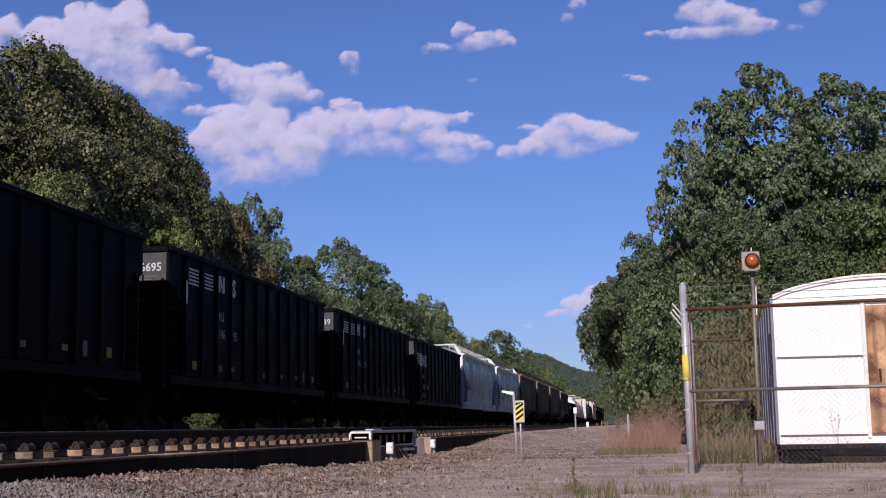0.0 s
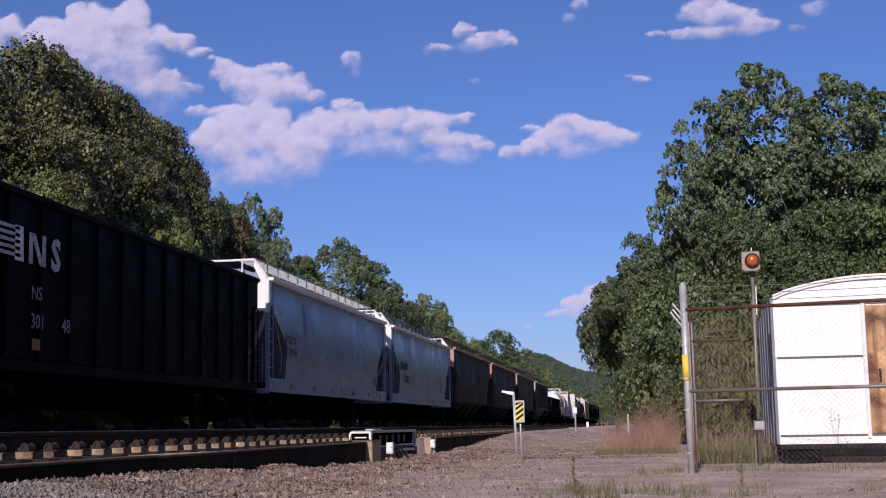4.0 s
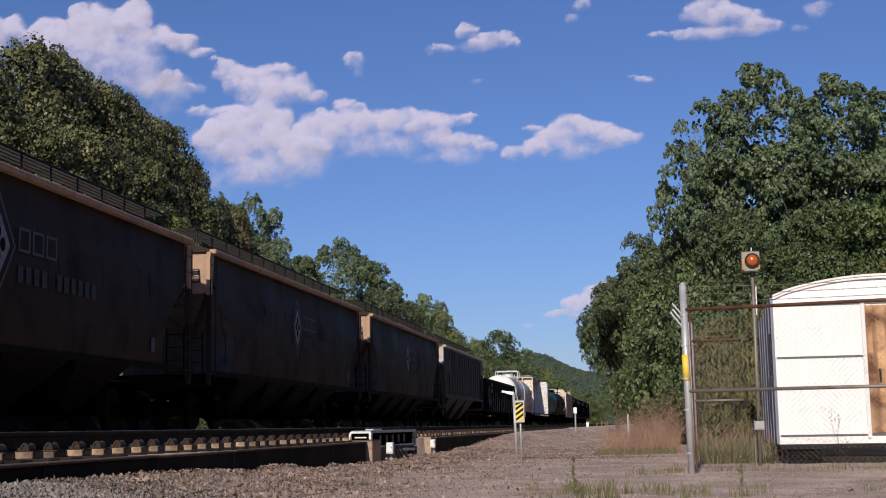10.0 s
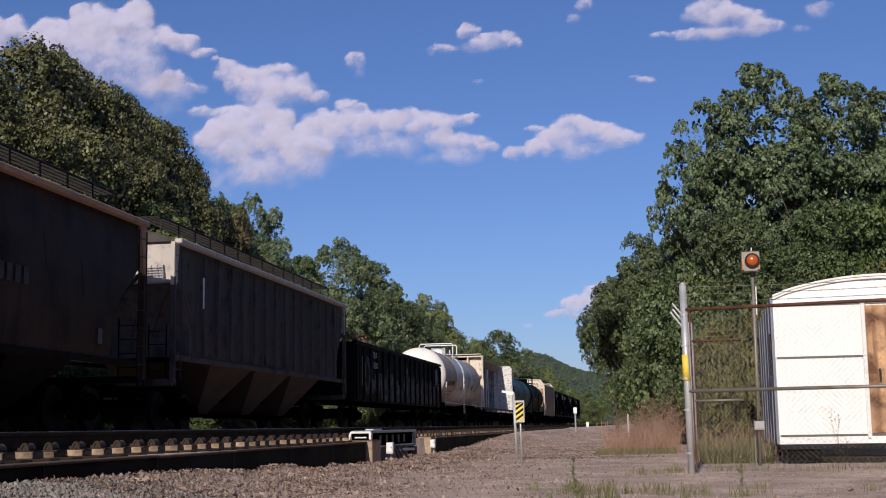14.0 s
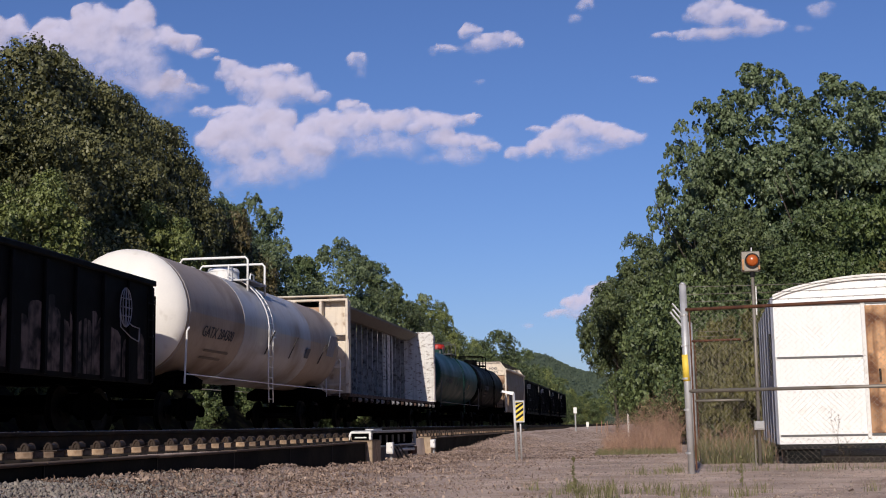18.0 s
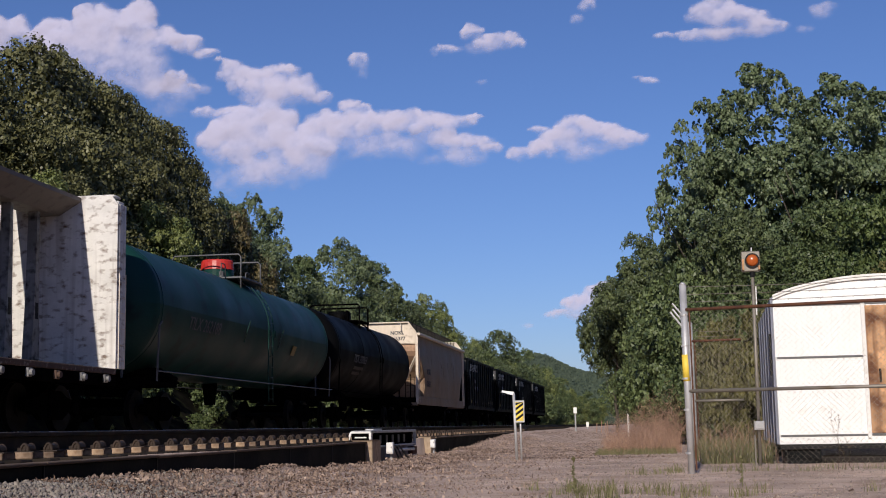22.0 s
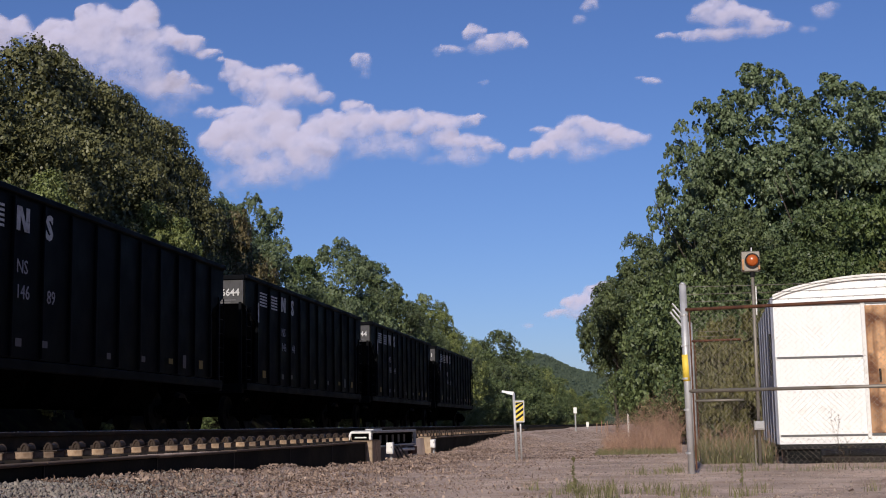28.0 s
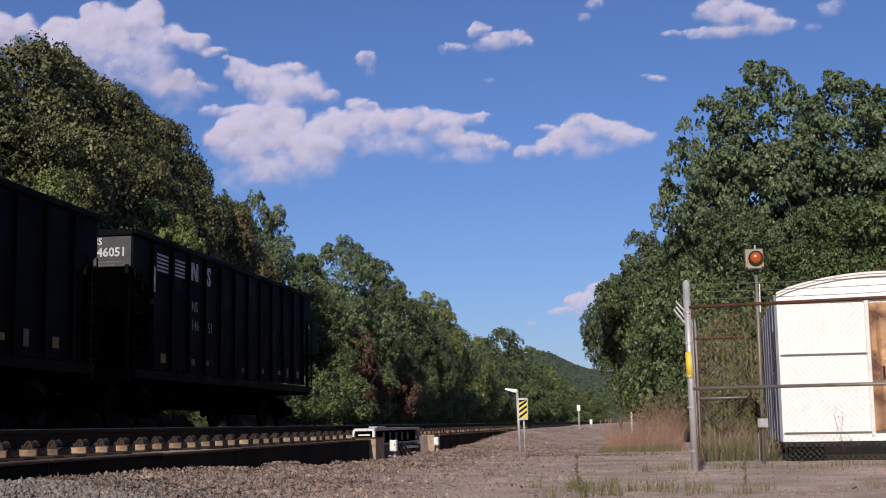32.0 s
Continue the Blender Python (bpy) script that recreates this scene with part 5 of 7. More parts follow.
def unseen_woods():
    """Unseen woods added to cut sky light, closing the yard beside and behind the camera."""
    n = 16000
    u = rng.random(n)
    a = np.stack([rng.uniform(13, 24, n), rng.uniform(-55, 50, n)], 1)
    b = np.stack([rng.uniform(-60, 30, n), rng.uniform(-75, -58, n)], 1)
    c = np.stack([rng.uniform(-28, -19, n), rng.uniform(-60, 26, n)], 1)
    p = np.where((u < 0.5)[:, None], a, np.where((u < 0.75)[:, None], b, c))
    z = 13.5 * rng.random(n) ** 0.8 * (0.85 + 0.15 * np.sin(p[:, 0] * 0.4) * np.sin(p[:, 1] * 0.3))
    z = np.where((u >= 0.75), np.minimum(z, np.maximum(0.4, 0.5 * (22 - p[:, 1]))), z)
    ob = part("surrounding_woods", strew("surrounding_woods", LEAF, LEAF_F, np.concatenate([p, z[:, None]], 1), rng.uniform(1.2, 2.6, (n, 1)) * np.ones(3), "leaf_dark"), "leaf_dark")
    tagged(ob, "unseen green woods added round the yard to cut sky light", "woods", kind="stuff")


unseen_woods()


# ---- clouds ----
def cloud_material():
    m = bpy.data.materials.new("cloud")
    t, n, l, b = nodes(m)
    at = n.new("ShaderNodeAttribute")
    at.attribute_name = "thickness"
    co = n.new("ShaderNodeTexCoord")
    k = n.new("ShaderNodeTexNoise")
    k.inputs["Scale"].default_value, k.inputs["Detail"].default_value, k.inputs["Roughness"].default_value = 0.035, 8.0, 0.6
    l.new(co.outputs["Object"], k.inputs["Vector"])
    ad = n.new("ShaderNodeMath")
    ad.operation = "MULTIPLY_ADD"
    l.new(k.outputs[0], ad.inputs[0])
    ad.inputs[1].default_value = 0.46
    l.new(at.outputs["Fac"], ad.inputs[2])
    r = n.new("ShaderNodeMapRange")
    r.interpolation_type = "SMOOTHSTEP"
    r.inputs[1].default_value, r.inputs[2].default_value, r.inputs[3].default_value, r.inputs[4].default_value = 0.24, 1.22, 0.0, 0.93
    l.new(ad.outputs[0], r.inputs[0])
    b.inputs["Base Color"].default_value = (0.435, 0.425, 0.54, 1)
    b.inputs["Roughness"].default_value = 1.0
    b.inputs["Specular IOR Level"].default_value = 0.0
    tr = n.new("ShaderNodeBsdfTransparent")
    ms = n.new("ShaderNodeMixShader")
    l.new(r.outputs[0], ms.inputs[0])
    l.new(tr.outputs[0], ms.inputs[1])
    l.new(b.outputs[0], ms.inputs[2])
    l.new(ms.outputs[0], n["Material Output"].inputs[0])
    return m


M["cloud"] = cloud_material()
CLOUDS = []


def cloud(puffs, thick=1.0, drift=12.0):
    """A cumulus 2600 m along the line: puffs (x, z, half width, half height) with round knobs on their upper sides; a fifth number marks a thin veil."""
    pad, step = 24.0, 3.6
    x0, x1 = min(p[0] - p[2] for p in puffs) - pad, max(p[0] + p[2] for p in puffs) + pad
    z0, z1 = min(p[1] - p[3] for p in puffs) - pad, max(p[1] + p[3] for p in puffs) + pad
    nx, nz = int((x1 - x0) / step) + 1, int((z1 - z0) / step) + 1
    cx, cz = (x0 + x1) / 2, (z0 + z1) / 2
    gx, gz = np.meshgrid(x0 + np.arange(nx) * step, z0 + np.arange(nz) * step)
    wob = np.array([[noise.fractal((x * 0.021, z * 0.025, w), 0.9, 2.0, 4) for x, z in zip(gx.ravel(), gz.ravel())] for w in (5.0, 17.0)]).reshape(2, nz, nx)
    wx, wz = gx + 9 * wob[0], gz + 7 * wob[1]
    g = random.Random(int(puffs[0][0]) + 4000)
    clear, swell, high, mass = np.ones((nz, nx)), np.zeros((nz, nx)), np.zeros((nz, nx)), np.full((nz, nx), 1e-3)
    for x, z, w, h, *veil in puffs:
        q = 1 - ((wx - x) / (w * 1.12)) ** 2 - ((wz - z) / (h * 1.12)) ** 2
        edge = np.clip(q / (1.0 if veil else 0.75), 0, 1)
        low = np.clip(0.5 + (wz - z) / h * 0.5, 0, 1)
        clear *= 1 - edge * edge * (3 - 2 * edge) * ((0.55 if veil else 0.40) + (0.0 if veil else 0.45) * low)
        high += edge * low
        mass += edge
        size = min(w, h)
        swell += (np.sqrt(np.clip(q, 0, 1)) * size * 0.26) ** 3
        if veil:
            continue
        for _ in range(int(4 + w * h / 190)):
            a, far, r = g.uniform(-0.35, math.pi + 0.35), g.uniform(0.25, 0.88), size * g.uniform(0.24, 0.48)
            u, v = x + math.cos(a) * far * w, z + math.sin(a) * far * h
            q = 1 - ((wx - u) / (r * 1.15)) ** 2 - ((wz - v) / r) ** 2
            edge = np.clip(q / 0.8, 0, 1)
            clear *= 1 - 0.55 * edge * edge * (3 - 2 * edge)
            swell += (np.sqrt(np.clip(q, 0, 1)) * r * 0.45) ** 3
    top = np.clip(high / mass * 1.7 - 0.15, 0, 1)
    den = (1 - clear) * thick * (0.52 + 0.48 * top) + 0.24 * wob[0] * (clear < 0.97)
    swell = swell ** (1 / 3)
    idx = -np.ones((nz, nx), int)
    cell = np.maximum.reduce([den[:-1, :-1], den[1:, :-1], den[:-1, 1:], den[1:, 1:]]) > 0.02
    used = np.zeros((nz, nx), bool)
    for a in (0, 1):
        for b in (0, 1):
            used[a:nz - 1 + a, b:nx - 1 + b] |= cell
    idx[used] = np.arange(used.sum())
    verts = np.stack([gx[used] - cx, -swell[used], gz[used] - cz], 1)
    j, i = np.nonzero(cell)
    faces = np.stack([idx[j, i], idx[j, i + 1], idx[j + 1, i + 1], idx[j + 1, i]], 1)
    me = quick_mesh("cloud", verts, faces, "cloud")
    me.shade_smooth()
    me.attributes.new("thickness", "FLOAT", "POINT").data.foreach_set("value", den[used].astype(np.float32))
    ob = part("cloud", me, "cloud")
    ob.matrix_basis = pose(cx, 2600, cz)
    tagged(ob, "white fair-weather cumulus cloud in the blue sky", "cloud", "clouds in the sky")
    CLOUDS.append((ob, cx, cz, drift))


cloud([(-1340, 877, 40, 47), (-1254, 865, 59, 46), (-1156, 884, 59, 52), (-1097, 861, 77, 58), (-1058, 891, 45, 45), (-1006, 843, 51, 36), (-948, 830, 44, 25), (-903, 807, 30, 14), (-875, 791, 15, 6), (-1441, 870, 95, 68), (-1201, 836, 118, 46), (-1160, 789, 168, 65, 1), (-1050, 776, 89, 76, 1), (-979, 721, 69, 57, 1)], 1, 14)
cloud([(-970, 752, 30, 24), (-987, 762, 14, 15), (-979, 738, 25, 15, 1)], 1, 14)
cloud([(-908, 727, 21, 16, 1), (-928, 737, 18, 8)], 0.8, 14)
cloud([(-846, 764, 34, 30), (-802, 740, 59, 35), (-740, 751, 52, 25), (-715, 706, 71, 39), (-771, 706, 55, 37), (-678, 735, 18, 16, 1), (-647, 694, 22, 18), (-909, 679, 35, 14), (-839, 670, 52, 22), (-851, 609, 71, 51), (-899, 612, 30, 20), (-777, 630, 85, 58), (-740, 579, 127, 54), (-814, 531, 91, 39, 1), (-715, 539, 108, 38, 1), (-641, 625, 58, 40), (-580, 632, 57, 34), (-520, 626, 57, 36), (-459, 633, 45, 28), (-605, 587, 84, 36, 1), (-496, 579, 89, 31, 1), (-412, 617, 50, 35), (-352, 627, 39, 19), (-321, 636, 19, 9), (-388, 586, 35, 28), (-329, 580, 52, 23), (-288, 569, 26, 12), (-365, 551, 73, 21, 1), (-590, 675, 26, 19), (-560, 665, 22, 13)], 1, 14)
cloud([(-230, 554, 33, 16), (-189, 559, 37, 20), (-148, 577, 47, 26), (-119, 605, 47, 27), (-67, 587, 51, 29), (-22, 572, 49, 23), (-194, 605, 30, 11), (-97, 550, 64, 23, 1), (7, 580, 26, 14, 1)], 1, 14)
cloud([(-379, 784, 34, 13), (-325, 817, 23, 20), (-272, 794, 53, 23), (-302, 784, 50, 17, 1), (-226, 789, 20, 10)], 0.9, 14)
cloud([(-567, 769, 25, 19), (-560, 746, 12, 17, 1)], 0.8, 14)
cloud([(-85, 859, 20, 18), (-105, 832, 17, 11, 1)], 0.7, 14)
cloud([(175, 827, 57, 33), (219, 806, 69, 31), (139, 785, 71, 12), (65, 783, 20, 9), (275, 790, 48, 19), (196, 779, 113, 13)], 0.85, 14)
cloud([(378, 814, 29, 20, 1), (346, 781, 24, 11, 1), (399, 827, 17, 12, 1)], 0.75, 14)
cloud([(39, 693, 22, 9), (14, 701, 16, 5, 1)], 0.8, 14)
cloud([(-305, 711, 14, 5, 1)], 0.6, 14)
cloud([(-121, 238, 39, 25), (-84, 256, 30, 23), (-158, 222, 27, 10), (-61, 271, 23, 18), (-99, 215, 46, 9, 1)], 1.0, 0)
cloud([(-219, 200, 17, 7, 1)], 0.8, 0)


# ---- train ----
TRAIN = []        # (car, its middle along the line at the start)
SPINNING = []     # wheelsets


def wheelset_mesh():
    s = Shape()
    s.tube([(-1.05, 0, 0), (1.05, 0, 0)], 0.085, 8)
    for sx in (-1, 1):
        s.tube([(sx * 0.69, 0, 0), (sx * 0.72, 0, 0)], 0.485, 24)
        s.tube([(sx * 0.72, 0, 0), (sx * 0.81, 0, 0)], 0.46, 24, 0.452)
        s.tube([(sx * 0.81, 0, 0), (sx * 0.86, 0, 0)], 0.16, 12)
        for k in range(3):
            a = k * 2.094
            s.tube([(sx * 0.812, 0.3 * math.cos(a), 0.3 * math.sin(a)), (sx * 0.816, 0.3 * math.cos(a), 0.3 * math.sin(a))], 0.05, 8)
    me = s.mesh("wheelset")
    me.materials.append(M["wheel"])
    return me


WHEELSET = wheelset_mesh()
_t = Shape()
for sx in (-1, 1):
    _t.slab([(-1.1, 0.42), (-1.1, 0.58), (-0.62, 0.66), (-0.35, 0.78), (0.35, 0.78), (0.62, 0.66), (1.1, 0.58), (1.1, 0.42), (0.72, 0.40), (0.42, 0.24), (-0.42, 0.24), (-0.72, 0.40)], sx * 1.0 - 0.06, sx * 1.0 + 0.06)
    for y in (-0.89, 0.89):
        _t.tube([(sx * 1.02, y, 0.46), (sx * 1.13, y, 0.46)], 0.13, 12)
    for y in (-0.16, 0.0, 0.16):
        _t.tube([(sx * 1.0 + sx * 0.07, y, 0.30), (sx * 1.0 + sx * 0.07, y, 0.58)], 0.07, 8)
_t.box(-1.1, 1.1, -0.2, 0.2, 0.52, 0.76)
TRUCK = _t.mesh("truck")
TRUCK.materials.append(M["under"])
_c = Shape()
_c.box(-0.12, 0.12, 0.0, 0.75, 0.78, 1.0)
_c.chamfer(-0.16, 0.16, 0.68, 0.95, 0.72, 1.04, 0.03)
COUPLER = _c.mesh("coupler")
COUPLER.materials.append(M["under"])
HOSE = Shape().tube([(0.35, 0.25, 0.85), (0.35, 0.45, 0.62), (0.25, 0.7, 0.45), (0.1, 0.9, 0.5)], 0.03, 6).mesh("air_hose", True)
HOSE.materials.append(M["rubber"])


def running_gear(car, half, truck_y):
    """Two trucks with turning wheelsets, couplers and hoses."""
    for sy in (-1, 1):
        t = part("truck", TRUCK, "under", car, at=pose(0, sy * truck_y, 0))
        for y in (-0.89, 0.89):
            SPINNING.append((part("wheelset", WHEELSET, "wheel", t, at=pose(0, y, 0.46)), y))
        m = pose(0, sy * half, 0, 0, 0, 0 if sy > 0 else 180)
        part("coupler", COUPLER, "under", car, at=m)
        part("air_hose", HOSE, "rubber", car, at=m)


def ladder(car, x, y, z0, z1, width, material, along="y", rungs=7, name="ladder"):
    s = Shape()
    for k in (0, 1):
        p = (x, y + width * k, 0) if along == "y" else (x + width * k, y, 0)
        s.bar((p[0], p[1], z0), (p[0], p[1], z1), 0.03, 0.012)
    for k in range(rungs):
        z = z0 + (k + 0.5) * (z1 - z0) / rungs
        s.tube([(x, y, z), (x, y + width, z)] if along == "y" else [(x, y, z), (x + width, y, z)], 0.010, 5)
    return part(name, s, material, car)


def car_empty(name, mid, label, group="cars of the freight train"):
    t = thing(name, pose(FAR_X, mid, RAIL), label, "freight car", group)
    TRAIN.append((t, mid))
    return t


def patch_mark(car, x, y, z, w, h, material, name="stencil"):
    """A small painted or stuck-on plate on the side."""
    return part(name, Shape().chamfer(x, x + 0.006, y, y + w, z, z + h, 0.002), material, car)


# --- black open hopper cars ---
def coal_car(mid, half=7.28):
    car = car_empty("coal_hopper_car", mid, "black open-top steel coal hopper car with side ribs")
    top, low, cut = 4.10, 1.26, half - 1.0
    outline = [(-half, 3.32), (-half, top), (half, top), (half, 3.32), (cut, 2.9), (cut, low), (-cut, low), (-cut, 2.9)]
    for sx in (-1, 1):
        si = part("side", Shape().slab(outline, sx * 1.53 - 0.02, sx * 1.53 + 0.02), "coal_body", car)
        for k in range(12):
            y = -cut + 0.06 + k * (2 * cut - 0.12) / 11
            part("rib", Shape().chamfer(sx * 1.55 - 0.0, sx * 1.55 + sx * 0.055, y - 0.045, y + 0.045, low + 0.02, top - 0.1, 0.01) if sx > 0 else
                 Shape().chamfer(-1.605, -1.55, y - 0.045, y + 0.045, low + 0.02, top - 0.1, 0.01), "coal_body", si)
        part("top_chord", Shape().chamfer(sx * 1.55 - 0.07, sx * 1.55 + 0.07, -half, half, top - 0.06, top + 0.05, 0.015), "coal_body", car)
        part("side_sill", Shape().chamfer(sx * 1.5 - 0.06, sx * 1.5 + 0.08, -half + 0.1, half - 0.1, 1.06, 1.24, 0.015), "coal_body", car)
    for sy in (-1, 1):
        y = sy * half
        e = part("end_panel", Shape().chamfer(-1.5, 1.5, y - 0.02, y + 0.02, 3.36, top - 0.1, 0.008), "coal_end", car, "grey end panel")
        part("end_chord", Shape().chamfer(-1.55, 1.55, y - 0.06, y + 0.06, top - 0.09, top + 0.04, 0.012), "coal_body", car)
        part("slope_sheet", Shape().grid([[(-1.5, y, 3.36), (1.5, y, 3.36)], [(-1.5, sy * (half - 3.0), 1.3), (1.5, sy * (half - 3.0), 1.3)]]), "coal_body", car)
        for x in (-1.42, -0.5, 0.5, 1.42):
            part("end_post", Shape().bar((x, y, 1.15), (x, y, 3.4), 0.08, 0.08), "coal_body", car)
        part("end_sill", Shape().chamfer(-1.5, 1.5, y - 0.12, y + 0.12, 0.98, 1.22, 0.02), "coal_body", car)
        ladder(car, 1.57, y - sy * 0.05 if sy < 0 else y - 0.45, 1.15, 3.3, 0.42, "coal_body", rungs=6)
    for y in (-3.2, 0.0, 3.2):
        s = Shape().prism([(-1.2, 1.3), (1.2, 1.3), (0.75, 0.5), (-0.75, 0.5)], y - 1.1, y + 1.1)
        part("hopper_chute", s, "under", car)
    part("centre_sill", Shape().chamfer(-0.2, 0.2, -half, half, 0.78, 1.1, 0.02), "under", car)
    rows = [[(x, y, 3.45 + 0.10 * noise.noise((x * 1.3, y * 0.8, 2))) for x in np.linspace(-1.5, 1.5, 5)] for y in np.linspace(-half + 0.1, half - 0.1, 24)]
    part("load", Shape().grid(rows), "coal", car)
    running_gear(car, half, half - 1.75)
    return car


def coal_marks(car, digits, logo=True, half=7.28):
    """Stencils on a coal car: stripes and blocks of the road's mark, its number, small plates."""
    x = 1.607
    f = -half
    if logo:
        for y, w in ((1.17, 0.68), (2.28, 0.62)):
            for q in range(5):
                patch_mark(car, x, f + y, 3.74 - q * 0.085, w, 0.045, "mark", "stripe")
        for dy in (0.0, 0.34):
            patch_mark(car, x, f + 3.34 + dy, 3.42, 0.13, 0.42, "mark", "logo_block")
        lettering("S", 0.60, "mark", car, side_pose(x + 0.002, f + 4.44, 3.42), "logo_letter", 0.022)
        part("logo_block", Shape().slab([(f + 3.40, 3.84), (f + 3.52, 3.84), (f + 3.75, 3.42), (f + 3.63, 3.42)], x, x + 0.006), "mark", car)
    lettering(digits[:3], 0.34, "mark_pale", car, side_pose(x + 0.004, f + 3.37, 2.27))
    lettering(digits[-2:], 0.34, "mark_pale", car, side_pose(x + 0.004, f + 4.53, 2.27))
    lettering("NS", 0.34, "mark_pale", car, side_pose(x + 0.004, f + 3.37, 2.70))
    lettering(digits, 0.26, "mark", car, end_pose(0.62, -half - 0.026, 3.58), bold=0.006)
    lettering("NS", 0.20, "mark", car, end_pose(0.62, -half - 0.026, 3.83), bold=0.004)
    for k in range(2):
        part("stencil", Shape().chamfer(0.75, 1.3 - 0.15 * k, -half - 0.028, -half - 0.022, 3.44 - 0.07 * k, 3.475 - 0.07 * k, 0.002), "mark_grey", car)
    part("reflector", Shape().chamfer(1.607, 1.612, -half + 1.0, -half + 1.10, 2.93, 3.47, 0.002), "mark", car)
    for k, (y, m, w, h) in enumerate(((1.45, "sticker_y", 0.3, 0.2), (3.4, "mark_grey", 0.22, 0.14), (4.4, "mark_grey", 0.2, 0.12), (7.2, "mark_grey", 0.18, 0.12), (9.0, "mark_grey", 0.2, 0.12), (10.6, "sticker_y", 0.25, 0.12), (11.5, "mark_grey", 0.2, 0.3), (12.6, "sticker_y", 0.25, 0.2))):
        patch_mark(car, x, -half + y, 1.42 + 0.03 * (k % 3), w, h, m, "plate")


c3_half = 7.75
for mid, digits, logo in ((18.85, "146695", True), (34.95, "146695", True), (51.05, "146539", True)):
    coal_marks(coal_car(mid), digits, logo)
c3 = coal_car(67.6, c3_half)
for j in range(5):
    patch_mark(c3, 1.607, -c3_half + 0.40 + 0.05 * j, 3.42 - j * 0.115, 1.0 - 0.04 * j, 0.06, "mark", "stripe")
part("logo_panel", Shape().slab([(-c3_half + 1.24, 2.90), (-c3_half + 1.56, 2.90), (-c3_half + 1.52, 3.50), (-c3_half + 1.24, 3.50)], 1.607, 1.613), "white", c3)
for dy, dz, w, h in ((1.75, 0, 0.14, 0.55), (2.25, 0, 0.14, 0.55)):
    patch_mark(c3, 1.608, -c3_half + dy, 2.9 + dz, w, h, "mark", "logo_block")
part("logo_block", Shape().slab([(-c3_half + 1.82, 3.45), (-c3_half + 1.97, 3.45), (-c3_half + 2.32, 2.9), (-c3_half + 2.17, 2.9)], 1.608, 1.614), "mark", c3)
lettering("S", 0.78, "mark", c3, side_pose(1.61, -c3_half + 2.62, 2.9), "logo_letter", 0.03)
lettering("NS", 0.34, "mark_pale", c3, side_pose(1.61, -c3_half + 1.88, 2.30))
lettering("301", 0.36, "mark_pale", c3, side_pose(1.61, -c3_half + 1.88, 1.80))
lettering("48", 0.36, "mark_pale", c3, side_pose(1.61, -c3_half + 3.1, 1.80))
lettering("301948", 0.30, "mark", c3, end_pose(0.35, -c3_half - 0.026, 3.45), bold=0.006)
patch_mark(c3, 1.607, -c3_half + 1.95, 1.42, 0.3, 0.2, "sticker_y", "plate")
for mid, digits in ((309.87, "146189"), (326.28, "146644"), (342.72, "146644"), (359.1, "146051")):
    coal_marks(coal_car(mid), digits)


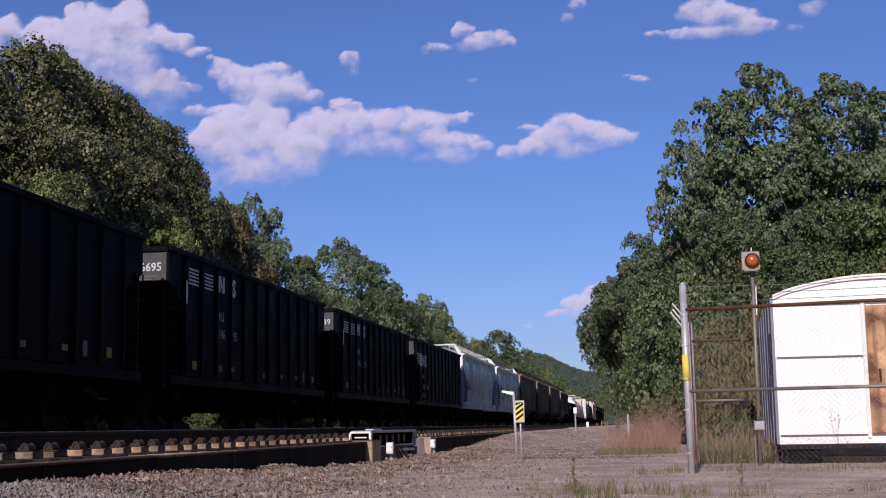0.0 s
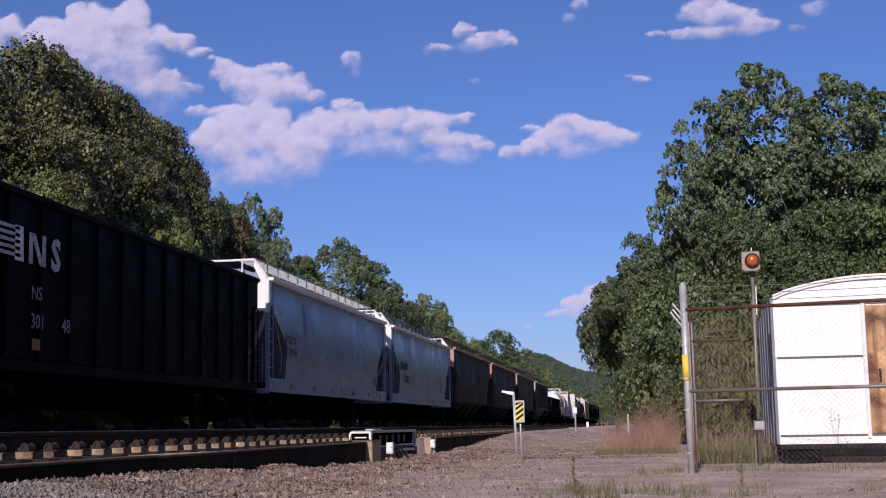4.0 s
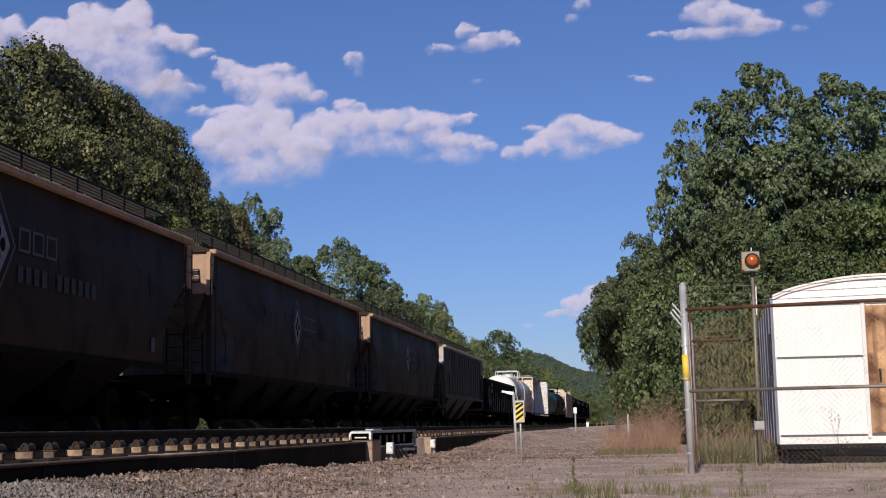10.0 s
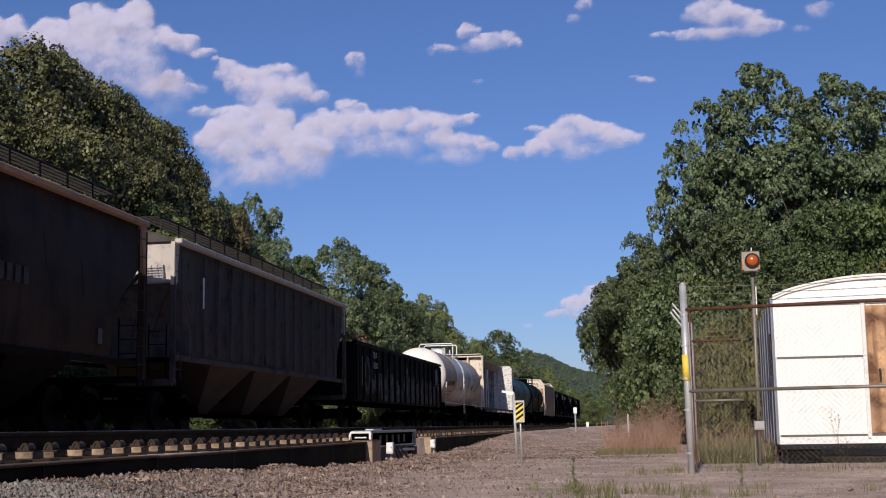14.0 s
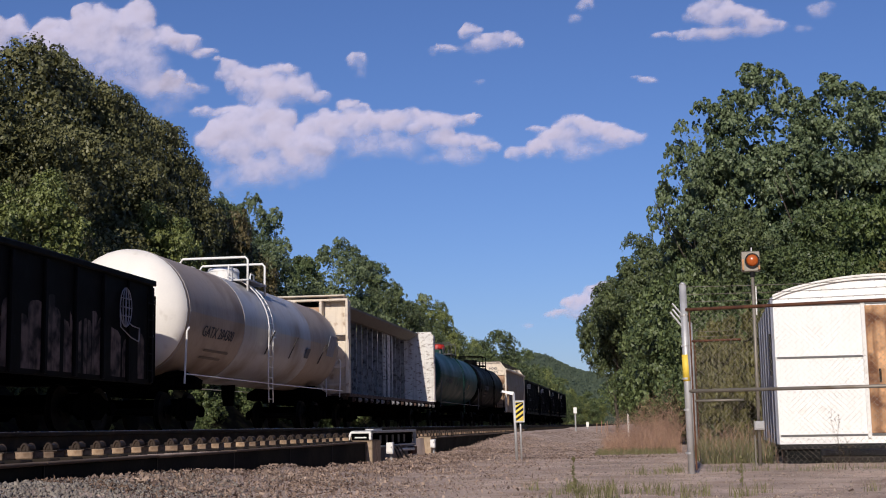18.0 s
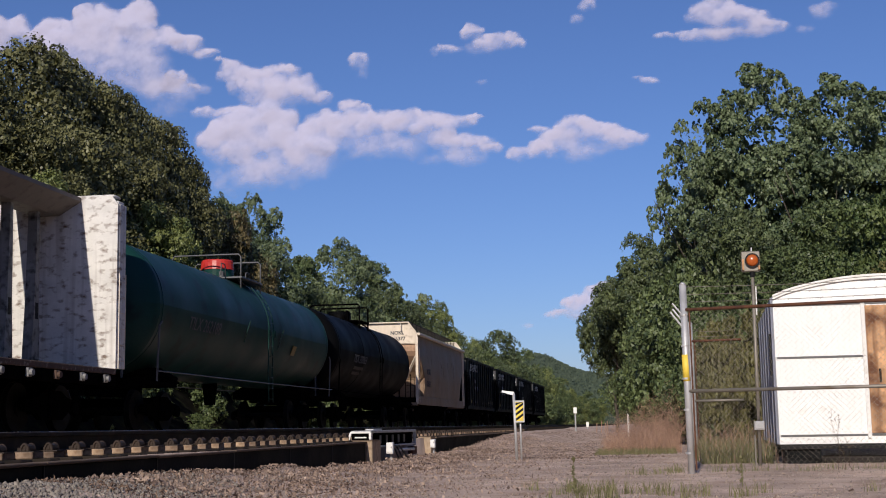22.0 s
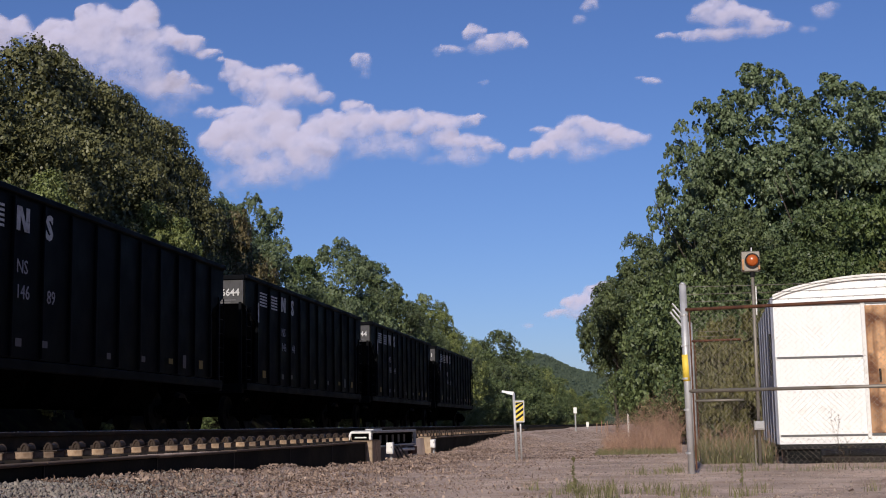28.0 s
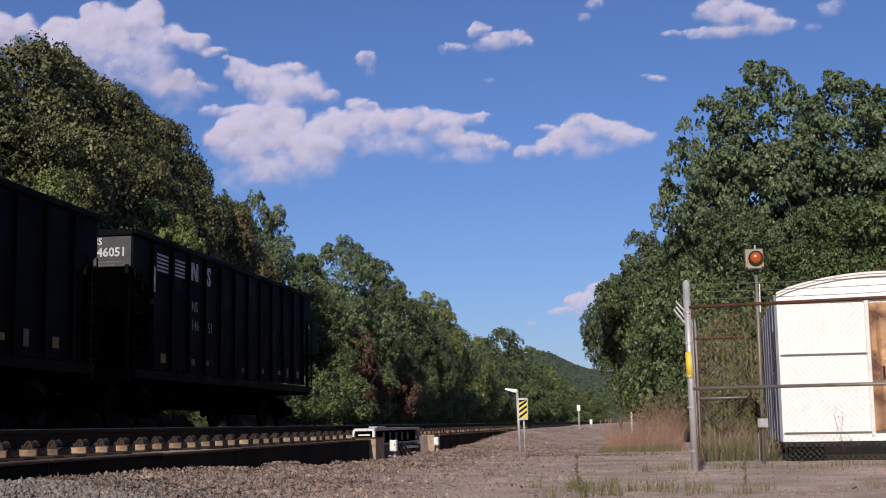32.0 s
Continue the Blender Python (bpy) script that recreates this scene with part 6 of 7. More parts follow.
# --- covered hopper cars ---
def covered_hopper(mid, half, side, end, sill, walkway, words, bulge=0.07, ribs=0, bays=3, eave=4.24, sill_light=True, post=None, hoop=True, low=1.46, chute="under", curve=1.55, slope="end_shade", slope_top=None, plate_z=3.45):
    car = car_empty("covered_hopper_car", mid, words)
    post = post or end
    body_top = eave

    def inset(z):
        u = smooth(3.75, 2.2, z)
        return 0.30 + curve * u

    def out(z):
        u = (z - low) / (body_top - low)
        return 1.49 + bulge * 1.3 * math.sin(math.pi * min(1.0, u / 0.88 * 0.92 + 0.08))

    zs = np.linspace(low, body_top, 24)
    for sx in (-1, 1):
        rows = []
        for z in zs:
            i = inset(z)
            rows.append([(sx * out(z), y, z) for y in np.linspace(-half + i, half - i, 30)])
        if sx > 0:
            rows = [r for r in rows[::-1]]
        si = part("side_sheet", Shape().grid(rows), side, car, smooth=True)
        for k in range(ribs):
            y = -half + 2.0 + k * (2 * half - 4.0) / (ribs - 1)
            part("rib", Shape().chamfer(sx * 1.585 - 0.035, sx * 1.585 + 0.035, y - 0.05, y + 0.05, low + 0.05, body_top - 0.12, 0.012), side, si)
        if not ribs:
            for k in range(1, 4):
                y = -half + k * half / 2
                rib = [(sx * (out(z) + 0.004), y + d, z) for z in zs[1:-1] for d in (-0.02, 0.02)]
                n = len(zs) - 2
                part("weld_seam", Shape().add(rib, [(2 * a, 2 * a + 1, 2 * a + 3, 2 * a + 2) for a in range(n - 1)]), side, si)
        part("side_sill", Shape().chamfer(sx * 1.53 - 0.03, sx * 1.53 + 0.03, -half + 0.1, half - 0.1, low - 0.13 if side in ("hop_brown", "hop_grey") else 1.06, low, 0.012), sill, car)
        if not ribs:
            # Thin ridges for the sun streaks; on white cars the glint is pale paint.
            g = random.Random(int(mid))
            for k in range(9):
                y, z, ln = g.uniform(-half + 2.4, half - 2.4), g.uniform(3.1, 3.6), g.uniform(0.3, 0.8)
                rid = [(sx * (out(z - ln * q) + 0.002), y + 0.05 * q, z - ln * q) for q in (0, 0.33, 0.66, 1)]
                part("dent_ridge", Shape().tube(rid, 0.007, 5, 0.003), "mark" if side == "hop_white_shade" else side, si)
        part("eave", Shape().chamfer(sx * (1.59 if ribs else 1.575) - 0.09, sx * (1.59 if ribs else 1.575) + 0.09, -half + 0.12, half - 0.12, body_top - 0.015, body_top + 0.10, 0.02), post, car, "pale roof edge")
    for sy in (-1, 1):
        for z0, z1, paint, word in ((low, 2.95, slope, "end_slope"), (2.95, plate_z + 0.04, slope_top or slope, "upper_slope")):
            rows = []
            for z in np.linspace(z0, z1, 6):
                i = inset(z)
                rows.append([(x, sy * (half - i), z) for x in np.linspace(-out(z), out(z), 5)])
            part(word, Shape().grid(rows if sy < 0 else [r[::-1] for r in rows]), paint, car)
        # End paint is paler than the side paint, sunlight put into the colour.
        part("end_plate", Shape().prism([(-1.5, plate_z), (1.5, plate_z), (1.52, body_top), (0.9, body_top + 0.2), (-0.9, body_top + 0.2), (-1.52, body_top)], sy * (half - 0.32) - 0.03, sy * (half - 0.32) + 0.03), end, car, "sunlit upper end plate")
        part("end_shelf", Shape().chamfer(-1.5, 1.5, sy * (half - 0.32) - 0.10, sy * (half - 0.32) + 0.06, plate_z - 0.07, plate_z + 0.01, 0.012), end, car)
        if slope_top:
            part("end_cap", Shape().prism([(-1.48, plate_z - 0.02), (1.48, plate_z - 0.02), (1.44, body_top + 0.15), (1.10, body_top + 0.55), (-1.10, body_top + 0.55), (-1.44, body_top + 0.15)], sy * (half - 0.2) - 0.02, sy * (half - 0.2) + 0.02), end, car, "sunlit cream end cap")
        for sx in (-1, 1):
            # On these cars the post's sunlit top and shaded foot are separate paints.
            dusty = side in ("hop_brown", "hop_grey", "hop_white_shade")
            if dusty:
                part("corner_post", Shape().chamfer(sx * 1.50 - 0.055, sx * 1.50 + 0.055, sy * (half - 0.08) - 0.06, sy * (half - 0.08) + 0.06, 1.08, 3.30, 0.012), side, car)
                part("corner_gusset", Shape().slab([(sy * (half - 0.03), 3.31), (sy * (half - 0.03), body_top + 0.02), (sy * (half - 0.34), body_top + 0.02), (sy * (half - 0.16), 3.31)][::sy], sx * 1.50 - 0.05, sx * 1.50 + 0.05), post, car, "corner gusset in sunlit paint")
            else:
                part("corner_post", Shape().chamfer(sx * 1.50 - 0.055, sx * 1.50 + 0.055, sy * (half - 0.08) - 0.06, sy * (half - 0.08) + 0.06, 1.08, body_top + 0.02, 0.012), post, car)
            part("end_brace", Shape().bar((sx * 1.46, sy * (half - 0.12), 3.35), (sx * 0.75, sy * (half - 0.9), 2.2), 0.12, 0.06), side if dusty else post, car)
            part("grab_rail", Shape().tube([(sx * 1.62, sy * (half - 0.45), 3.1), (sx * 1.66, sy * (half - 0.62), 2.7), (sx * 1.66, sy * (half - 0.95), 2.1), (sx * 1.62, sy * (half - 1.0), 1.6)], 0.013, 6), side, car)
        part("platform", Shape().chamfer(-1.5, 1.5, sy * half - 0.32 if sy > 0 else -half, sy * half if sy > 0 else -half + 0.32, 1.02, 1.16, 0.015), sill, car)
        ladder(car, 1.56, -half + 0.02 if sy < 0 else half - 0.46, 1.2, body_top - 0.1, 0.42, side if side in ("hop_brown", "hop_grey", "hop_white_shade") else post, rungs=8)
        ladder(car, 0.95, sy * (half - 0.02), 1.2, 2.4, 0.42, "under" if slope_top or side in ("hop_brown", "hop_grey") else side, along="x", rungs=4, name="end_ladder")
        part("step", Shape().tube([(1.54, sy * (half - 0.1), 1.08), (1.54, sy * (half - 0.1), 0.72), (1.54, sy * (half - 0.42), 0.72), (1.54, sy * (half - 0.42), 1.08)], 0.013, 6), "under", car)
        if hoop:
            hp = Shape()
            hp.tube([(1.48, sy * (half - 0.06), 3.6), (1.45, sy * (half - 0.06), body_top + 0.15), (1.12, sy * (half - 0.06), body_top + 0.60), (-1.12, sy * (half - 0.06), body_top + 0.60), (-1.45, sy * (half - 0.06), body_top + 0.15)], 0.035, 8)
            hp.tube([(0.75, sy * (half - 0.06), body_top + 0.2), (0.75, sy * (half - 0.06), body_top + 0.60)], 0.025, 6)
            part("end_hoop", hp, post, car, "pale tube hoop over the end")
            part("hoop_gusset", Shape().add([(1.5, sy * (half - 0.1), body_top - 0.5), (1.5, sy * (half - 0.1), body_top + 0.1), (1.1, sy * (half - 0.1), body_top + 0.58), (1.1, sy * (half - 0.1), body_top + 0.40), (1.3, sy * (half - 0.1), body_top),
                                             (1.5, sy * (half - 0.06), body_top - 0.5), (1.5, sy * (half - 0.06), body_top + 0.1), (1.1, sy * (half - 0.06), body_top + 0.58), (1.1, sy * (half - 0.06), body_top + 0.40), (1.3, sy * (half - 0.06), body_top)],
                                            [(0, 1, 2, 3, 4), (9, 8, 7, 6, 5), (0, 5, 6, 1), (1, 6, 7, 2), (2, 7, 8, 3), (3, 8, 9, 4), (4, 9, 5, 0)]), post, car)
    n = 10
    arch = [(-1.55 + 3.1 * k / n, body_top + 0.09 + 0.33 * math.sin(math.pi * k / n)) for k in range(n + 1)]
    part("roof", Shape().prism([(-1.55, body_top + 0.05), (1.55, body_top + 0.05)] + arch[::-1], -half + 0.2, half - 0.2), side, car)
    for k in range(5):
        y = -half + 2.2 + k * (2 * half - 4.4) / 4
        part("roof_hatch", Shape().chamfer(-0.4, 0.4, y - 0.9, y + 0.9, body_top + 0.42, body_top + 0.52, 0.03), side, car)
    # roof walkway: grating bars on brackets
    top = body_top + 0.70
    for sx in (-1, 1):
        w = part("walkway", Shape().chamfer(sx * 1.02 - 0.02, sx * 1.02 + 0.02, -half + 0.4, half - 0.4, top - 0.04, top, 0.006), walkway, car)
        g = Shape()
        for k in range(7 if walkway == "grate" else 5):
            xx = sx * (0.42 + 0.6 * k / (6 if walkway == "grate" else 4))
            g.box(xx - 0.006, xx + 0.006, -half + 0.4, half - 0.4, top - 0.035, top)
        if walkway != "grate_open":
            for y in np.arange(-half + 0.4, half - 0.4, 0.11):
                g.box(sx * 0.72 - 0.3, sx * 0.72 + 0.3, y, y + 0.012, top - 0.035, top - 0.01)
        part("grating", g, walkway, w)
        nb = int((2 * half - 1) / 1.15)
        for k in range(nb + 1):
            y = -half + 0.5 + k * (2 * half - 1.0) / nb
            part("bracket", Shape().bar((sx * 1.03, y, body_top + 0.12), (sx * 1.03, y, top), 0.03, 0.03), walkway, w)
    span = (2 * half - 6.0) / bays
    for k in range(bays):
        y = -half + 3.0 + span * (k + 0.5)
        v = [(-1.42, y - span / 2 + 0.05, low), (1.42, y - span / 2 + 0.05, low), (1.42, y + span / 2 - 0.05, low), (-1.42, y + span / 2 - 0.05, low),
             (-0.5, y - 0.35, 0.42), (0.5, y - 0.35, 0.42), (0.5, y + 0.35, 0.42), (-0.5, y + 0.35, 0.42)]
        hc = part("hopper_chute", Shape().add(v, [(0, 1, 5, 4), (1, 2, 6, 5), (2, 3, 7, 6), (3, 0, 4, 7), (4, 5, 6, 7), (3, 2, 1, 0)]), chute, car)
        part("outlet_gate", Shape().chamfer(-0.6, 0.6, y - 0.45, y + 0.45, 0.34, 0.42, 0.01), "under", hc)
    part("centre_sill", Shape().chamfer(-0.2, 0.2, -half, half, 0.8, 1.1, 0.02), "under", car)
    running_gear(car, half, half - 1.9)
    return car


w1 = covered_hopper(85.0, 8.58, "hop_white_shade", "white", "hop_white_shade", "grate", "white curved-side covered hopper car with galvanised roof walkway", hoop=True)
part("name_panel", Shape().chamfer(1.615, 1.622, -6.82, -5.33, 2.1, 2.81, 0.003), "shed_side", w1, "grey number panel")
lettering("ETCX", 0.34, "mark_dark", w1, side_pose(1.626, -6.75, 2.52))
lettering("289940", 0.34, "mark_dark", w1, side_pose(1.626, -6.75, 2.17))
band = []
for q in range(11):
    z = 1.6 + 0.232 * q
    u = (z - 1.46) / 2.78
    xx = 1.497 + 0.091 * math.sin(math.pi * min(1.0, u / 0.88 * 0.92 + 0.08))
    band += [(xx, -4.86 + 0.16 * math.sin(u * 3.0), z), (xx, -4.52 + 0.16 * math.sin(u * 3.0), z)]
part("stain_band", Shape().add(band, [(2 * q, 2 * q + 1, 2 * q + 3, 2 * q + 2) for q in range(10)]), "shed_side", w1, "dark blue-grey stain band")
w2 = covered_hopper(103.45, 8.6, "hop_white_shade", "white", "hop_white_shade", "grate_open", "white curved-side covered hopper car with dark stencilled marks", hoop=True)
lettering("ACFX", 0.42, "mark_dark", w2, side_pose(1.622, -6.0, 2.55), bold=0.014)
patch_mark(w2, 1.616, -6.62, 2.55, 0.5, 0.30, "mark_dark", "stencil")
lettering("57361", 0.42, "mark_dark", w2, side_pose(1.622, -5.9, 2.0), bold=0.014)
for car in (w1, w2):
    for y, m in ((-6.3, "sticker_y"), (-3.5, "mark_grey"), (-1.0, "sticker_y"), (2.2, "mark_dark"), (5.0, "mark_grey"), (6.5, "sticker_y")):
        patch_mark(car, 1.561, y, 1.2, 0.28, 0.14, m, "plate")
    patch_mark(car, 1.612, 5.9, 1.62, 0.26, 0.30, "mark_dark", "plate")

for mid, hl in ((122.39, 8.82), (141.25, 8.75), (160.4, 8.76)):
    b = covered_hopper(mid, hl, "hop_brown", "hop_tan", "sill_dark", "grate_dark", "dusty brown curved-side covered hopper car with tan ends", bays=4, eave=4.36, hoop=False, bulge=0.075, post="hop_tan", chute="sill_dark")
    # diamond emblem and pale unreadable name
    cy, cz = -0.70, 3.08
    def kite(w, h, x):
        return [(x, cy - w, cz + 0.04 * h), (x, cy, cz - h), (x, cy + w, cz + 0.04 * h), (x, cy, cz + h)]
    part("emblem_outline", Shape().add(kite(0.62, 0.92, 1.616) + kite(0.56, 0.82, 1.616), [(k, (k + 1) % 4, (k + 1) % 4 + 4, k + 4) for k in range(4)]), "mark_grey", b)
    part("emblem_field", Shape().add(kite(0.42, 0.60, 1.617), [(0, 1, 2, 3)]), "mark_pale", b)
    for dy, dz in ((0, 0.20), (-0.16, 0), (0.16, 0), (0, -0.20)):
        petal = [(1.619, cy + dy + 0.095 * math.cos(a), cz + 0.02 + dz + 0.12 * math.sin(a)) for a in np.linspace(0, 2 * math.pi, 12, endpoint=False)]
        part("emblem_petal", Shape().add(petal, [tuple(range(12))]), "sill_dark", b)
    for k in range(3):
        y0 = cy + 0.72 + k * 0.52
        part("name_block", Shape().add([(1.618, y, z) for y, z in ((y0, cz - 0.02), (y0 + 0.42, cz - 0.02), (y0 + 0.42, cz + 0.40), (y0, cz + 0.40), (y0 + 0.05, cz + 0.03), (y0 + 0.37, cz + 0.03), (y0 + 0.37, cz + 0.35), (y0 + 0.05, cz + 0.35))],
                                       [(q, (q + 1) % 4, (q + 1) % 4 + 4, q + 4) for q in range(4)]), "mark_grey", b)
    for k in range(11):
        if k != 4:
            part("name_block", Shape().chamfer(1.612, 1.616, cy + 0.72 + k * 0.30, cy + 0.91 + k * 0.30, cz - 0.55, cz - 0.25, 0.002), "name_faint", b)
    patch_mark(b, 1.585, 6.2, 1.7, 0.2, 0.3, "mark_grey", "plate")
    for k in range(2):
        part("end_stencil", Shape().chamfer(0.2, 1.2, -hl + 0.28, -hl + 0.285, 3.85 - 0.2 * k, 3.95 - 0.2 * k, 0.002), "mark_dark", b)

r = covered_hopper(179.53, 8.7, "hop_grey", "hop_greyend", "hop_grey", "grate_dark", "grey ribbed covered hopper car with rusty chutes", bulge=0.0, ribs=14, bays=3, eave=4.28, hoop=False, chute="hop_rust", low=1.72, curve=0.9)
lettering("NO KX", 0.42, "mark_dark", r, side_pose(1.625, -5.9, 2.95))
lettering("83 11 70", 0.42, "mark_dark", r, side_pose(1.625, -5.9, 2.35))
lettering("83170", 0.24, "mark_dark", r, end_pose(0.1, -8.7 + 0.28, 3.75))
patch_mark(r, 1.625, -6.95, 2.9, 0.10, 0.75, "white", "reflector")

# The upper slope is tan: its sunlight is put into the paint.
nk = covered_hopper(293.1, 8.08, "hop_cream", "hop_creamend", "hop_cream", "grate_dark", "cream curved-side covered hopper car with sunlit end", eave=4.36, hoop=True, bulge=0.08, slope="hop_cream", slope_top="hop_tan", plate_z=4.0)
lettering("NOKL", 0.42, "mark_dark", nk, side_pose(1.625, -5.8, 2.55))
lettering("816377", 0.42, "mark_dark", nk, side_pose(1.625, -5.9, 1.95))
lettering("NOKL", 0.24, "mark_dark", nk, end_pose(0.22, -8.08 + 0.17, 4.40), bold=0.006)
lettering("816377", 0.24, "mark_dark", nk, end_pose(0.22, -8.08 + 0.17, 4.12), bold=0.006)


# --- low gondola with faded spray paint ---
def gondola(mid, half):
    car = car_empty("gondola_car", mid, "black low-sided gondola car with faded grey graffiti")
    top, low = 3.18, 1.0
    for sx in (-1, 1):
        si = part("side", Shape().chamfer(sx * 1.5 - 0.03, sx * 1.5 + 0.03, -half, half, low, top, 0.01), "gon", car)
        for k in range(17):
            y = -half + 0.15 + k * (2 * half - 0.3) / 16
            part("rib", Shape().chamfer(min(sx * 1.53, sx * 1.60), max(sx * 1.53, sx * 1.60), y - 0.06, y + 0.06, low + 0.03, top - 0.1, 0.015), "gon", si)
        part("top_chord", Shape().chamfer(sx * 1.53 - 0.08, sx * 1.53 + 0.08, -half, half, top - 0.06, top + 0.06, 0.02), "gon", car)
    for sy in (-1, 1):
        part("end", Shape().chamfer(-1.5, 1.5, sy * half - 0.04, sy * half + 0.04, low, top + 0.02, 0.01), "gon", car)
        ladder(car, 1.6, sy * half - 0.48 if sy > 0 else -half + 0.06, 1.1, 2.9, 0.42, "gon", rungs=5)
    part("floor", Shape().chamfer(-1.46, 1.46, -half, half, low + 0.02, low + 0.12, 0.01), "under", car)
    g = random.Random(5)
    y = -half + 3.1
    part("spray_ring", Shape().add([(1.607, -half + 1.9 + 0.5 * math.cos(a) * q, 2.0 + 0.75 * math.sin(a) * q) for a in np.linspace(0, 2 * math.pi, 20, endpoint=False) for q in (0.62, 1.0)],
                                   [(2 * i, 2 * i + 1, (2 * i + 3) % 40, (2 * i + 2) % 40) for i in range(20)]), "spray_a", car)
    bay = (2 * half - 0.3) / 16
    for k in range(2, 16):
        y = -half + 0.15 + k * bay + 0.08
        right = y + bay - 0.16
        z1 = 2.12 + 0.28 * math.sin(k * 1.7) * (1.0 if k < 9 else 0.5)
        while y < right - 0.1:
            w = min(g.choice((0.16, 0.24, 0.36, 0.5)), right - y)
            if g.random() < 0.80:
                top = z1 + g.uniform(-0.35, 0.30)
                base = 1.10 + (g.uniform(0.2, 0.6) if g.random() < 0.25 else 0.0)
                m = "spray_b" if k > 9 else "spray_a"
                s = g.uniform(-0.12, 0.12)
                pts = [(y, base), (y + w, base), (y + w, top + s), (y + w * 0.7, top + s * 0.3 + 0.05), (y + w * 0.25, top - s * 0.2 + 0.04), (y, top - s)]
                part("spray_shape", Shape().slab(pts, 1.531, 1.5325), m, car)
            y += w + g.choice((0.0, 0.0, 0.03, 0.10))
    for ring in (1.0, 0.55, 0.05):
        pts = [(1.608, 8.62 + 0.30 * ring * math.cos(a), 2.52 + 0.40 * math.sin(a)) for a in np.linspace(0, 2 * math.pi, 18)]
        part("globe_line", Shape().tube(pts, 0.013, 4), "mark_pale", car)
    for dz in (-0.18, 0.0, 0.18):
        part("globe_line", Shape().tube([(1.608, 8.34, 2.52 + dz), (1.608, 8.90, 2.52 + dz)], 0.012, 4), "mark_pale", car)
    part("scroll", Shape().tube([(1.608, 8.32, 2.44), (1.608, 8.36, 2.10), (1.608, 8.9, 1.92), (1.608, 9.32, 1.86), (1.608, 9.36, 2.14), (1.608, 9.0, 2.16), (1.608, 8.84, 2.20)], 0.014, 4), "mark_pale", car)
    lettering("TILX", 0.34, "mark", car, side_pose(1.608, -half + 3.0, 2.72))
    lettering("15313", 0.34, "mark", car, side_pose(1.608, -half + 3.0, 2.32))
    patch_mark(car, 1.602, -half + 0.9, 1.6, 0.12, 1.1, "sticker_y", "reflector")
    running_gear(car, half, half - 2.0)
    return car


gondola(200.1, 10.3)


# --- tank cars ---
def tank_car(mid, half, paint, head, rail_paint, words, radius=1.51, dome="white", platform=0.85, steps=None, step_y=0.0, top_y=-0.5, rail=0.035):
    car = car_empty("tank_car", mid, words)
    zc = 2.80
    L = half - 0.75
    n = 40
    ends = "tank_dust" if paint == "tank_white" else paint
    for y0, y1, coat in ((-L, -L * 0.42, ends), (-L * 0.42, L * 0.5, paint), (L * 0.5, L, ends)):
        rows = [[(radius * math.cos(a), y, zc + radius * math.sin(a)) for a in np.linspace(0, 2 * math.pi, n + 1)] for y in np.linspace(y0, y1, 9)]
        part("barrel_course", Shape().grid(rows), coat, car, smooth=True)
    for sy in (-1, 1):
        rows = []
        for k in range(8):
            u = k / 7 * math.pi / 2
            rr, dy = radius * math.cos(u), 0.62 * math.sin(u)
            rows.append([(rr * math.cos(a), sy * (L + dy), zc + rr * math.sin(a)) for a in np.linspace(0, 2 * math.pi, n + 1)])
        part("head", Shape().grid(rows if sy > 0 else rows[::-1]), head, car, "domed tank head", smooth=True)
    for y in (-L * 0.98, L * 0.98) if paint == "tank_green" else (-L * 0.98, -L * 0.42, L * 0.98):
        ring = [((radius + 0.004) * math.cos(a), y, zc + (radius + 0.004) * math.sin(a)) for a in np.linspace(0, 2 * math.pi, n, endpoint=False)]
        part("weld_band", Shape().tube(ring + [ring[0]], 0.008, 4, cap=False), paint, car)
    for sx in (-1, 1):
        part("side_handrail", Shape().tube([(sx * 1.58, -half + 0.5, 1.30), (sx * 1.60, 0, 1.28), (sx * 1.58, half - 0.5, 1.30)], 0.016, 6), rail_paint, car)
        for y in (-half + 0.6, half - 0.6):
            part("end_handrail", Shape().tube([(sx * 1.50, y, 1.0), (sx * 1.55, y, 2.3), (sx * 1.55, y + (0.15 if y < 0 else -0.15), 2.4)], 0.024, 6), rail_paint, car)
        part("running_board", Shape().chamfer(sx * 1.35 - 0.18, sx * 1.35 + 0.18, -half + 0.15, -half + 1.3, 1.0, 1.08, 0.01), "under", car)
        part("running_board", Shape().chamfer(sx * 1.35 - 0.18, sx * 1.35 + 0.18, half - 1.3, half - 0.15, 1.0, 1.08, 0.01), "under", car)
        lad = Shape()
        for dy in (-0.21, 0.21):
            pts = [(sx * 1.60, dy, 0.75), (sx * 1.58, dy, 1.6)] + [(sx * (radius + 0.10) * math.cos(a), dy, zc + (radius + 0.10) * math.sin(a)) for a in np.linspace(0.05, 1.35, 9)]
            lad.tube(pts, 0.018, 6)
        for k in range(12):
            a = -0.1 + k * 0.12
            z = 0.85 + k * 0.30 if k < 7 else None
            p = (sx * 1.60, z) if z and z < 2.7 else (sx * (radius + 0.10) * math.cos(0.12 * (k - 6)), zc + (radius + 0.10) * math.sin(0.12 * (k - 6)))
            lad.tube([(p[0], -0.21, p[1]), (p[0], 0.21, p[1])], 0.012, 5)
        for dy in (-0.28, 0.28):
            lad.tube([(sx * 1.64, dy - 0.07, zc - 0.2), (sx * 1.64, dy + 0.07, zc - 0.2), (sx * 1.64, dy + 0.07, zc - 0.0), (sx * 1.64, dy - 0.07, zc - 0.0), (sx * 1.64, dy - 0.07, zc - 0.2)], 0.014, 5)
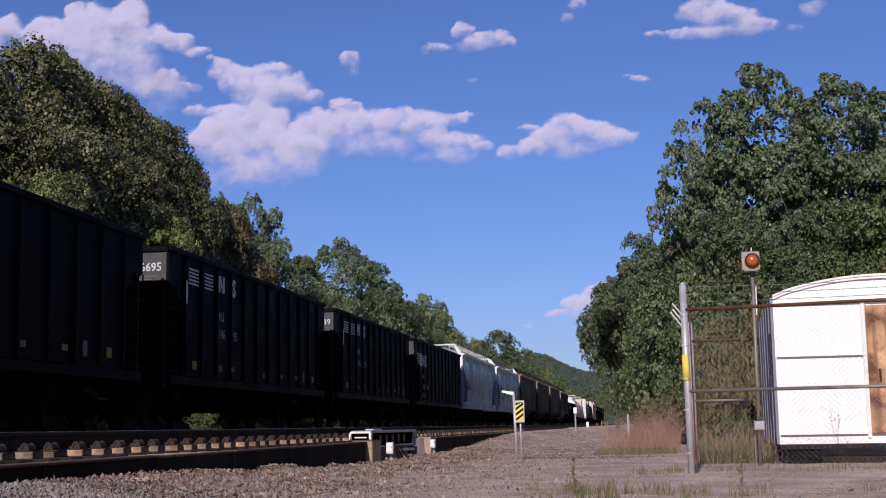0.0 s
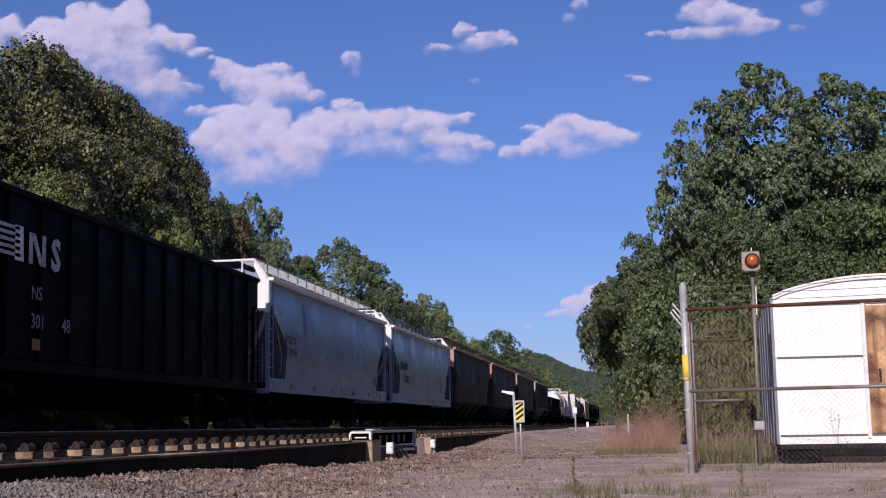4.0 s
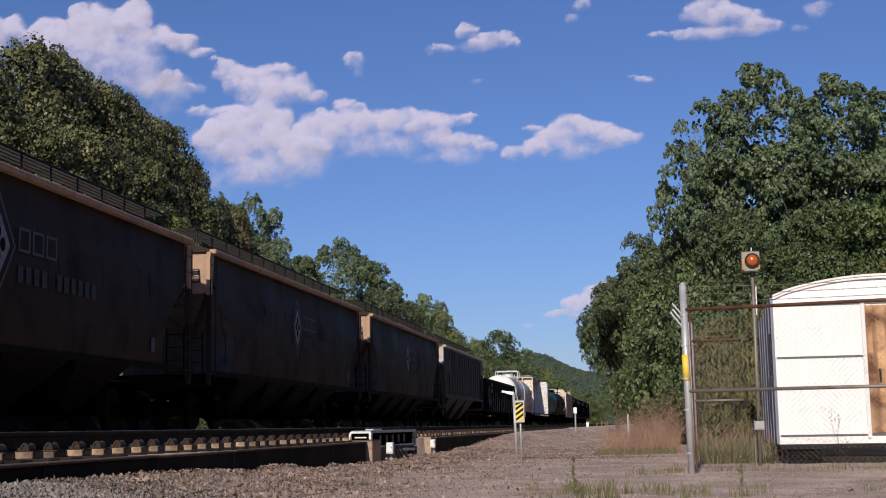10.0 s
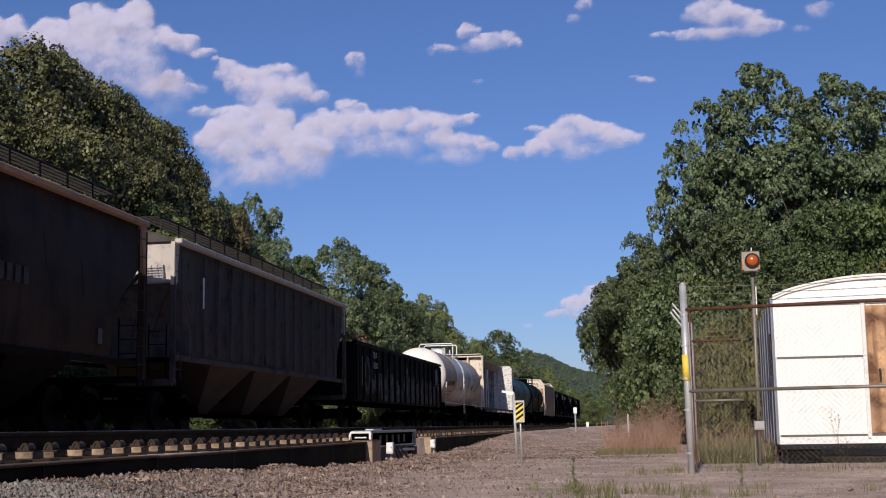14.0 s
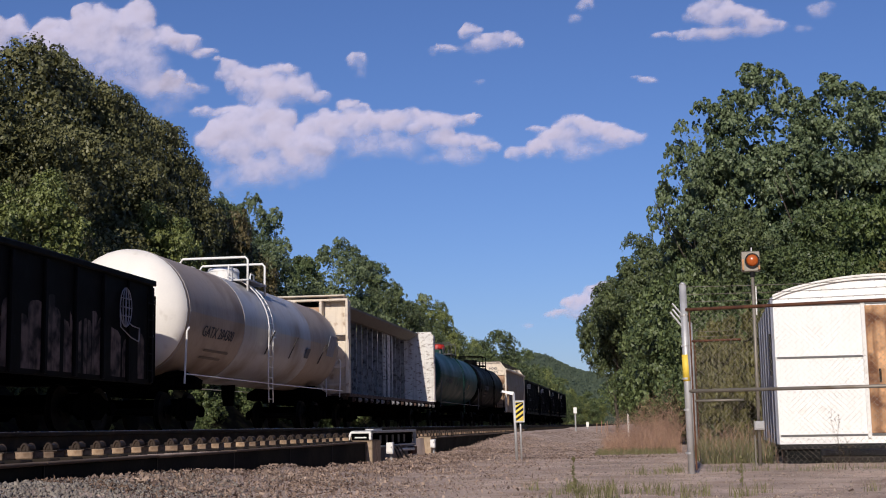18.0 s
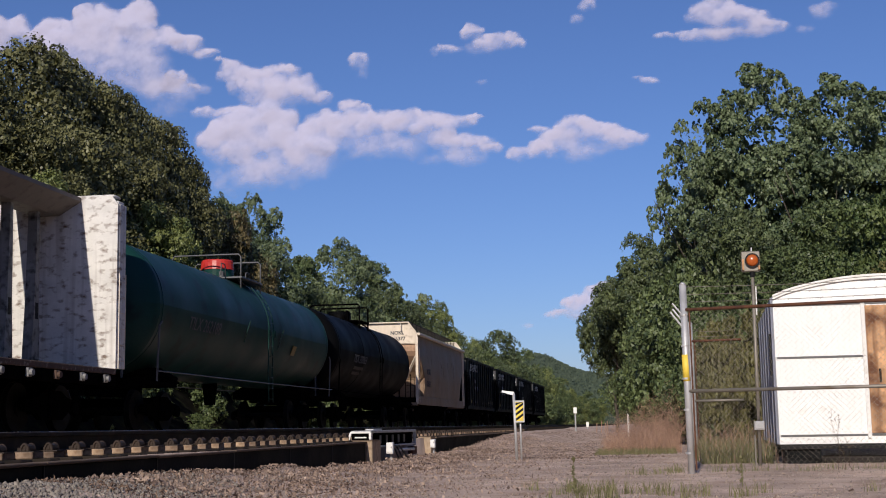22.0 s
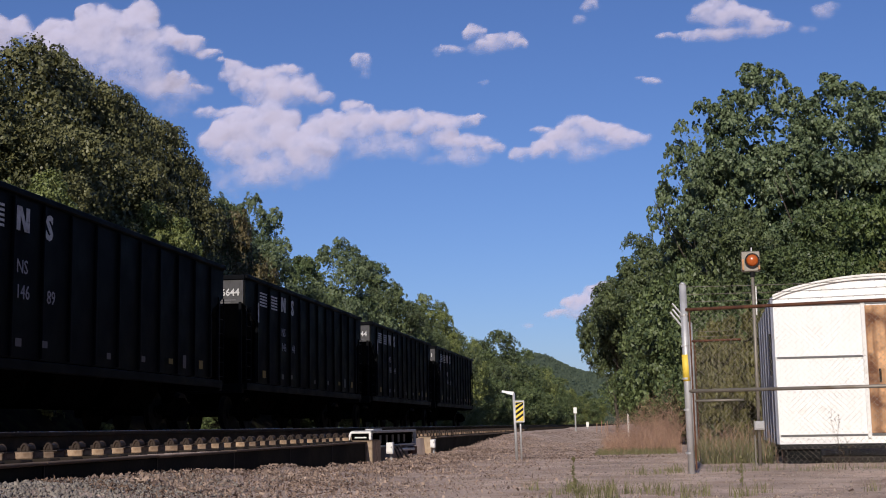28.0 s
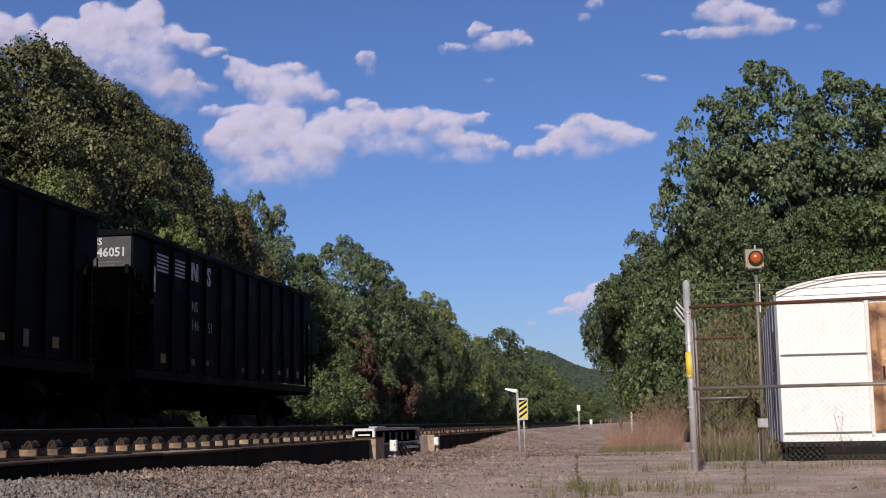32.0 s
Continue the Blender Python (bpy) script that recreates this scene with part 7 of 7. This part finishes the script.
        part("ladder", lad, steps or rail_paint, car, smooth=True, at=pose(0, step_y, 0))
    # top platform with its rails and dome
    zt = zc + radius
    part("platform", Shape().chamfer(-1.05, 1.05, top_y - platform - 0.05, top_y + platform + 0.05, zt - 0.10, zt - 0.05, 0.01), rail_paint if paint != "tank_white" else "galv", car)
    for sy in (-1, 1):
        y = sy * platform + top_y
        rl = Shape()
        rl.tube([(1.0, y, zt - 0.5), (1.0, y, zt + 0.50), (0.93, y, zt + 0.58), (-0.93, y, zt + 0.58), (-1.0, y, zt + 0.50), (-1.0, y, zt - 0.5)], rail, 8)
        part("platform_rail", rl, rail_paint, car, smooth=True)
        for x in (-0.55, 0.55):
            part("rail_hoop", Shape().tube([(x, y, zt - 0.06), (x, y, zt + 0.22), (x, y + sy * 0.05, zt + 0.30), (x, y + sy * 0.35, zt + 0.30), (x, y + sy * 0.40, zt - 0.05)], rail * 0.74, 6), rail_paint, car, smooth=True)
    d = part("dome", Shape().tube([(0, top_y, zt - 0.12), (0, top_y, zt + 0.26)], 0.46, 24), paint if dome == "red" else dome, car, smooth=False)
    part("dome_lid", Shape().tube([(0, top_y, zt + 0.26), (0, top_y, zt + (0.50 if dome == "red" else 0.30)), (0, top_y, zt + (0.54 if dome == "red" else 0.36))], 0.48, 24, 0.43), dome, d, "round dome lid")
    for k in range(3):
        part("valve", Shape().tube([(0.25 * math.cos(k * 2), top_y - 0.4 + 0.2 * k, zt - 0.05), (0.25 * math.cos(k * 2), top_y - 0.4 + 0.2 * k, zt + 0.18)], 0.07, 10), rail_paint, car)
    for sy in (-1, 1):
        part("saddle", Shape().prism([(-1.3, 1.0), (1.3, 1.0), (1.32, 1.22), (0.9, 1.45), (0, 1.32), (-0.9, 1.45), (-1.32, 1.22)], sy * (half - 2.1) - 0.3, sy * (half - 2.1) + 0.3), "under", car)
        part("end_sill", Shape().chamfer(-1.45, 1.45, sy * half - 0.1 if sy > 0 else -half, sy * half if sy > 0 else -half + 0.1, 0.92, 1.15, 0.015), "under", car)
        part("brake_post", Shape().tube([(0.9, sy * (half - 0.1), 1.1), (0.9, sy * (half - 0.1), 2.1)], 0.03, 6), rail_paint, car)
        part("stub_sill", Shape().chamfer(-0.22, 0.22, min(sy * half, sy * (half - 3)), max(sy * half, sy * (half - 3)), 0.8, 1.25, 0.02), "under", car)
    part("bottom_valve", Shape().tube([(0, 0, 1.35), (0, 0, 0.7)], 0.22, 12, 0.15), "under", car)
    running_gear(car, half, half - 2.1)
    return car


def barrel_pose(y, ang, radius=1.52, zc=2.80):
    """A place on the tank's side for writing, at a height angle."""
    a = radians(ang)
    return Matrix.Translation((radius * math.cos(a), y, zc + radius * math.sin(a))) @ Matrix(((0, -math.sin(a), math.cos(a), 0), (1, 0, 0, 0), (0, math.cos(a), math.sin(a), 0), (0, 0, 0, 1)))


tk = tank_car(220.35, 8.45, "tank_white", "tank_end", "white", "dusty white tank car with top platform and ladder", step_y=-1.04)
lettering("GATX 204300", 0.40, "mark_dark", tk, barrel_pose(-6.5, -20))
for k in range(2):
    part("stencil", Shape().chamfer(0, 1.9 - 0.3 * k, 0, 0.07, 0.0, 0.006, 0.002), "mark_faint", tk, at=barrel_pose(-5.9, -34 - 8 * k))
part("placard", Shape().chamfer(0, 0.42, 0, 0.32, 0, 0.012, 0.003), "mark_grey", tk, at=barrel_pose(3.3, -22))
for y in (-0.95, 1.6, 5.2):
    part("bracket_strip", Shape().chamfer(0, 0.06, 0, 0.7, 0, 0.02, 0.004), "hop_grey", tk, at=barrel_pose(y, -26))
part("stencil_panel", Shape().chamfer(0, 0.95, 0, 0.7, 0, 0.008, 0.002), "shed_side", tk, at=barrel_pose(6.0, -14))

gt = tank_car(259.5, 8.55, "tank_green", "tank_green", "dull_rail", "glossy dark green tank car with a red dome", dome="red", platform=0.95, steps="tank_green", step_y=0.6, top_y=0.6, rail=0.022)
lettering("TILX 262188", 0.44, "mark_grey", gt, barrel_pose(-5.9, -16))
part("placard", Shape().chamfer(0, 0.4, 0, 0.3, 0, 0.012, 0.003), "sticker_y", gt, at=barrel_pose(3.3, -22))
for y in (-1.5, 1.8):
    part("bracket_strip", Shape().chamfer(0, 0.06, 0, 0.6, 0, 0.02, 0.004), "tank_green", gt, at=barrel_pose(y, -18))
bt = tank_car(276.0, 7.75, "tank_black", "tank_black", "under", "black dusty tank car with faint white lettering", dome="tank_black", platform=0.8)
lettering("TILX 200863", 0.42, "mark_grey", bt, barrel_pose(-4.6, -14))
for k in range(2):
    part("stencil", Shape().chamfer(0, 1.6 - 0.3 * k, 0, 0.12, 0.0, 0.006, 0.002), "hop_rust", bt, at=barrel_pose(-4.3, -24 - 8 * k))


# --- centre-beam lumber flat ---
def centre_beam(mid, half):
    car = car_empty("centre_beam_flat_car", mid, "empty white centre-beam lumber flat car with chipped bulkheads")
    top, deck = 4.80, 1.26
    part("deck", Shape().chamfer(-1.5, 1.5, -half, half, deck - 0.12, deck, 0.015), "beam_rust", car)
    part("side_sill", Shape().chamfer(1.42, 1.5, -half, half, deck - 0.35, deck - 0.121, 0.015), "under", car)
    part("side_sill", Shape().chamfer(-1.5, -1.42, -half, half, deck - 0.35, deck - 0.121, 0.015), "under", car)
    part("centre_sill", Shape().chamfer(-0.3, 0.3, -half, half, deck - 0.75, deck - 0.13, 0.02), "under", car)
    for sy in (-1, 1):
        y = sy * (half - 0.05)
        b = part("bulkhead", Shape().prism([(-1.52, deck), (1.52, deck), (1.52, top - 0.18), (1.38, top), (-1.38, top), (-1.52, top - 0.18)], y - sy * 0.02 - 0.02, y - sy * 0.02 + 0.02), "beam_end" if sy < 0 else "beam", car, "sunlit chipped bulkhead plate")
        lo, hi = (-half - 0.38, -half - 0.05 - 0.02) if sy < 0 else (half - 0.01, half + 0.34)
        for x in (-1.48, -0.5, 0.5, 1.48):
            part("stiffener", Shape().chamfer(x - 0.05, x + 0.05, lo, hi, deck, top - 0.16, 0.015), "beam_end" if sy < 0 else "beam", b)
        for z in (deck + 0.3, 2.2, 3.4, top - 0.14):
            part("cross_rib", Shape().chamfer(-1.5, 1.5, lo + 0.06 if sy < 0 else lo, hi if sy < 0 else hi - 0.06, z - 0.04, z + 0.04, 0.012), "beam_end" if sy < 0 else "beam", b)
        part("top_cap", Shape().chamfer(-1.4, 1.4, lo, hi + (0.06 if sy < 0 else 0), top - 0.02, top + 0.04, 0.02), "beam_end" if sy < 0 else "beam", b)
        ladder(car, 1.53, lo + 0.02, deck, 3.2, 0.32, "beam_end", rungs=6)
    lettering("728095", 0.24, "mark_dark", car, end_pose(-0.25, -half - 0.095, 4.0))
    part("stencil", Shape().chamfer(-0.15, 0.45, -half - 0.10, -half - 0.093, 4.25, 4.42, 0.002), "hop_tan", car)
    # the open truss down the middle
    n = 17
    for k in range(n):
        y = -half + 0.7 + k * (2 * half - 1.4) / (n - 1)
        po = part("truss_post", Shape().slab([(y - 0.19, deck), (y + 0.19, deck), (y + 0.10, 2.6), (y + 0.05, top - 0.35), (y - 0.05, top - 0.35), (y - 0.10, 2.6)], -0.10, 0.10), "post_white", car)
        part("post_slot", Shape().chamfer(0.101, 0.108, y - 0.06, y + 0.06, 2.25, 2.58, 0.003), "black", po)
        part("post_slot", Shape().chamfer(0.13, 0.145, y - 0.05, y + 0.05, 1.35, 1.45, 0.005), "black", po)
    for k in (1, 5, 6, 9, 10, 13, 14):
        y = -half + 0.7 + k * (2 * half - 1.4) / (n - 1)
        dy = (2 * half - 1.4) / (n - 1)
        part("diagonal", Shape().bar((0.0, y, deck + 0.1), (0.0, y + dy * (1 if k % 2 else -1), 3.2), 0.07, 0.07), "post_white", car)
    part("middle_panel", Shape().chamfer(-0.05, 0.05, 4.2, 6.2, deck, top - 0.3, 0.01), "beam", car, "white centre panel")
    part("top_beam", Shape().prism([(-0.72, top - 0.10), (-0.25, top - 0.38), (0.25, top - 0.38), (0.72, top - 0.10), (0.72, top - 0.02), (-0.72, top - 0.02)], -half + 0.05, half - 0.06), "beam_top", car, "wide tan top beam")
    for k in range(18):
        y = -half + 0.5 + k * (2 * half - 1) / 17
        w = Shape()
        w.tube([(1.46, y - 0.1, deck - 0.22), (1.62, y - 0.1, deck - 0.22)], 0.06, 10)
        w.chamfer(1.50, 1.56, y - 0.17, y - 0.02, deck - 0.30, deck - 0.14, 0.01)
        part("strap_winch", w, "post_white" if k % 3 else "beam_rust", car)
    running_gear(car, half, half - 1.9)
    return car


centre_beam(239.6, 9.72)


# ---- movement ----
def motions():
    for ob, cx, cz, drift in CLOUDS:
        walk(ob, [(t, pose(cx + drift * (t - 16) / 16, 2600, cz - 3.5 * drift / 14 * (t - 16) / 16)) for t in (0, 16, 32)])
    step = 2 / FPS
    turn = math.degrees(SPEED * step / 0.46)
    count = int(LENGTH / step)
    spin = [Matrix.Rotation(radians(turn * k), 4, "X") for k in range(count + 1)]
    for w, y in SPINNING:
        walk(w, [(k * step, Matrix.Translation((0, y, 0.46)) @ spin[k]) for k in range(count + 1)])
    for car, mid in TRAIN:
        walk(car, [(t, pose(FAR_X, mid - SPEED * t, RAIL)) for t in (0, 8, 16, 24, 32)])


motions()
